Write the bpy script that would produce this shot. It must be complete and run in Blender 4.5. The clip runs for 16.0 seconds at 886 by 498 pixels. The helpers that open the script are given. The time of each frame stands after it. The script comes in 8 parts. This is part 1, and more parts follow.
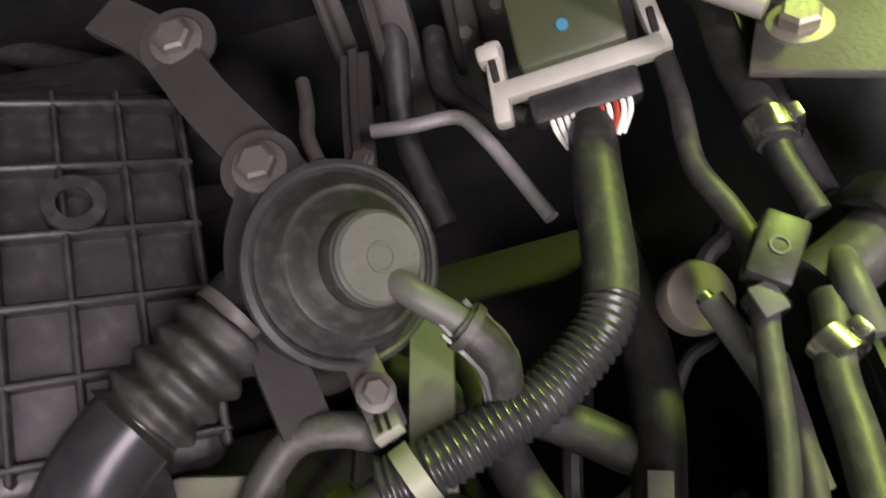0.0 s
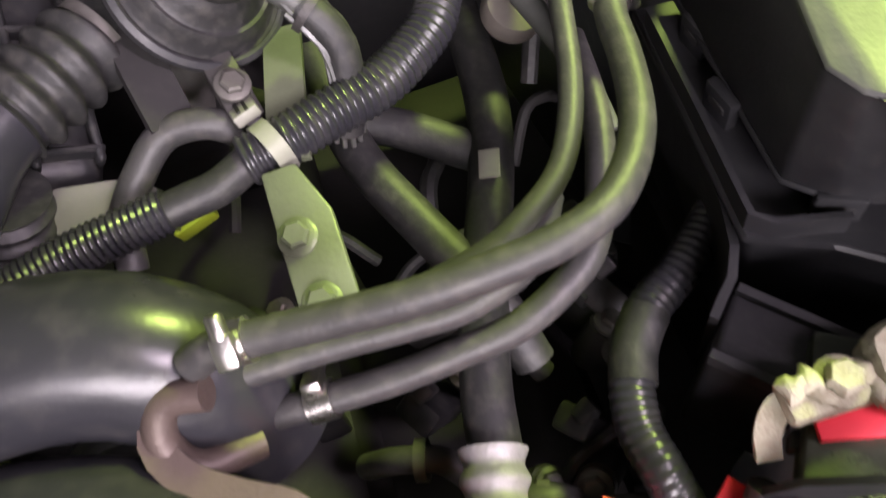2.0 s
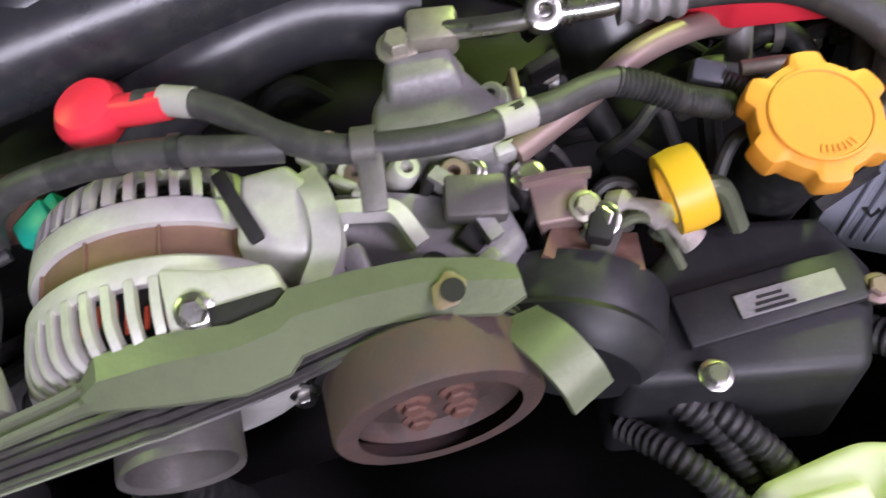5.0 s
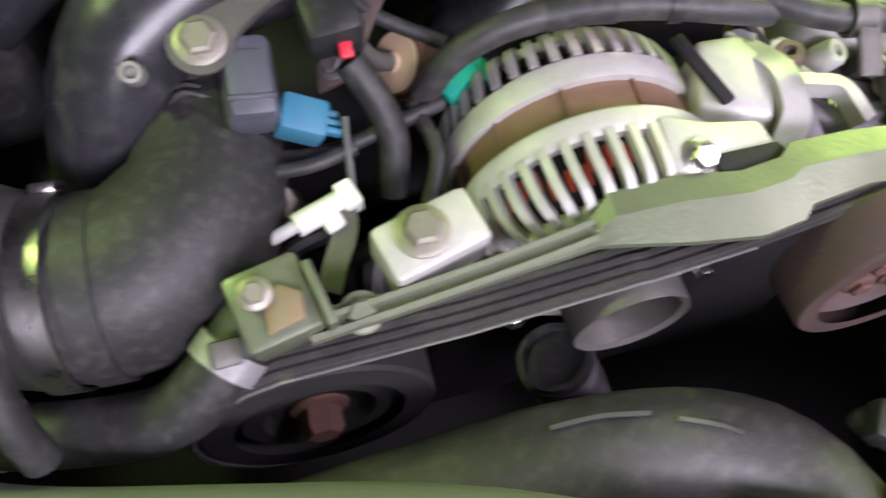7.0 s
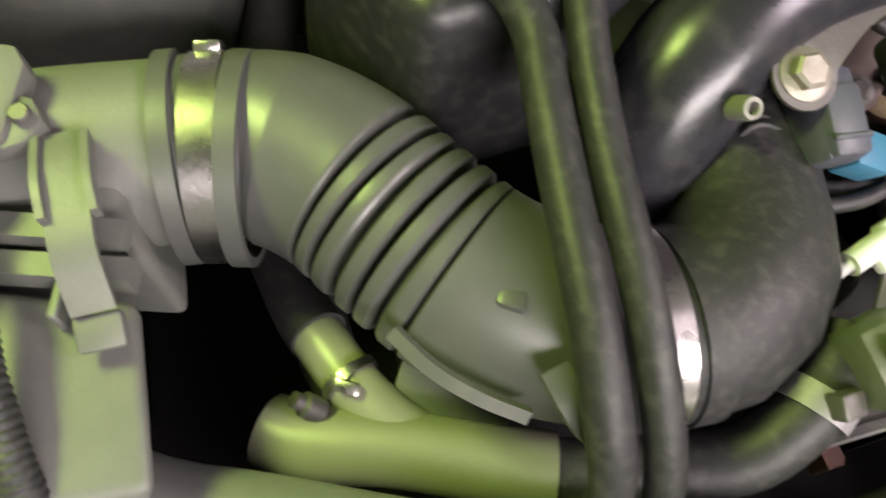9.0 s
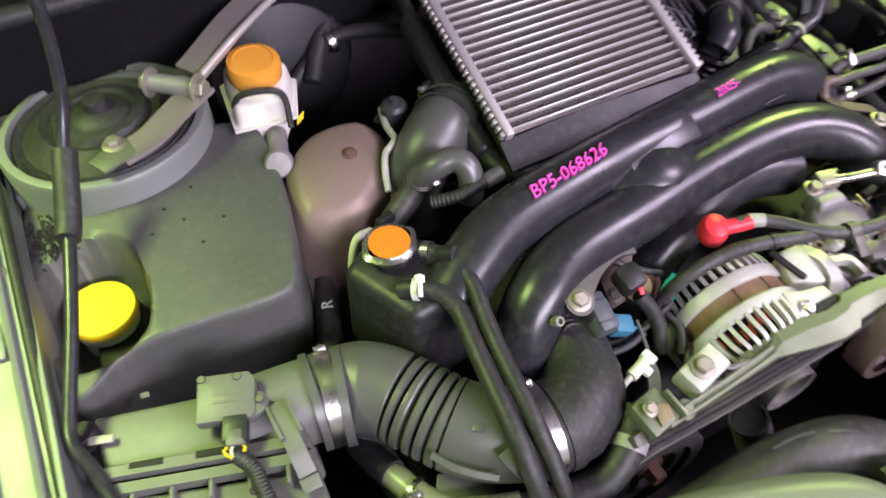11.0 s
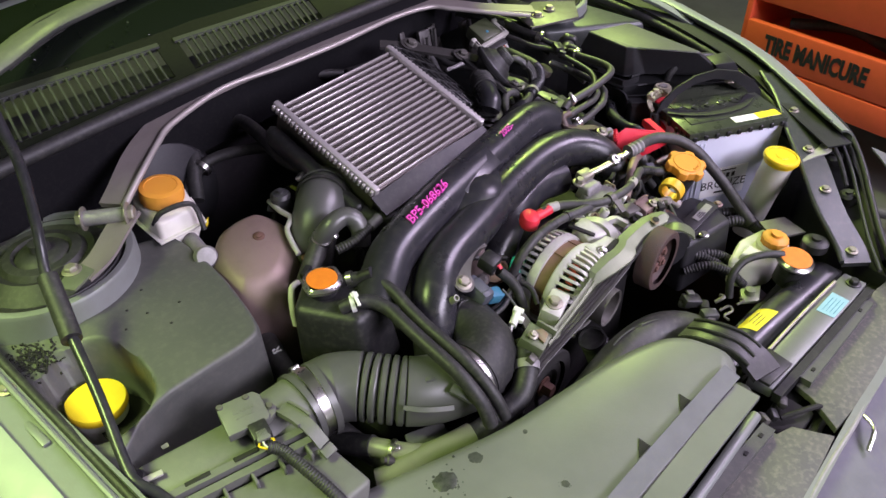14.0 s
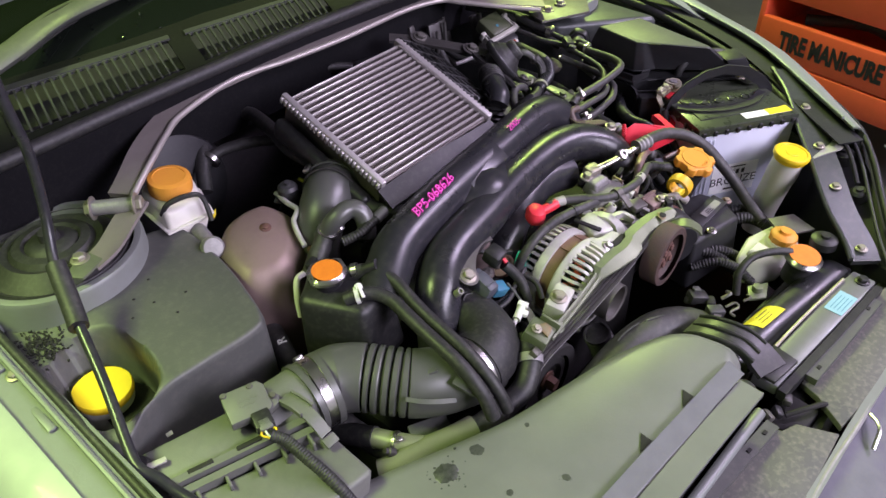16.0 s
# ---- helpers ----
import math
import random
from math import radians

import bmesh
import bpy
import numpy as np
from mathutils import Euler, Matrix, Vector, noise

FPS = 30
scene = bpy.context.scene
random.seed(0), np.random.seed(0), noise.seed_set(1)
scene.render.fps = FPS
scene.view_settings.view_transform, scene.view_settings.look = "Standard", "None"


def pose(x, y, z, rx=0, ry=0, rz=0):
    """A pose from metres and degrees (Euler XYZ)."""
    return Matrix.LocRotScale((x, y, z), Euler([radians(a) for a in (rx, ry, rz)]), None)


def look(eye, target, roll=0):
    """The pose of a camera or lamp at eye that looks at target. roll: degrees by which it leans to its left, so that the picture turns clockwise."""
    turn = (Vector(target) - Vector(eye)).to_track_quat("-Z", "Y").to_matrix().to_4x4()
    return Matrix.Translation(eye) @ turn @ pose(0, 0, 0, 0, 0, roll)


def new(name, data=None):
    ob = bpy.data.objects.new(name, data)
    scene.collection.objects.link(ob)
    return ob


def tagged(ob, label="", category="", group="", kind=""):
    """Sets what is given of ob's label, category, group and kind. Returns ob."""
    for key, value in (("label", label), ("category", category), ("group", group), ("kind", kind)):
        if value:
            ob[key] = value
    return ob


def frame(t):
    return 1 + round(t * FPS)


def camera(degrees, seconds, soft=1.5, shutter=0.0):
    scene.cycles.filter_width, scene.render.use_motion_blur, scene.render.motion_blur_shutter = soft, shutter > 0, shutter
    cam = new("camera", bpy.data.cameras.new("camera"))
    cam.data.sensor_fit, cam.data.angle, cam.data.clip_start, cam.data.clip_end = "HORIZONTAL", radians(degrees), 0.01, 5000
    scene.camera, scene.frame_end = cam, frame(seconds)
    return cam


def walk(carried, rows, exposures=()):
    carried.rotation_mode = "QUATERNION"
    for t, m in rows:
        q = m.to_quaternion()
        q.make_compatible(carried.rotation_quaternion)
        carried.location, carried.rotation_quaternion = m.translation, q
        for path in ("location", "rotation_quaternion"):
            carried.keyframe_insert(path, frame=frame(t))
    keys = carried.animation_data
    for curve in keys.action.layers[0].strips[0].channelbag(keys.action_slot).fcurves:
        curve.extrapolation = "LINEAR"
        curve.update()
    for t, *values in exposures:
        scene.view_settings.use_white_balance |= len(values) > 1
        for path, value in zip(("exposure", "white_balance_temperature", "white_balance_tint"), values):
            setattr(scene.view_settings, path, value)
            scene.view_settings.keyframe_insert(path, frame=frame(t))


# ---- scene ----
cam = camera(62.1, 16.0, shutter=0.5)
PATH = [
    (0, (0.441, 0.405, 1.196), (0.242, 1.606, -0.39), -23.0),
    (0.5, (0.444, 0.381, 1.182), (0.334, 1.563, -0.427), -19.4),
    (1, (0.436, 0.354, 1.173), (0.43, 1.488, -0.474), -16.5),
    (1.5, (0.439, 0.31, 1.165), (0.44, 1.423, -0.497), -17.6),
    (2, (0.434, 0.28, 1.167), (0.442, 1.31, -0.547), -18.8),
    (2.5, (0.427, 0.214, 1.161), (0.414, 1.283, -0.529), -20.5),
    (3, (0.392, 0.156, 1.158), (0.408, 1.239, -0.524), -19.6),
    (3.5, (0.344, 0.09, 1.149), (0.38, 1.191, -0.52), -18.7),
    (4, (0.284, 0.04, 1.155), (0.356, 1.11, -0.533), -16.1),
    (4.2, (0.26, 0.027, 1.157), (0.349, 1.091, -0.534), -14.9),
    (6.3, (0.04, -0.006, 1.122), (0.207, 1.051, -0.568), -5.0),
    (6.5, (0.0, -0.004, 1.128), (0.236, 1.028, -0.569), -1.7),
    (7, (-0.085, 0.013, 1.13), (0.22, 1.005, -0.58), 1.9),
    (7.5, (-0.177, 0.045, 1.13), (0.173, 0.967, -0.61), 5.3),
    (8, (-0.251, 0.087, 1.128), (0.104, 0.911, -0.66), 8.2),
    (8.5, (-0.302, 0.107, 1.129), (0.036, 0.925, -0.665), 8.2),
    (9, (-0.343, 0.128, 1.128), (0.013, 0.974, -0.649), 8.7),
    (9.5, (-0.367, 0.15, 1.141), (-0.031, 1.032, -0.622), 6.8),
    (10, (-0.344, 0.141, 1.232), (-0.004, 1.136, -0.469), 2.3),
    (10.2, (-0.329, 0.11, 1.293), (0.025, 1.167, -0.368), 0.7),
    (12.3, (-0.698, -0.193, 1.57), (0.378, 0.882, 0.271), -2.9),
    (12.5, (-0.708, -0.191, 1.573), (0.408, 0.864, 0.291), -2.7),
    (13, (-0.716, -0.196, 1.576), (0.452, 0.829, 0.317), -2.4),
    (13.5, (-0.723, -0.196, 1.576), (0.457, 0.823, 0.323), -2.2),
    (14, (-0.725, -0.201, 1.578), (0.451, 0.82, 0.324), -2.2),
    (14.5, (-0.73, -0.208, 1.577), (0.444, 0.819, 0.325), -2.3),
    (15, (-0.725, -0.208, 1.578), (0.44, 0.822, 0.32), -2.3),
    (15.5, (-0.725, -0.21, 1.576), (0.436, 0.826, 0.319), -2.4),
    (16, (-0.721, -0.212, 1.576), (0.427, 0.831, 0.314), -2.4),
]
walk(cam, [(t, look(e, g, r)) for t, e, g, r in PATH], [(0, 0.12, 6950, 0), (1.5, 0.6, 6800, 4), (2.5, 0.5, 6450, 8), (3.5, 0.15, 6350, 8), (4.2, -0.15, 6000, 8), (6.3, -0.1, 5900, 9), (7.0, 0.05, 5980, 9), (7.5, 0.1, 6350, 5), (8.5, 0.28, 7000, 0), (9.5, 0.24, 7000, 0), (10.2, 0.25, 6500, 4), (12.3, -0.15, 5950, 15), (16.0, -0.22, 5850, 16)])

# ---- light ----
world = bpy.data.worlds.new("garage_air")
scene.world = world
world.use_nodes = True
world.node_tree.nodes["Background"].inputs[0].default_value = (1.0, 0.87, 1.0, 1)
world.node_tree.nodes["Background"].inputs[1].default_value = 0.50


def area_lamp(name, eye, target, w, h, watts, colour):
    data = bpy.data.lights.new(name, "AREA")
    data.shape, data.size, data.size_y, data.energy, data.color = "RECTANGLE", w, h, watts, colour
    ob = new(name, data)
    ob.matrix_world = look(eye, target)
    return ob


area_lamp("green_ceiling_lamp", (-1.2, 0.95, 2.4), (-0.4, 0.4, 0.85), 0.7, 0.4, 60, (0.76, 1.0, 0.26))
area_lamp("green_wall_lamp", (1.85, 1.4, 2.4), (0.5, 0.45, 0.9), 0.4, 0.25, 68, (0.78, 1.0, 0.22))
# Unseen soft fill added from the front; there is no door opening.
area_lamp("front_fill_light", (0.4, -2.9, 2.68), (0.1, 0.4, 0.9), 2.6, 0.9, 195, (1.0, 0.88, 0.99))
# Unseen fill added high at the left front; no lamp is known there.
area_lamp("side_fill_light", (1.9, -0.9, 2.95), (0.1, 0.3, 0.85), 0.3, 1.3, 80, (1.0, 0.80, 1.0))

# ---- materials ----


def material(name, base, rough=0.5, metal=0.0, second=None, amount=0.5, scale=30.0, bump=0.15, grain=400.0,
             dust=None, dust_amount=0.0, coat=0.0, spread=0.12, spec=0.5):
    """A surface with a base colour, blotches of a second colour, fine grain and bump, and specks of dust."""
    m = bpy.data.materials.new(name)
    m.use_nodes = True
    nt = m.node_tree
    b = nt.nodes["Principled BSDF"]
    tc = nt.nodes.new("ShaderNodeTexCoord")
    n1 = nt.nodes.new("ShaderNodeTexNoise")
    n1.inputs["Scale"].default_value, n1.inputs["Detail"].default_value = scale, 6
    n1.inputs["Roughness"].default_value = 0.65
    n2 = nt.nodes.new("ShaderNodeTexNoise")
    n2.inputs["Scale"].default_value, n2.inputs["Detail"].default_value = grain, 3
    for n in (n1, n2):
        nt.links.new(tc.outputs["Object"], n.inputs["Vector"])
    ramp = nt.nodes.new("ShaderNodeValToRGB")
    ramp.color_ramp.elements[0].position, ramp.color_ramp.elements[1].position = 0.5 - spread, 0.5 + spread
    nt.links.new(n1.outputs["Fac"], ramp.inputs["Fac"])
    mix = nt.nodes.new("ShaderNodeMix")
    mix.data_type = "RGBA"
    second = second or tuple(min(1, c * 1.2 + 0.001) for c in base)
    scl = nt.nodes.new("ShaderNodeMath")
    scl.operation = "MULTIPLY"
    scl.inputs[1].default_value = amount
    nt.links.new(ramp.outputs["Color"], scl.inputs[0])
    nt.links.new(scl.outputs[0], mix.inputs["Factor"])
    mix.inputs["A"].default_value, mix.inputs["B"].default_value = (*base, 1), (*second, 1)
    out = mix.outputs["Result"]
    if dust_amount > 0:
        n3 = nt.nodes.new("ShaderNodeTexNoise")
        n3.inputs["Scale"].default_value, n3.inputs["Detail"].default_value = scale * 6, 4
        nt.links.new(tc.outputs["Object"], n3.inputs["Vector"])
        r3 = nt.nodes.new("ShaderNodeValToRGB")
        r3.color_ramp.elements[0].position, r3.color_ramp.elements[1].position = 0.48, 0.75
        r3.color_ramp.elements[1].color = (dust_amount,) * 3 + (1,)
        nt.links.new(n3.outputs["Fac"], r3.inputs["Fac"])
        mix2 = nt.nodes.new("ShaderNodeMix")
        mix2.data_type = "RGBA"
        nt.links.new(r3.outputs["Color"], mix2.inputs["Factor"])
        nt.links.new(out, mix2.inputs["A"])
        mix2.inputs["B"].default_value = (*(dust or (0.3, 0.28, 0.24)), 1)
        out = mix2.outputs["Result"]
    nt.links.new(out, b.inputs["Base Color"])
    rr = nt.nodes.new("ShaderNodeMapRange")
    rr.inputs["To Min"].default_value, rr.inputs["To Max"].default_value = max(0.05, rough - 0.16), min(1, rough + 0.16)
    nt.links.new(n1.outputs["Fac"], rr.inputs["Value"])
    nt.links.new(rr.outputs["Result"], b.inputs["Roughness"])
    b.inputs["Metallic"].default_value = metal
    b.inputs["Coat Weight"].default_value = coat
    b.inputs["Specular IOR Level"].default_value = spec
    bp = nt.nodes.new("ShaderNodeBump")
    bp.inputs["Strength"].default_value, bp.inputs["Distance"].default_value = bump, 0.001
    nt.links.new(n2.outputs["Fac"], bp.inputs["Height"])
    nt.links.new(bp.outputs["Normal"], b.inputs["Normal"])
    return m


DUST = (0.16, 0.15, 0.13)
M = dict(
    plastic=material("black_plastic", (0.016, 0.016, 0.017), 0.45, dust=DUST, dust_amount=0.16, scale=22),
    gloss=material("glossy_black_plastic", (0.022, 0.022, 0.026), 0.30, dust=DUST, dust_amount=0.14, bump=0.08, scale=14),
    cover=material("dusty_grey_plastic", (0.075, 0.078, 0.072), 0.5, second=(0.095, 0.095, 0.088), dust=DUST, dust_amount=0.26, scale=17, bump=0.2),
    duct=material("stained_grey_plastic", (0.15, 0.155, 0.145), 0.42, second=(0.19, 0.195, 0.18), scale=9, dust=DUST, dust_amount=0.2),
    rubber=material("black_rubber", (0.020, 0.020, 0.020), 0.55, dust=DUST, dust_amount=0.20, scale=26, bump=0.25),
    greyrub=material("grey_worn_rubber", (0.038, 0.037, 0.037), 0.52, second=(0.055, 0.053, 0.052), dust=DUST, dust_amount=0.28, scale=20, bump=0.25),
    # Also a flat dark fill for slots, wells and panels lying in shade.
    deep=material("dark_grime_and_shade", (0.018, 0.017, 0.017), 0.7, dust=DUST, dust_amount=0.03, spec=0.3),
    alu=material("cast_aluminium", (0.30, 0.29, 0.29), 0.55, 0.35, second=(0.20, 0.19, 0.19), scale=70, bump=0.5),
    altalu=material("chalky_aluminium", (0.56, 0.55, 0.52), 0.55, 0.3, second=(0.40, 0.385, 0.36), scale=50, bump=0.3),
    steel=material("bright_steel", (0.62, 0.60, 0.58), 0.3, 1.0, second=(0.45, 0.43, 0.42), scale=60),
    zinc=material("zinc_plated_steel", (0.38, 0.36, 0.30), 0.5, 0.7, second=(0.25, 0.22, 0.17), scale=60, bump=0.3),
    bracket=material("dull_bracket_steel", (0.13, 0.125, 0.115), 0.5, 0.35, second=(0.085, 0.075, 0.065), scale=45, bump=0.3),
    stay=material("dark_pressed_steel", (0.055, 0.052, 0.05), 0.5, 0.2, second=(0.04, 0.036, 0.034), scale=40, bump=0.25),
    slat=material("weathered_black_plastic", (0.035, 0.035, 0.038), 0.45, dust=DUST, dust_amount=0.12),
    # Colour and sheen are cut down to carry the bonnet's shade on the cowl.
    cowl=material("shaded_cowl_plastic", (0.004, 0.004, 0.005), 0.75, dust=DUST, dust_amount=0.03, scale=30, spec=0.15),
    liner=material("felt_bonnet_liner", (0.02, 0.02, 0.02), 0.9, bump=0.5),
    rust=material("brown_heat_shield", (0.27, 0.195, 0.175), 0.5, 0.35, second=(0.19, 0.135, 0.12), scale=14, bump=0.2),
    rustred=material("rusted_iron", (0.15, 0.075, 0.055), 0.75, 0.2, second=(0.08, 0.05, 0.045), scale=60, bump=0.5),
    orange=material("orange_paint_cap", (0.78, 0.225, 0.010), 0.55, second=(0.68, 0.17, 0.008), scale=90, dust=DUST, dust_amount=0.1, bump=0.05),
    amber=material("amber_plastic", (0.72, 0.31, 0.035), 0.5, second=(0.68, 0.30, 0.035), bump=0.08),
    yellow=material("yellow_plastic", (0.82, 0.58, 0.01), 0.42, second=(0.75, 0.50, 0.01), bump=0.05),
    red=material("red_plastic", (0.74, 0.035, 0.06), 0.4, second=(0.68, 0.03, 0.05), bump=0.08),
    faded=material("faded_red_plastic", (0.62, 0.022, 0.05), 0.5, bump=0.08),
    white=material("milky_plastic", (0.72, 0.70, 0.64), 0.45, second=(0.60, 0.57, 0.49), scale=18, bump=0.05),
    plugw=material("white_plastic", (0.72, 0.72, 0.68), 0.45, bump=0.05),
    batt=material("pale_blue_case", (0.66, 0.68, 0.79), 0.42, second=(0.60, 0.62, 0.73), scale=20, bump=0.05),
    # Slight green in this colour carries the green light the lid reflects.
    lid=material("battery_lid_plastic", (0.035, 0.042, 0.028), 0.3, second=(0.05, 0.06, 0.04), scale=40, dust=DUST, dust_amount=0.12),
    paint=material("silver_grey_paint", (0.26, 0.28, 0.27), 0.45, 0.2, second=(0.23, 0.25, 0.24), coat=0.15, bump=0.02),
    inner=material("inner_body_paint", (0.20, 0.215, 0.20), 0.45, 0.2, second=(0.17, 0.18, 0.165), dust=DUST, dust_amount=0.2, scale=12),
    paper=material("label_paper", (0.86, 0.86, 0.86), 0.6, bump=0.05),
    yellowlabel=material("yellow_label", (0.80, 0.66, 0.02), 0.5, bump=0.05),
    bluelabel=material("pale_blue_label", (0.28, 0.48, 0.58), 0.5, bump=0.05),
    ink=material("black_ink", (0.015, 0.015, 0.015), 0.6),
    pink=material("pink_paint_marker", (0.85, 0.10, 0.55), 0.5),
    stator=material("brown_stator_steel", (0.24, 0.145, 0.095), 0.55, 0.25, second=(0.17, 0.10, 0.07), scale=35),
    copper=material("red_copper_wire", (0.55, 0.09, 0.05), 0.4, 0.5),
    belt=material("belt_rubber", (0.055, 0.053, 0.05), 0.5, dust=DUST, dust_amount=0.25),
    blue=material("blue_connector", (0.05, 0.21, 0.32), 0.5, second=(0.04, 0.16, 0.25), dust=DUST, dust_amount=0.2),
    teal=material("teal_connector", (0.02, 0.30, 0.20), 0.45),
    grey=material("grey_connector", (0.075, 0.08, 0.10), 0.45, second=(0.10, 0.105, 0.12), dust=DUST, dust_amount=0.2),
    ecu=material("olive_module", (0.05, 0.06, 0.03), 0.4),
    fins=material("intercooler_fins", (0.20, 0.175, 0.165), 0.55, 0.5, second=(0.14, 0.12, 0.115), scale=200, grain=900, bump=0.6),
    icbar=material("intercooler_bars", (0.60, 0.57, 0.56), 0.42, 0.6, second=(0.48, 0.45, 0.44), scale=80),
    cabinet=material("orange_cabinet_paint", (0.78, 0.115, 0.045), 0.45, second=(0.62, 0.10, 0.025), scale=8),
    concrete=material("garage_concrete", (0.12, 0.12, 0.11), 0.75, second=(0.08, 0.08, 0.075), scale=3, grain=60, bump=0.3),
    wall=material("garage_wall_paint", (0.30, 0.31, 0.29), 0.7, second=(0.25, 0.26, 0.24), scale=2, grain=80),
    roof=material("dark_unseen_ceiling", (0.05, 0.05, 0.048), 0.7, second=(0.035, 0.035, 0.034), scale=2, grain=80),
    muddy=material("muddy_grey_plastic", (0.085, 0.086, 0.08), 0.6, second=(0.125, 0.12, 0.105), amount=0.7, scale=25, dust=(0.24, 0.22, 0.18), dust_amount=0.5),
    brass=material("tan_fibre_disc", (0.62, 0.46, 0.30), 0.5, second=(0.52, 0.38, 0.25), bump=0.1),
    stain=material("dark_oily_stain", (0.032, 0.035, 0.03), 0.35, second=(0.07, 0.075, 0.065), scale=120, amount=0.8, dust=DUST, dust_amount=0.2),
    tie=material("pale_nylon", (0.24, 0.24, 0.20), 0.45, second=(0.18, 0.18, 0.15), bump=0.05),
    tan=material("dusty_tan_plastic", (0.13, 0.115, 0.10), 0.55, second=(0.09, 0.08, 0.07), dust=DUST, dust_amount=0.3),
    corroded=material("corroded_lead", (0.42, 0.40, 0.30), 0.75, 0.1, second=(0.26, 0.22, 0.15), scale=150, bump=0.9, grain=700),
    clipw=material("aged_white_clip", (0.40, 0.39, 0.35), 0.5, second=(0.30, 0.29, 0.26), scale=60, bump=0.1),
    # Olive pipe, made yellower to carry green light that misses it.
    olivepipe=material("green_lit_olive_pipe", (0.23, 0.235, 0.165), 0.42, 0.1, second=(0.19, 0.195, 0.135), scale=20, bump=0.1),
    baydark=material("dark_bay_paint", (0.045, 0.044, 0.046), 0.5, second=(0.03, 0.03, 0.03), scale=12, dust=DUST, dust_amount=0.1),
    pulleydk=material("grimy_rusted_pulley", (0.075, 0.055, 0.05), 0.7, 0.3, second=(0.12, 0.065, 0.05), scale=50, bump=0.5),
    slamgrey=material("grey_panel_paint", (0.19, 0.195, 0.19), 0.42, 0.25, second=(0.15, 0.155, 0.15), scale=12, dust=DUST, dust_amount=0.2),
    brownstay=material("brown_stained_steel", (0.115, 0.085, 0.075), 0.5, 0.3, second=(0.08, 0.06, 0.05), scale=50, bump=0.3),
    bar=material("brushed_strut_bar", (0.42, 0.385, 0.36), 0.42, 0.35, second=(0.34, 0.31, 0.29), scale=25, bump=0.15),
    member=material("darkened_body_paint", (0.055, 0.06, 0.06), 0.4, 0.2, second=(0.04, 0.045, 0.046), dust=DUST, dust_amount=0.2, scale=14),
    # Olive tint puts the green light into the steel's colour.
    olive=material("green_lit_steel", (0.165, 0.185, 0.12), 0.42, 0.3, second=(0.115, 0.125, 0.085), scale=30, bump=0.25),
    barface=material("darker_bar_face", (0.27, 0.24, 0.225), 0.4, 0.3, second=(0.22, 0.195, 0.185), scale=25, bump=0.15),
    bumper=material("grey_bumper_and_ridge_shade", (0.13, 0.13, 0.15), 0.65, 0.0, second=(0.11, 0.11, 0.125), bump=0.02, dust=DUST, dust_amount=0.25),
    rustend=material("rust_stained_olive", (0.21, 0.15, 0.075), 0.6, 0.2, second=(0.20, 0.19, 0.12), scale=90, amount=0.8, bump=0.3),
    # Also coloured onto the shaded left flange and the pan under the cowl.
    blackbox=material("black_plastic_and_shade", (0.015, 0.015, 0.017), 0.5, dust=DUST, dust_amount=0.05, spec=0.5),
    crumpled=material("crumpled_tape", (0.40, 0.36, 0.35), 0.6, second=(0.28, 0.24, 0.23), scale=160, bump=0.8),
    yellow2=material("yellow_handle_plastic", (0.80, 0.47, 0.02), 0.4, second=(0.72, 0.40, 0.02), bump=0.05),
    hosegrey=material("dusty_grey_rubber", (0.080, 0.082, 0.076), 0.40, second=(0.066, 0.067, 0.063), dust=DUST, dust_amount=0.12, scale=14, bump=0.08, spec=0.85),
    airbox=material("dusty_box_plastic", (0.14, 0.144, 0.128), 0.5, second=(0.09, 0.093, 0.082), dust=DUST, dust_amount=0.3, scale=16),
    limegreen=material("lime_grating", (0.25, 0.32, 0.02), 0.5),
)
gl = bpy.data.materials.new("windscreen_glass")
gl.use_nodes = True
_b = gl.node_tree.nodes["Principled BSDF"]
_b.inputs["Base Color"].default_value, _b.inputs["Roughness"].default_value = (0.006, 0.008, 0.006, 1), 0.09
M["glass"] = gl

# ---- builders ----
BASE = {}


def thing(name, base, label, category, group="", kind=""):
    ob = new(name)
    ob.empty_display_size = 0.02
    ob.location = base
    BASE[ob.name] = Vector(base)
    return tagged(ob, label, category, group, kind)


def part(name, bm, mat, parent=None, label="", sharp=38):
    """Link a bmesh, drawn in world metres, as one mesh under a thing or a part."""
    base = BASE[parent.name] if parent else Vector((0, 0, 0))
    bmesh.ops.recalc_face_normals(bm, faces=bm.faces[:])
    me = bpy.data.meshes.new(name)
    bm.transform(Matrix.Translation(-base))
    bm.to_mesh(me)
    bm.free()
    me.shade_smooth()
    me.set_sharp_from_angle(angle=radians(sharp))
    me.materials.append(M[mat])
    ob = new(name, me)
    if parent:
        ob.parent = parent
    BASE[ob.name] = base
    if label:
        ob["label"] = label
    return ob


def solid(name, bm, mat, label, category, group="", kind=""):
    """A thing that is one mesh."""
    return tagged(part(name, bm, mat), label, category, group, kind)


def V(*a):
    return Vector(a)


def axes(origin, zdir, xdir=(1, 0, 0)):
    """A pose at origin with its z along zdir and x as near xdir as can be."""
    z = Vector(zdir).normalized()
    x = Vector(xdir)
    x = x - z * x.dot(z)
    if x.length < 1e-5:
        x = Vector((0, 1, 0)) - z * z.y
    x.normalize()
    y = z.cross(x)
    return Matrix.Translation(origin) @ Matrix((x, y, z)).transposed().to_4x4()


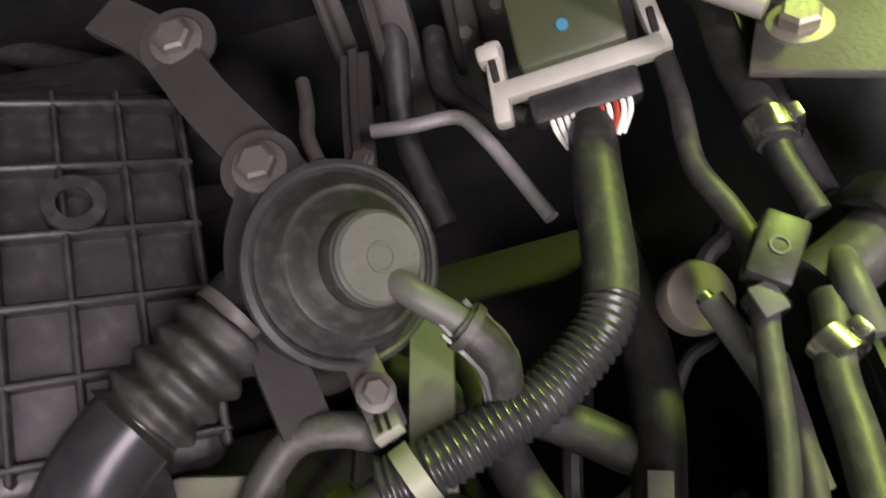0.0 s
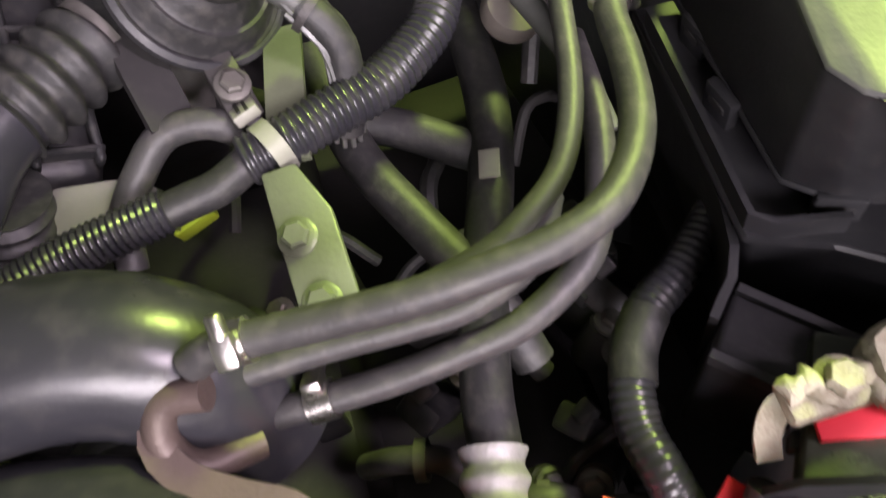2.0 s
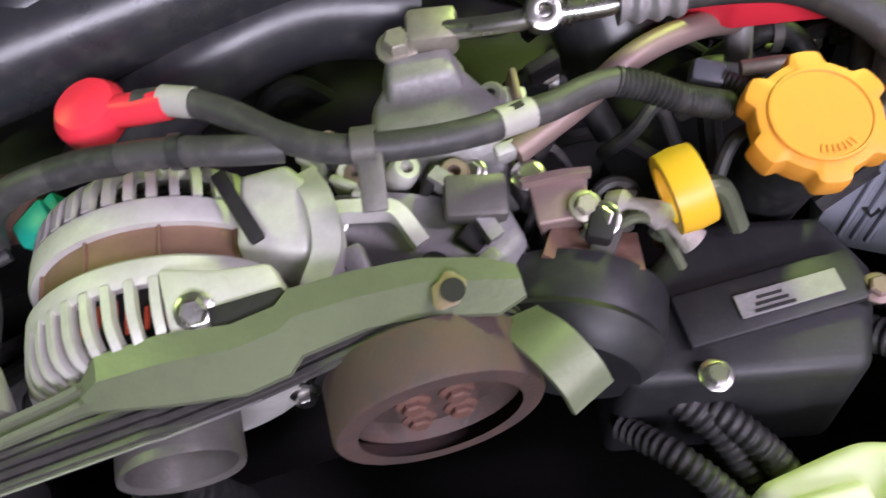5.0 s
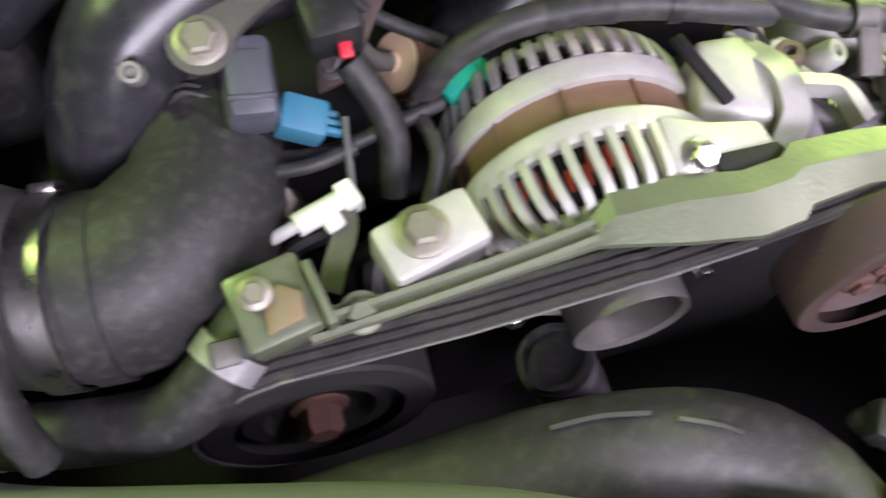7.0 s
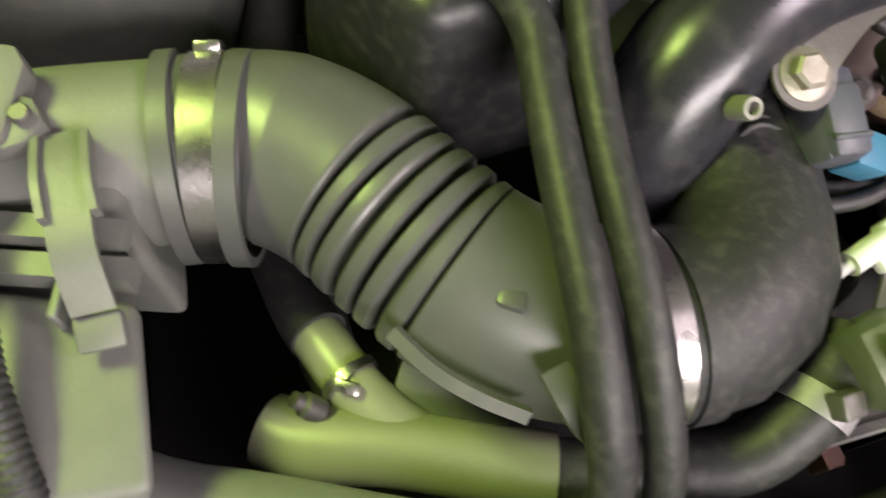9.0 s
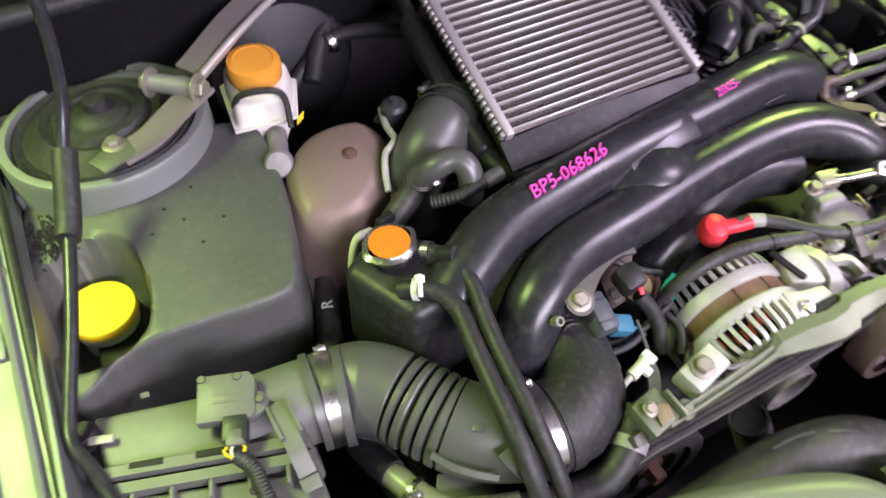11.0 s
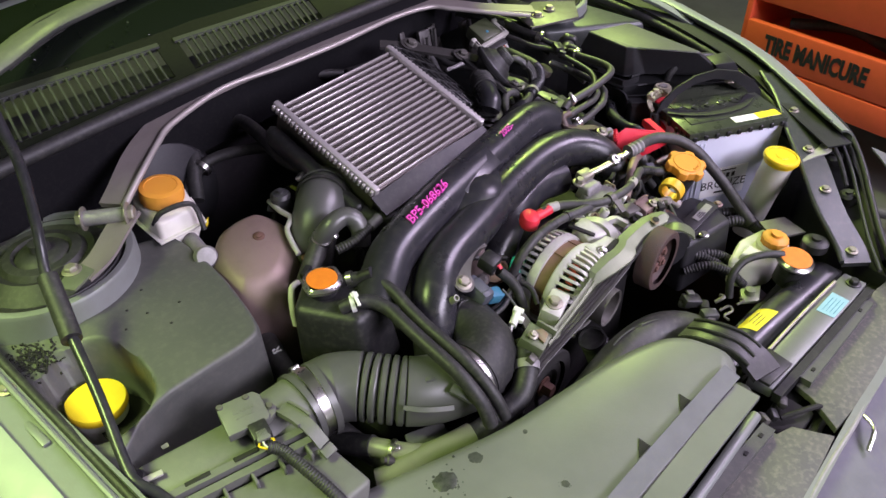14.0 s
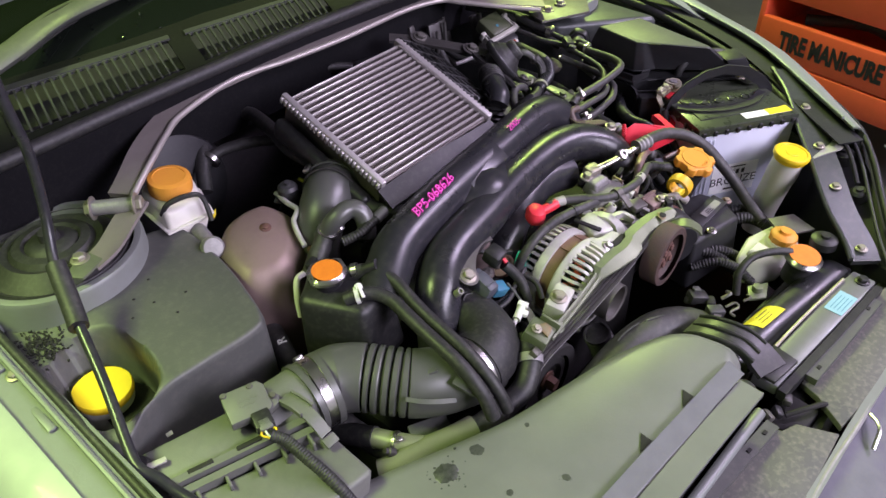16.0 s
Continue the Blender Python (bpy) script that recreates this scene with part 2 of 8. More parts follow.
def box(size, m=Matrix(), bevel=0.0, seg=2, bm=None, taper=1.0):
    """A bevelled box, centred, under the pose m; taper scales its top."""
    b = bmesh.new()
    bmesh.ops.create_cube(b, size=1)
    for v in b.verts:
        k = taper if v.co.z > 0 else 1
        v.co = Vector((v.co.x * size[0] * k, v.co.y * size[1] * k, v.co.z * size[2]))
    if bevel:
        bmesh.ops.bevel(b, geom=b.edges[:], offset=bevel, segments=seg, affect="EDGES", profile=0.5)
    b.transform(m)
    return merge(bm, b)


def merge(bm, b):
    if bm is None:
        return b
    me = bpy.data.meshes.new("tmp")
    b.to_mesh(me)
    b.free()
    bm.from_mesh(me)
    bpy.data.meshes.remove(me)
    return bm


def lathe(profile, m=Matrix(), seg=32, bm=None, wobble=None):
    """Turn a profile of (radius, height) about z; wobble(angle) scales the radius."""
    b = bmesh.new()
    rings = []
    for r, h in profile:
        if r < 1e-6:
            rings.append([b.verts.new((0, 0, h))])
        else:
            ring = []
            for i in range(seg):
                a = 2 * math.pi * i / seg
                k = wobble(a) if wobble else 1
                ring.append(b.verts.new((r * k * math.cos(a), r * k * math.sin(a), h)))
            rings.append(ring)
    for p, q in zip(rings, rings[1:]):
        for i in range(seg):
            j = (i + 1) % seg
            if len(p) == 1 and len(q) == 1:
                continue
            if len(p) == 1:
                b.faces.new((p[0], q[i], q[j]))
            elif len(q) == 1:
                b.faces.new((p[i], p[j], q[0]))
            else:
                b.faces.new((p[i], p[j], q[j], q[i]))
    b.transform(m)
    return merge(bm, b)


def curve(pts, n=12):
    """Points along a smooth line through pts."""
    P = [Vector(p) for p in pts]
    if len(P) == 2:
        return [P[0].lerp(P[1], i / n) for i in range(n + 1)]
    Q = [2 * P[0] - P[1], *P, 2 * P[-1] - P[-2]]
    out = []
    for i in range(1, len(Q) - 2):
        a, b, c, d = Q[i - 1:i + 3]
        for k in range(n):
            t = k / n
            out.append(0.5 * (2 * b + (c - a) * t + (2 * a - 5 * b + 4 * c - d) * t * t + (3 * b - a - 3 * c + d) * t ** 3))
    out.append(P[-1])
    return out


def resample(pts, step):
    L = [0.0]
    for a, b in zip(pts, pts[1:]):
        L.append(L[-1] + (b - a).length)
    n = max(2, round(L[-1] / step))
    out, k = [], 0
    for i in range(n + 1):
        s = L[-1] * i / n
        while k < len(L) - 2 and L[k + 1] < s:
            k += 1
        d = L[k + 1] - L[k]
        out.append(pts[k].lerp(pts[k + 1], (s - L[k]) / d if d else 0))
    return out, L[-1]


def tube(pts, r, seg=16, n=10, bm=None, radius=None, step=0.0, caps=True, hollow=0.0, squash=None, up=(0, 0, 1)):
    """A pipe along a smooth line; radius(s, u) may vary by metres and share along it; squash=(a, b) flattens it."""
    line = curve(pts, n)
    line, total = resample(line, step or max(0.004, r * 0.45))
    b = bmesh.new()
    rings = []
    N = None
    s = 0.0
    for i, p in enumerate(line):
        t = (line[min(i + 1, len(line) - 1)] - line[max(i - 1, 0)]).normalized()
        if N is None:
            N = Vector(up) - t * t.dot(Vector(up))
            if N.length < 1e-3:
                N = Vector((1, 0, 0)) - t * t.x
        else:
            N = N - t * t.dot(N)
        N.normalize()
        B = t.cross(N)
        if i:
            s += (p - line[i - 1]).length
        rr = radius(s, s / total) if radius else r
        a, c = squash if squash else (1, 1)
        rings.append([b.verts.new(p + (N * math.cos(2 * math.pi * k / seg) * c + B * math.sin(2 * math.pi * k / seg) * a) * rr) for k in range(seg)])
    for p, q in zip(rings, rings[1:]):
        for k in range(seg):
            j = (k + 1) % seg
            b.faces.new((p[k], p[j], q[j], q[k]))
    if caps:
        b.faces.new(rings[0][::-1])
        b.faces.new(rings[-1])
    return merge(bm, b)


def corrugated(pts, r, pitch=0.006, depth=0.0016, seg=16, bm=None):
    return tube(pts, r, seg=seg, step=pitch / 6, bm=bm, radius=lambda s, u: r + depth * (0.5 + 0.5 * math.cos(2 * math.pi * s / pitch)))


def prism(pts, thick, m=Matrix(), bevel=0.0, seg=2, bm=None, holes=()):
    """A flat plate of outline pts in the pose's xy plane, from z 0 down to -thick."""
    b = bmesh.new()
    top = [b.verts.new((x, y, 0)) for x, y in pts]
    f = b.faces.new(top)
    r = bmesh.ops.extrude_face_region(b, geom=[f])
    bmesh.ops.translate(b, verts=[v for v in r["geom"] if isinstance(v, bmesh.types.BMVert)], vec=(0, 0, -thick))
    if bevel:
        bmesh.ops.bevel(b, geom=b.edges[:], offset=bevel, segments=seg, affect="EDGES", profile=0.5)
    b.transform(m)
    return merge(bm, b)


def strip(pts, width, thick, side=(0, 0, 1), bm=None, n=8, bevel=0.0):
    """A bent flat bar along a smooth line; side: the way of its flat face's normal."""
    line = curve(pts, n) if n > 1 else [Vector(p) for p in pts]
    b = bmesh.new()
    rings = []
    for i, p in enumerate(line):
        t = (line[min(i + 1, len(line) - 1)] - line[max(i - 1, 0)]).normalized()
        N = Vector(side) - t * t.dot(Vector(side))
        N.normalize()
        B = t.cross(N)
        rings.append([b.verts.new(p + B * x * width / 2 + N * y * thick / 2) for x, y in ((-1, -1), (1, -1), (1, 1), (-1, 1))])
    for p, q in zip(rings, rings[1:]):
        for k in range(4):
            j = (k + 1) % 4
            b.faces.new((p[k], p[j], q[j], q[k]))
    b.faces.new(rings[0][::-1])
    b.faces.new(rings[-1])
    if bevel:
        bmesh.ops.bevel(b, geom=[e for e in b.edges if e.calc_face_angle(0) > 0.6], offset=bevel, segments=1, affect="EDGES")
    return merge(bm, b)


def bolt(p, axis, r=0.007, h=0.006, bm=None, washer=True):
    """A hexagon head on a flanged washer."""
    m = axes(p, axis)
    b = lathe([(0, 0), (r * 1.0, 0), (r * 1.0, h * 0.8), (r * 0.8, h), (0, h)], m, 6)
    if washer:
        b = lathe([(0, -0.001), (r * 1.45, -0.001), (r * 1.45, 0.0008), (r * 1.2, 0.0018), (0, 0.0018)], m, 20, b)
    return merge(bm, b)


def ring(p, axis, r, width=0.012, thick=0.0015, bm=None, seg=36):
    """A band round a pipe."""
    m = axes(p, axis)
    return lathe([(r, -width / 2), (r + thick, -width / 2), (r + thick, width / 2), (r, width / 2), (r, -width / 2)], m, seg, bm)


def clamp(parent, p, axis, r, width=0.012, toward=(0, 0, 1), mat="steel", worm=True):
    """A hose clamp: band, and the screw housing on its side."""
    part("band", ring(p, axis, r, width, 0.0016), mat, parent)
    if worm:
        a = Vector(axis).normalized()
        d = Vector(toward)
        d = (d - a * d.dot(a)).normalized()
        c = Vector(p) + d * (r + 0.003)
        b = box((width * 0.8, 0.013, 0.006), axes(c, d, a), 0.0015)
        side = d.cross(a)
        b = lathe([(0, -0.004), (0.0036, -0.004), (0.0036, 0.004), (0.0028, 0.005), (0, 0.005)], axes(c + side * 0.009, side), 12, b)
        part("screw", b, mat, parent)


def text(name, s, size, m, mat, parent, depth=0.0006, shear=0.0, bold=0.0):
    """Raised letters, drawn in the pose's xy plane."""
    cu = bpy.data.curves.new(name, "FONT")
    cu.body, cu.size, cu.extrude, cu.align_x, cu.align_y, cu.shear = s, size, depth, "CENTER", "CENTER", shear
    cu.resolution_u, cu.offset = 2, bold
    tmp = bpy.data.objects.new(name, cu)
    scene.collection.objects.link(tmp)
    me = bpy.data.meshes.new_from_object(tmp.evaluated_get(bpy.context.evaluated_depsgraph_get()))
    bpy.data.objects.remove(tmp)
    b = bmesh.new()
    b.from_mesh(me)
    bpy.data.meshes.remove(me)
    b.transform(m)
    return part(name, b, mat, parent)


def grid_surface(f, nu, nv, thick=0.0, bm=None):
    """A sheet from f(u, v), u and v from 0 to 1, with thickness downwards."""
    b = bmesh.new()
    vs = [[b.verts.new(f(i / nu, j / nv)) for j in range(nv + 1)] for i in range(nu + 1)]
    for i in range(nu):
        for j in range(nv):
            b.faces.new((vs[i][j], vs[i + 1][j], vs[i + 1][j + 1], vs[i][j + 1]))
    if thick:
        bmesh.ops.recalc_face_normals(b, faces=b.faces[:])
        r = bmesh.ops.extrude_face_region(b, geom=b.faces[:])
        bmesh.ops.translate(b, verts=[v for v in r["geom"] if isinstance(v, bmesh.types.BMVert)], vec=(0, 0, -thick))
    return merge(bm, b)


def hull(bot, top, z0, z1, bevel=0.01, seg=3, bm=None):
    """A moulded body between two outlines of equal length at two heights (heights may be numbers or one per corner)."""
    b = bmesh.new()
    n = len(bot)
    zs = lambda z, i: z[i] if isinstance(z, (list, tuple)) else z
    p = [b.verts.new((bot[i][0], bot[i][1], zs(z0, i))) for i in range(n)]
    q = [b.verts.new((top[i][0], top[i][1], zs(z1, i))) for i in range(n)]
    b.faces.new(p[::-1])
    b.faces.new(q)
    for i in range(n):
        j = (i + 1) % n
        b.faces.new((p[i], p[j], q[j], q[i]))
    if bevel:
        bmesh.ops.bevel(b, geom=b.edges[:], offset=bevel, segments=seg, affect="EDGES", profile=0.5)
    return merge(bm, b)


def loft(sections, bm=None, caps=True):
    """A skin over closed sections of equal length."""
    b = bmesh.new()
    rings = [[b.verts.new(p) for p in s] for s in sections]
    for p, q in zip(rings, rings[1:]):
        n = len(p)
        for i in range(n):
            j = (i + 1) % n
            b.faces.new((p[i], p[j], q[j], q[i]))
    if caps:
        b.faces.new(rings[0][::-1])
        b.faces.new(rings[-1])
    return merge(bm, b)

# ---- garage ----
solid("floor", box((9, 9, 0.1), pose(0.5, 0, -0.05)), "concrete", "worn grey concrete garage floor", "floor", kind="structure")
for nm, m, s in (("wall_north", pose(0.5, 4.55, 1.6), (9, 0.1, 3.2)), ("wall_south", pose(0.5, -4.55, 1.6), (9, 0.1, 3.2)),
                 ("wall_east", pose(5.05, 0, 1.6), (0.1, 9, 3.2)), ("wall_west", pose(-4.05, 0, 1.6), (0.1, 9, 3.2))):
    solid(nm, box(s, m), "wall", "plain dim painted garage wall", "wall", kind="structure")
# Unseen ceiling, kept dark so that glass and plastic reflect little.
solid("ceiling", box((9, 9, 0.1), pose(0.5, 0, 3.25)), "roof", "plain dim garage ceiling", "ceiling", kind="structure")

# ---- car body ----
car = thing("car_body", (0.1, 0.5, 0), "silver grey car body around an open engine bay", "car")


def zf(y):
    return 0.85 + 0.115 * min(1, max(0, (y + 0.2) / 1.5 * 1.35))


def edge_r(y):
    return -0.655 + 0.10 * max(0, 0.2 - y) ** 1.3


def edge_l(y):
    return float(np.interp(y, (-0.2, 0.0, 0.1, 0.14, 0.227, 0.309, 0.401, 0.506, 0.7, 1.3), (0.50, 0.650, 0.722, 0.752, 0.820, 0.862, 0.892, 0.93, 0.95, 0.96)))


def right_wing(u, v):
    y, w = -0.2 + 1.5 * u, 0.40 * v
    drop = 0.25 * w * w / 0.06 if w < 0.06 else 0.015 + (w - 0.06) * 0.62
    return V(edge_r(y) - w, y, zf(y) - drop)


def left_wing(u, v):
    """A narrow rolled crest that drops steeply outside."""
    y = 0.01 + 1.29 * u
    k = min(1, v / 0.5)
    out = max(0, (v - 0.5) / 0.5)
    w = (0.032 * k + 0.05 * out ** 0.7) * min(1, 0.25 + u * 8)
    return V(edge_l(y) + w, y - 0.02 * k, zf(y) + 0.004 * math.sin(math.pi * k) - 0.006 * k - 0.30 * out ** 1.4)


part("right_fender", grid_surface(right_wing, 40, 16, 0.004), "paint", car, "wet silver grey wing")
part("left_fender", grid_surface(left_wing, 40, 20, 0.004), "paint", car, "silver grey wing with a rolled crest")
part("crest_line", tube([left_wing(u, 0.03) + V(-0.002, 0, 0.001) for u in (0.02, 0.1, 0.2, 0.3, 0.45, 0.6, 0.8)], 0.003, 8), "paint", car)


b = strip([(edge_r(y) + 0.022, y, zf(y) - 0.012) for y in (-0.15, 0, 0.2, 0.4, 0.6, 0.8, 1.0)], 0.05, 0.003, bevel=0.001)
part("right_flange", b, "inner", car, "inner wing flange beside the bay")
for y in (0.50, 0.62, 0.30):
    part("flange_slot", box((0.010, 0.06, 0.004), pose(edge_r(y) + 0.022, y, zf(y) - 0.0108), 0.0019), "inner", car)
part("flange_bolt", bolt((edge_r(0.56) + 0.03, 0.575, zf(0.575) - 0.010), (0, 0, 1), 0.007, 0.006), "zinc", car)
part("right_seal", tube([(-0.608, y, zf(y) - 0.012) for y in (-0.1, 0.2, 0.5, 0.8, 1.0)], 0.006, 12), "rubber", car, "black rubber edge seal")
part("right_ridge", tube([(-0.622, y, zf(y) - 0.006) for y in (-0.1, 0.2, 0.5, 0.8, 1.0)], 0.004, 8), "inner", car)
part("right_apron", box((0.004, 1.25, 0.5), pose(-0.603, 0.42, 0.66)), "inner", car)
# Left flange and apron are coloured black for the shade over them.
b = strip([(edge_l(y) - 0.022, y, zf(y) - 0.014) for y in (0.0, 0.1, 0.2, 0.3, 0.45, 0.6, 0.8, 1.0)], 0.05, 0.003, bevel=0.001)
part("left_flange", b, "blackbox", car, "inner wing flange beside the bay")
part("left_seal", tube([(edge_l(y) - 0.052, y, zf(y) - 0.030) for y in (0.1, 0.2, 0.3, 0.45, 0.6, 0.8)], 0.010, 12), "rubber", car, "black rubber edge seal")
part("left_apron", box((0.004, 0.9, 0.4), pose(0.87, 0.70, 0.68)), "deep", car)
part("hinge_arm", strip([(0.90, 0.42, 0.90), (0.90, 0.5, 0.925), (0.89, 0.62, 0.955)], 0.022, 0.006), "paint", car)
# headlamp and slam panel member on the left
mem = [(0.426, -0.115, 0.765), (0.452, -0.092, 0.778), (0.501, -0.040, 0.80), (0.571, 0.018, 0.83), (0.640, 0.073, 0.85), (0.728, 0.133, 0.868), (0.79, 0.19, 0.88)]
part("side_member", strip(mem, 0.045, 0.012, bevel=0.003), "member", car, "side member by the lamp, in darkened body paint")
part("member_lip", tube([(x - 0.018, y + 0.02, z + 0.008) for x, y, z in mem], 0.0045, 8), "member", car)
for p in ((0.438, -0.10, 0.780), (0.53, -0.016, 0.820), (0.60, 0.044, 0.847), (0.69, 0.108, 0.867)):
    part("member_bolt", bolt(p, (0, 0, 1), 0.007, 0.006), "zinc", car)
LO = [(0.44, -0.165), (0.50, -0.125), (0.574, -0.082), (0.631, -0.046), (0.69, 0.0), (0.735, 0.055), (0.76, 0.10)]
LI = [(0.725, 0.105), (0.66, 0.058), (0.59, 0.0), (0.52, -0.058), (0.465, -0.11)]
LZ = (0.775, 0.79, 0.81, 0.832, 0.852, 0.862, 0.868, 0.855, 0.835, 0.812, 0.788, 0.77)
part("lamp_housing", hull(LO + LI, LO + LI, 0.62, [z - 0.022 for z in LZ], 0.004), "blackbox", car, "black back of a headlamp")
part("lamp_rim", tube([(x, y, z) for (x, y), z in zip(LO, LZ)], 0.006, 10), "blackbox", car, "black outer lamp rim")
part("lamp_rim", tube([(x - 0.016, y + 0.014, z - 0.004) for (x, y), z in zip(LO, LZ)], 0.003, 8), "slat", car)
for p in ((0.70, 0.05, 0.845), (0.64, 0.005, 0.822), (0.57, -0.05, 0.796)):
    part("lamp_socket", lathe([(0.016, -0.02), (0.016, 0.006), (0.011, 0.010), (0.006, 0.010), (0.006, 0.014), (0, 0.014)], axes(p, (-0.2, 0.1, 1)), 24), "plastic", car)
part("lamp_plug", box((0.02, 0.012, 0.012), pose(0.672, 0.028, 0.85, 0, 20, 35), 0.002), "yellowlabel", car, "yellow lamp plug")
part("lamp_wire", tube([(0.66, 0.03, 0.85), (0.64, 0.02, 0.855), (0.61, -0.01, 0.84), (0.58, -0.04, 0.81)], 0.004, 8), "rubber", car)
part("headlamp_lens", grid_surface(lambda u, v: V(*(float(np.interp(u * 6, range(7), [p[k] for p in LO])) + (0.02 * v, -0.03 * v)[k] for k in (0, 1)), float(np.interp(u * 6, range(7), LZ[:7])) - 0.004 - 0.12 * v * v), 12, 6, 0.003), "glass", car)
for nm, c in (("right_strut_tower", (-0.482, 0.745, 0.940)), ("left_strut_tower", (0.735, 0.745, 0.945))):
    b = lathe([(0.122, -0.45), (0.120, -0.006), (0.117, -0.001), (0.113, 0), (0.108, 0.0), (0.105, -0.012), (0.06, -0.014), (0, -0.014)], axes(c, (0, 0, 1)), 56)
    part(nm, b, "inner", car, "painted strut tower")
    b = lathe([(0.104, -0.010), (0.1, -0.002), (0.092, -0.008), (0.078, 0.003), (0.068, 0.010), (0.058, 0.006), (0.052, 0.013), (0.04, 0.015), (0.036, 0.010), (0.03, 0.016), (0.014, 0.018), (0.013, 0.03), (0, 0.031)], axes(c, (0, 0, 1)), 56)
    part("strut_mount", b, "rubber", car, "black rubber strut top mount")
part("right_shelf", hull([(-0.60, 0.695), (-0.45, 0.712), (-0.37, 0.80), (-0.60, 0.98)], [(-0.60, 0.70), (-0.45, 0.716), (-0.38, 0.80), (-0.60, 0.96)], 0.5, [0.905, 0.925, 0.938, 0.938], 0.006), "inner", car)
# Left shelf is darkened in colour for shade; the right keeps plain paint.
part("left_shelf", hull([(0.60, 0.62), (0.84, 0.45), (0.84, 0.98), (0.56, 0.95)], [(0.62, 0.64), (0.82, 0.50), (0.82, 0.96), (0.58, 0.93)], 0.5, [0.925, 0.915, 0.935, 0.935], 0.01), "member", car)
part("firewall", box((1.5, 0.02, 0.52), pose(0.1, 0.925, 0.75)), "baydark", car, "dark firewall behind the engine")
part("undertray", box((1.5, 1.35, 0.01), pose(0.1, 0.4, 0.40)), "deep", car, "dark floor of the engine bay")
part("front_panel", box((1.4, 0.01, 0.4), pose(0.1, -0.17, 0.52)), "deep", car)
# Added dark block that closes the shaded gap between lamp and wing.
part("wing_gap_block", hull([(0.62, 0.0), (0.68, 0.03), (0.80, 0.18), (0.88, 0.36), (0.90, 0.62), (0.80, 0.62), (0.72, 0.18)], [(0.62, 0.0), (0.68, 0.03), (0.80, 0.18), (0.88, 0.36), (0.90, 0.62), (0.80, 0.62), (0.72, 0.18)], 0.45, [0.79, 0.80, 0.845, 0.86, 0.87, 0.86, 0.83], 0.01), "blackbox", car, "black filler block under the wing")
part("chassis_rail", box((0.09, 1.0, 0.12), pose(0.66, 0.42, 0.56), 0.01), "deep", car)

# ---- cowl, wipers and windscreen ----
cowl = thing("cowl_panel", (0.1, 0.95, 1.0), "black plastic cowl with two slotted air grilles", "cowl panel")


def cw(u, v):
    """The cowl's surface: u across the car in metres, v from its front edge (0) to the end of the slots (1) and on to the glass."""
    front, rear = 0.888 - 0.06 * max(0, u), 1.0 - 0.12 * (u + 0.12)
    return V(u + 0.04 * v, front + (rear - front) * v, 1.038 + 0.008 * v)


def cowl_patch(u0, u1, v0, v1, nu=12, nv=3, lift=0.0, thick=0.004):
    return grid_surface(lambda a, c: cw(u0 + (u1 - u0) * a, v0 + (v1 - v0) * c) + V(0, 0, lift), nu, nv, thick)


part("front_edge", cowl_patch(-0.70, 0.90, -0.30, 0.04, 30, 3), "cowl", cowl)
part("rear_edge", cowl_patch(-0.70, 0.90, 1.0, 1.6, 30, 3), "cowl", cowl)
for a, c in ((-0.70, -0.435), (-0.138, -0.098), (0.19, 0.30), (0.60, 0.90)):
    part("web", cowl_patch(a, c, 0.04, 1.0, 6, 4), "cowl", cowl)
# Black sheet under the slots, coloured for the shade in the well.
part("shadow_pan", cowl_patch(-0.46, 0.62, 0.0, 1.04, 20, 3, -0.035), "blackbox", cowl, "black sheet for the shade below the grilles")
for a, c in ((-0.44, -0.133), (-0.103, 0.195), (0.295, 0.605)):
    part("pale_band", cowl_patch(a, c, 1.0, 1.13, 8, 1, 0.0035, 0.003), "slat", cowl)
for a, c, n in ((-0.435, -0.138, 20), (-0.098, 0.19, 20), (0.30, 0.60, 20)):
    for i in range(1, n):
        u = a + (c - a) * i / n
        p, q = cw(u, 0.03), cw(u, 1.0)
        part("slat", strip([p, q], 0.0036, 0.005, side=(0, 0, 1), n=1), "slat", cowl)
        part("arch", prism([(-0.0072, 0), (-0.0072, -0.010), (-0.0052, -0.0045), (0, -0.0015), (0.0052, -0.0045), (0.0072, -0.010), (0.0072, 0)], 0.004, axes(cw(u - (c - a) / n / 2, 1.0) + V(0, 0, 0.0015), (0, -0.08, 1), (1, -0.12, 0)), 0), "slat", cowl)
    for i in range(7):
        u = a + (c - a) * (i + 0.5) / 7
        part("grid_bar", strip([cw(u - 0.02, 0.18) + V(0, 0, -0.014), cw(u + 0.02, 0.18) + V(0, 0, -0.014)], 0.003, 0.004, n=1), "plastic", cowl)
    for k in (0.06, 0.14, 0.22):
        part("cross_bar", strip([cw(a + (c - a) * i / 6, k) + V(0, 0, -0.010) for i in range(7)], 0.004, 0.004, n=1), "plastic", cowl)
part("bonnet_seal", tube([cw(u, -0.27) + V(0, 0, 0.0) for u in (-0.66, -0.45, -0.2, 0.1, 0.4, 0.65, 0.85)], 0.012, 12), "rubber", cowl, "rubber bonnet seal")
part("front_wall", strip([cw(u, -0.29) + V(0, 0, -0.065) for u in (-0.66, -0.4, -0.15, 0.1, 0.4, 0.65, 0.85)], 0.006, 0.12), "cowl", cowl)
wind = thing("windscreen", (0.1, 1.3, 1.05), "dark wet windscreen above the cowl", "windscreen")
part("pane", grid_surface(lambda u, v: V(-0.9 + 2.0 * u, 1.03 + 0.10 * (2 * u - 1.02) ** 2 * 1.6 + 0.75 * v, 1.04 + 0.38 * v), 16, 6, 0.004), "glass", wind)
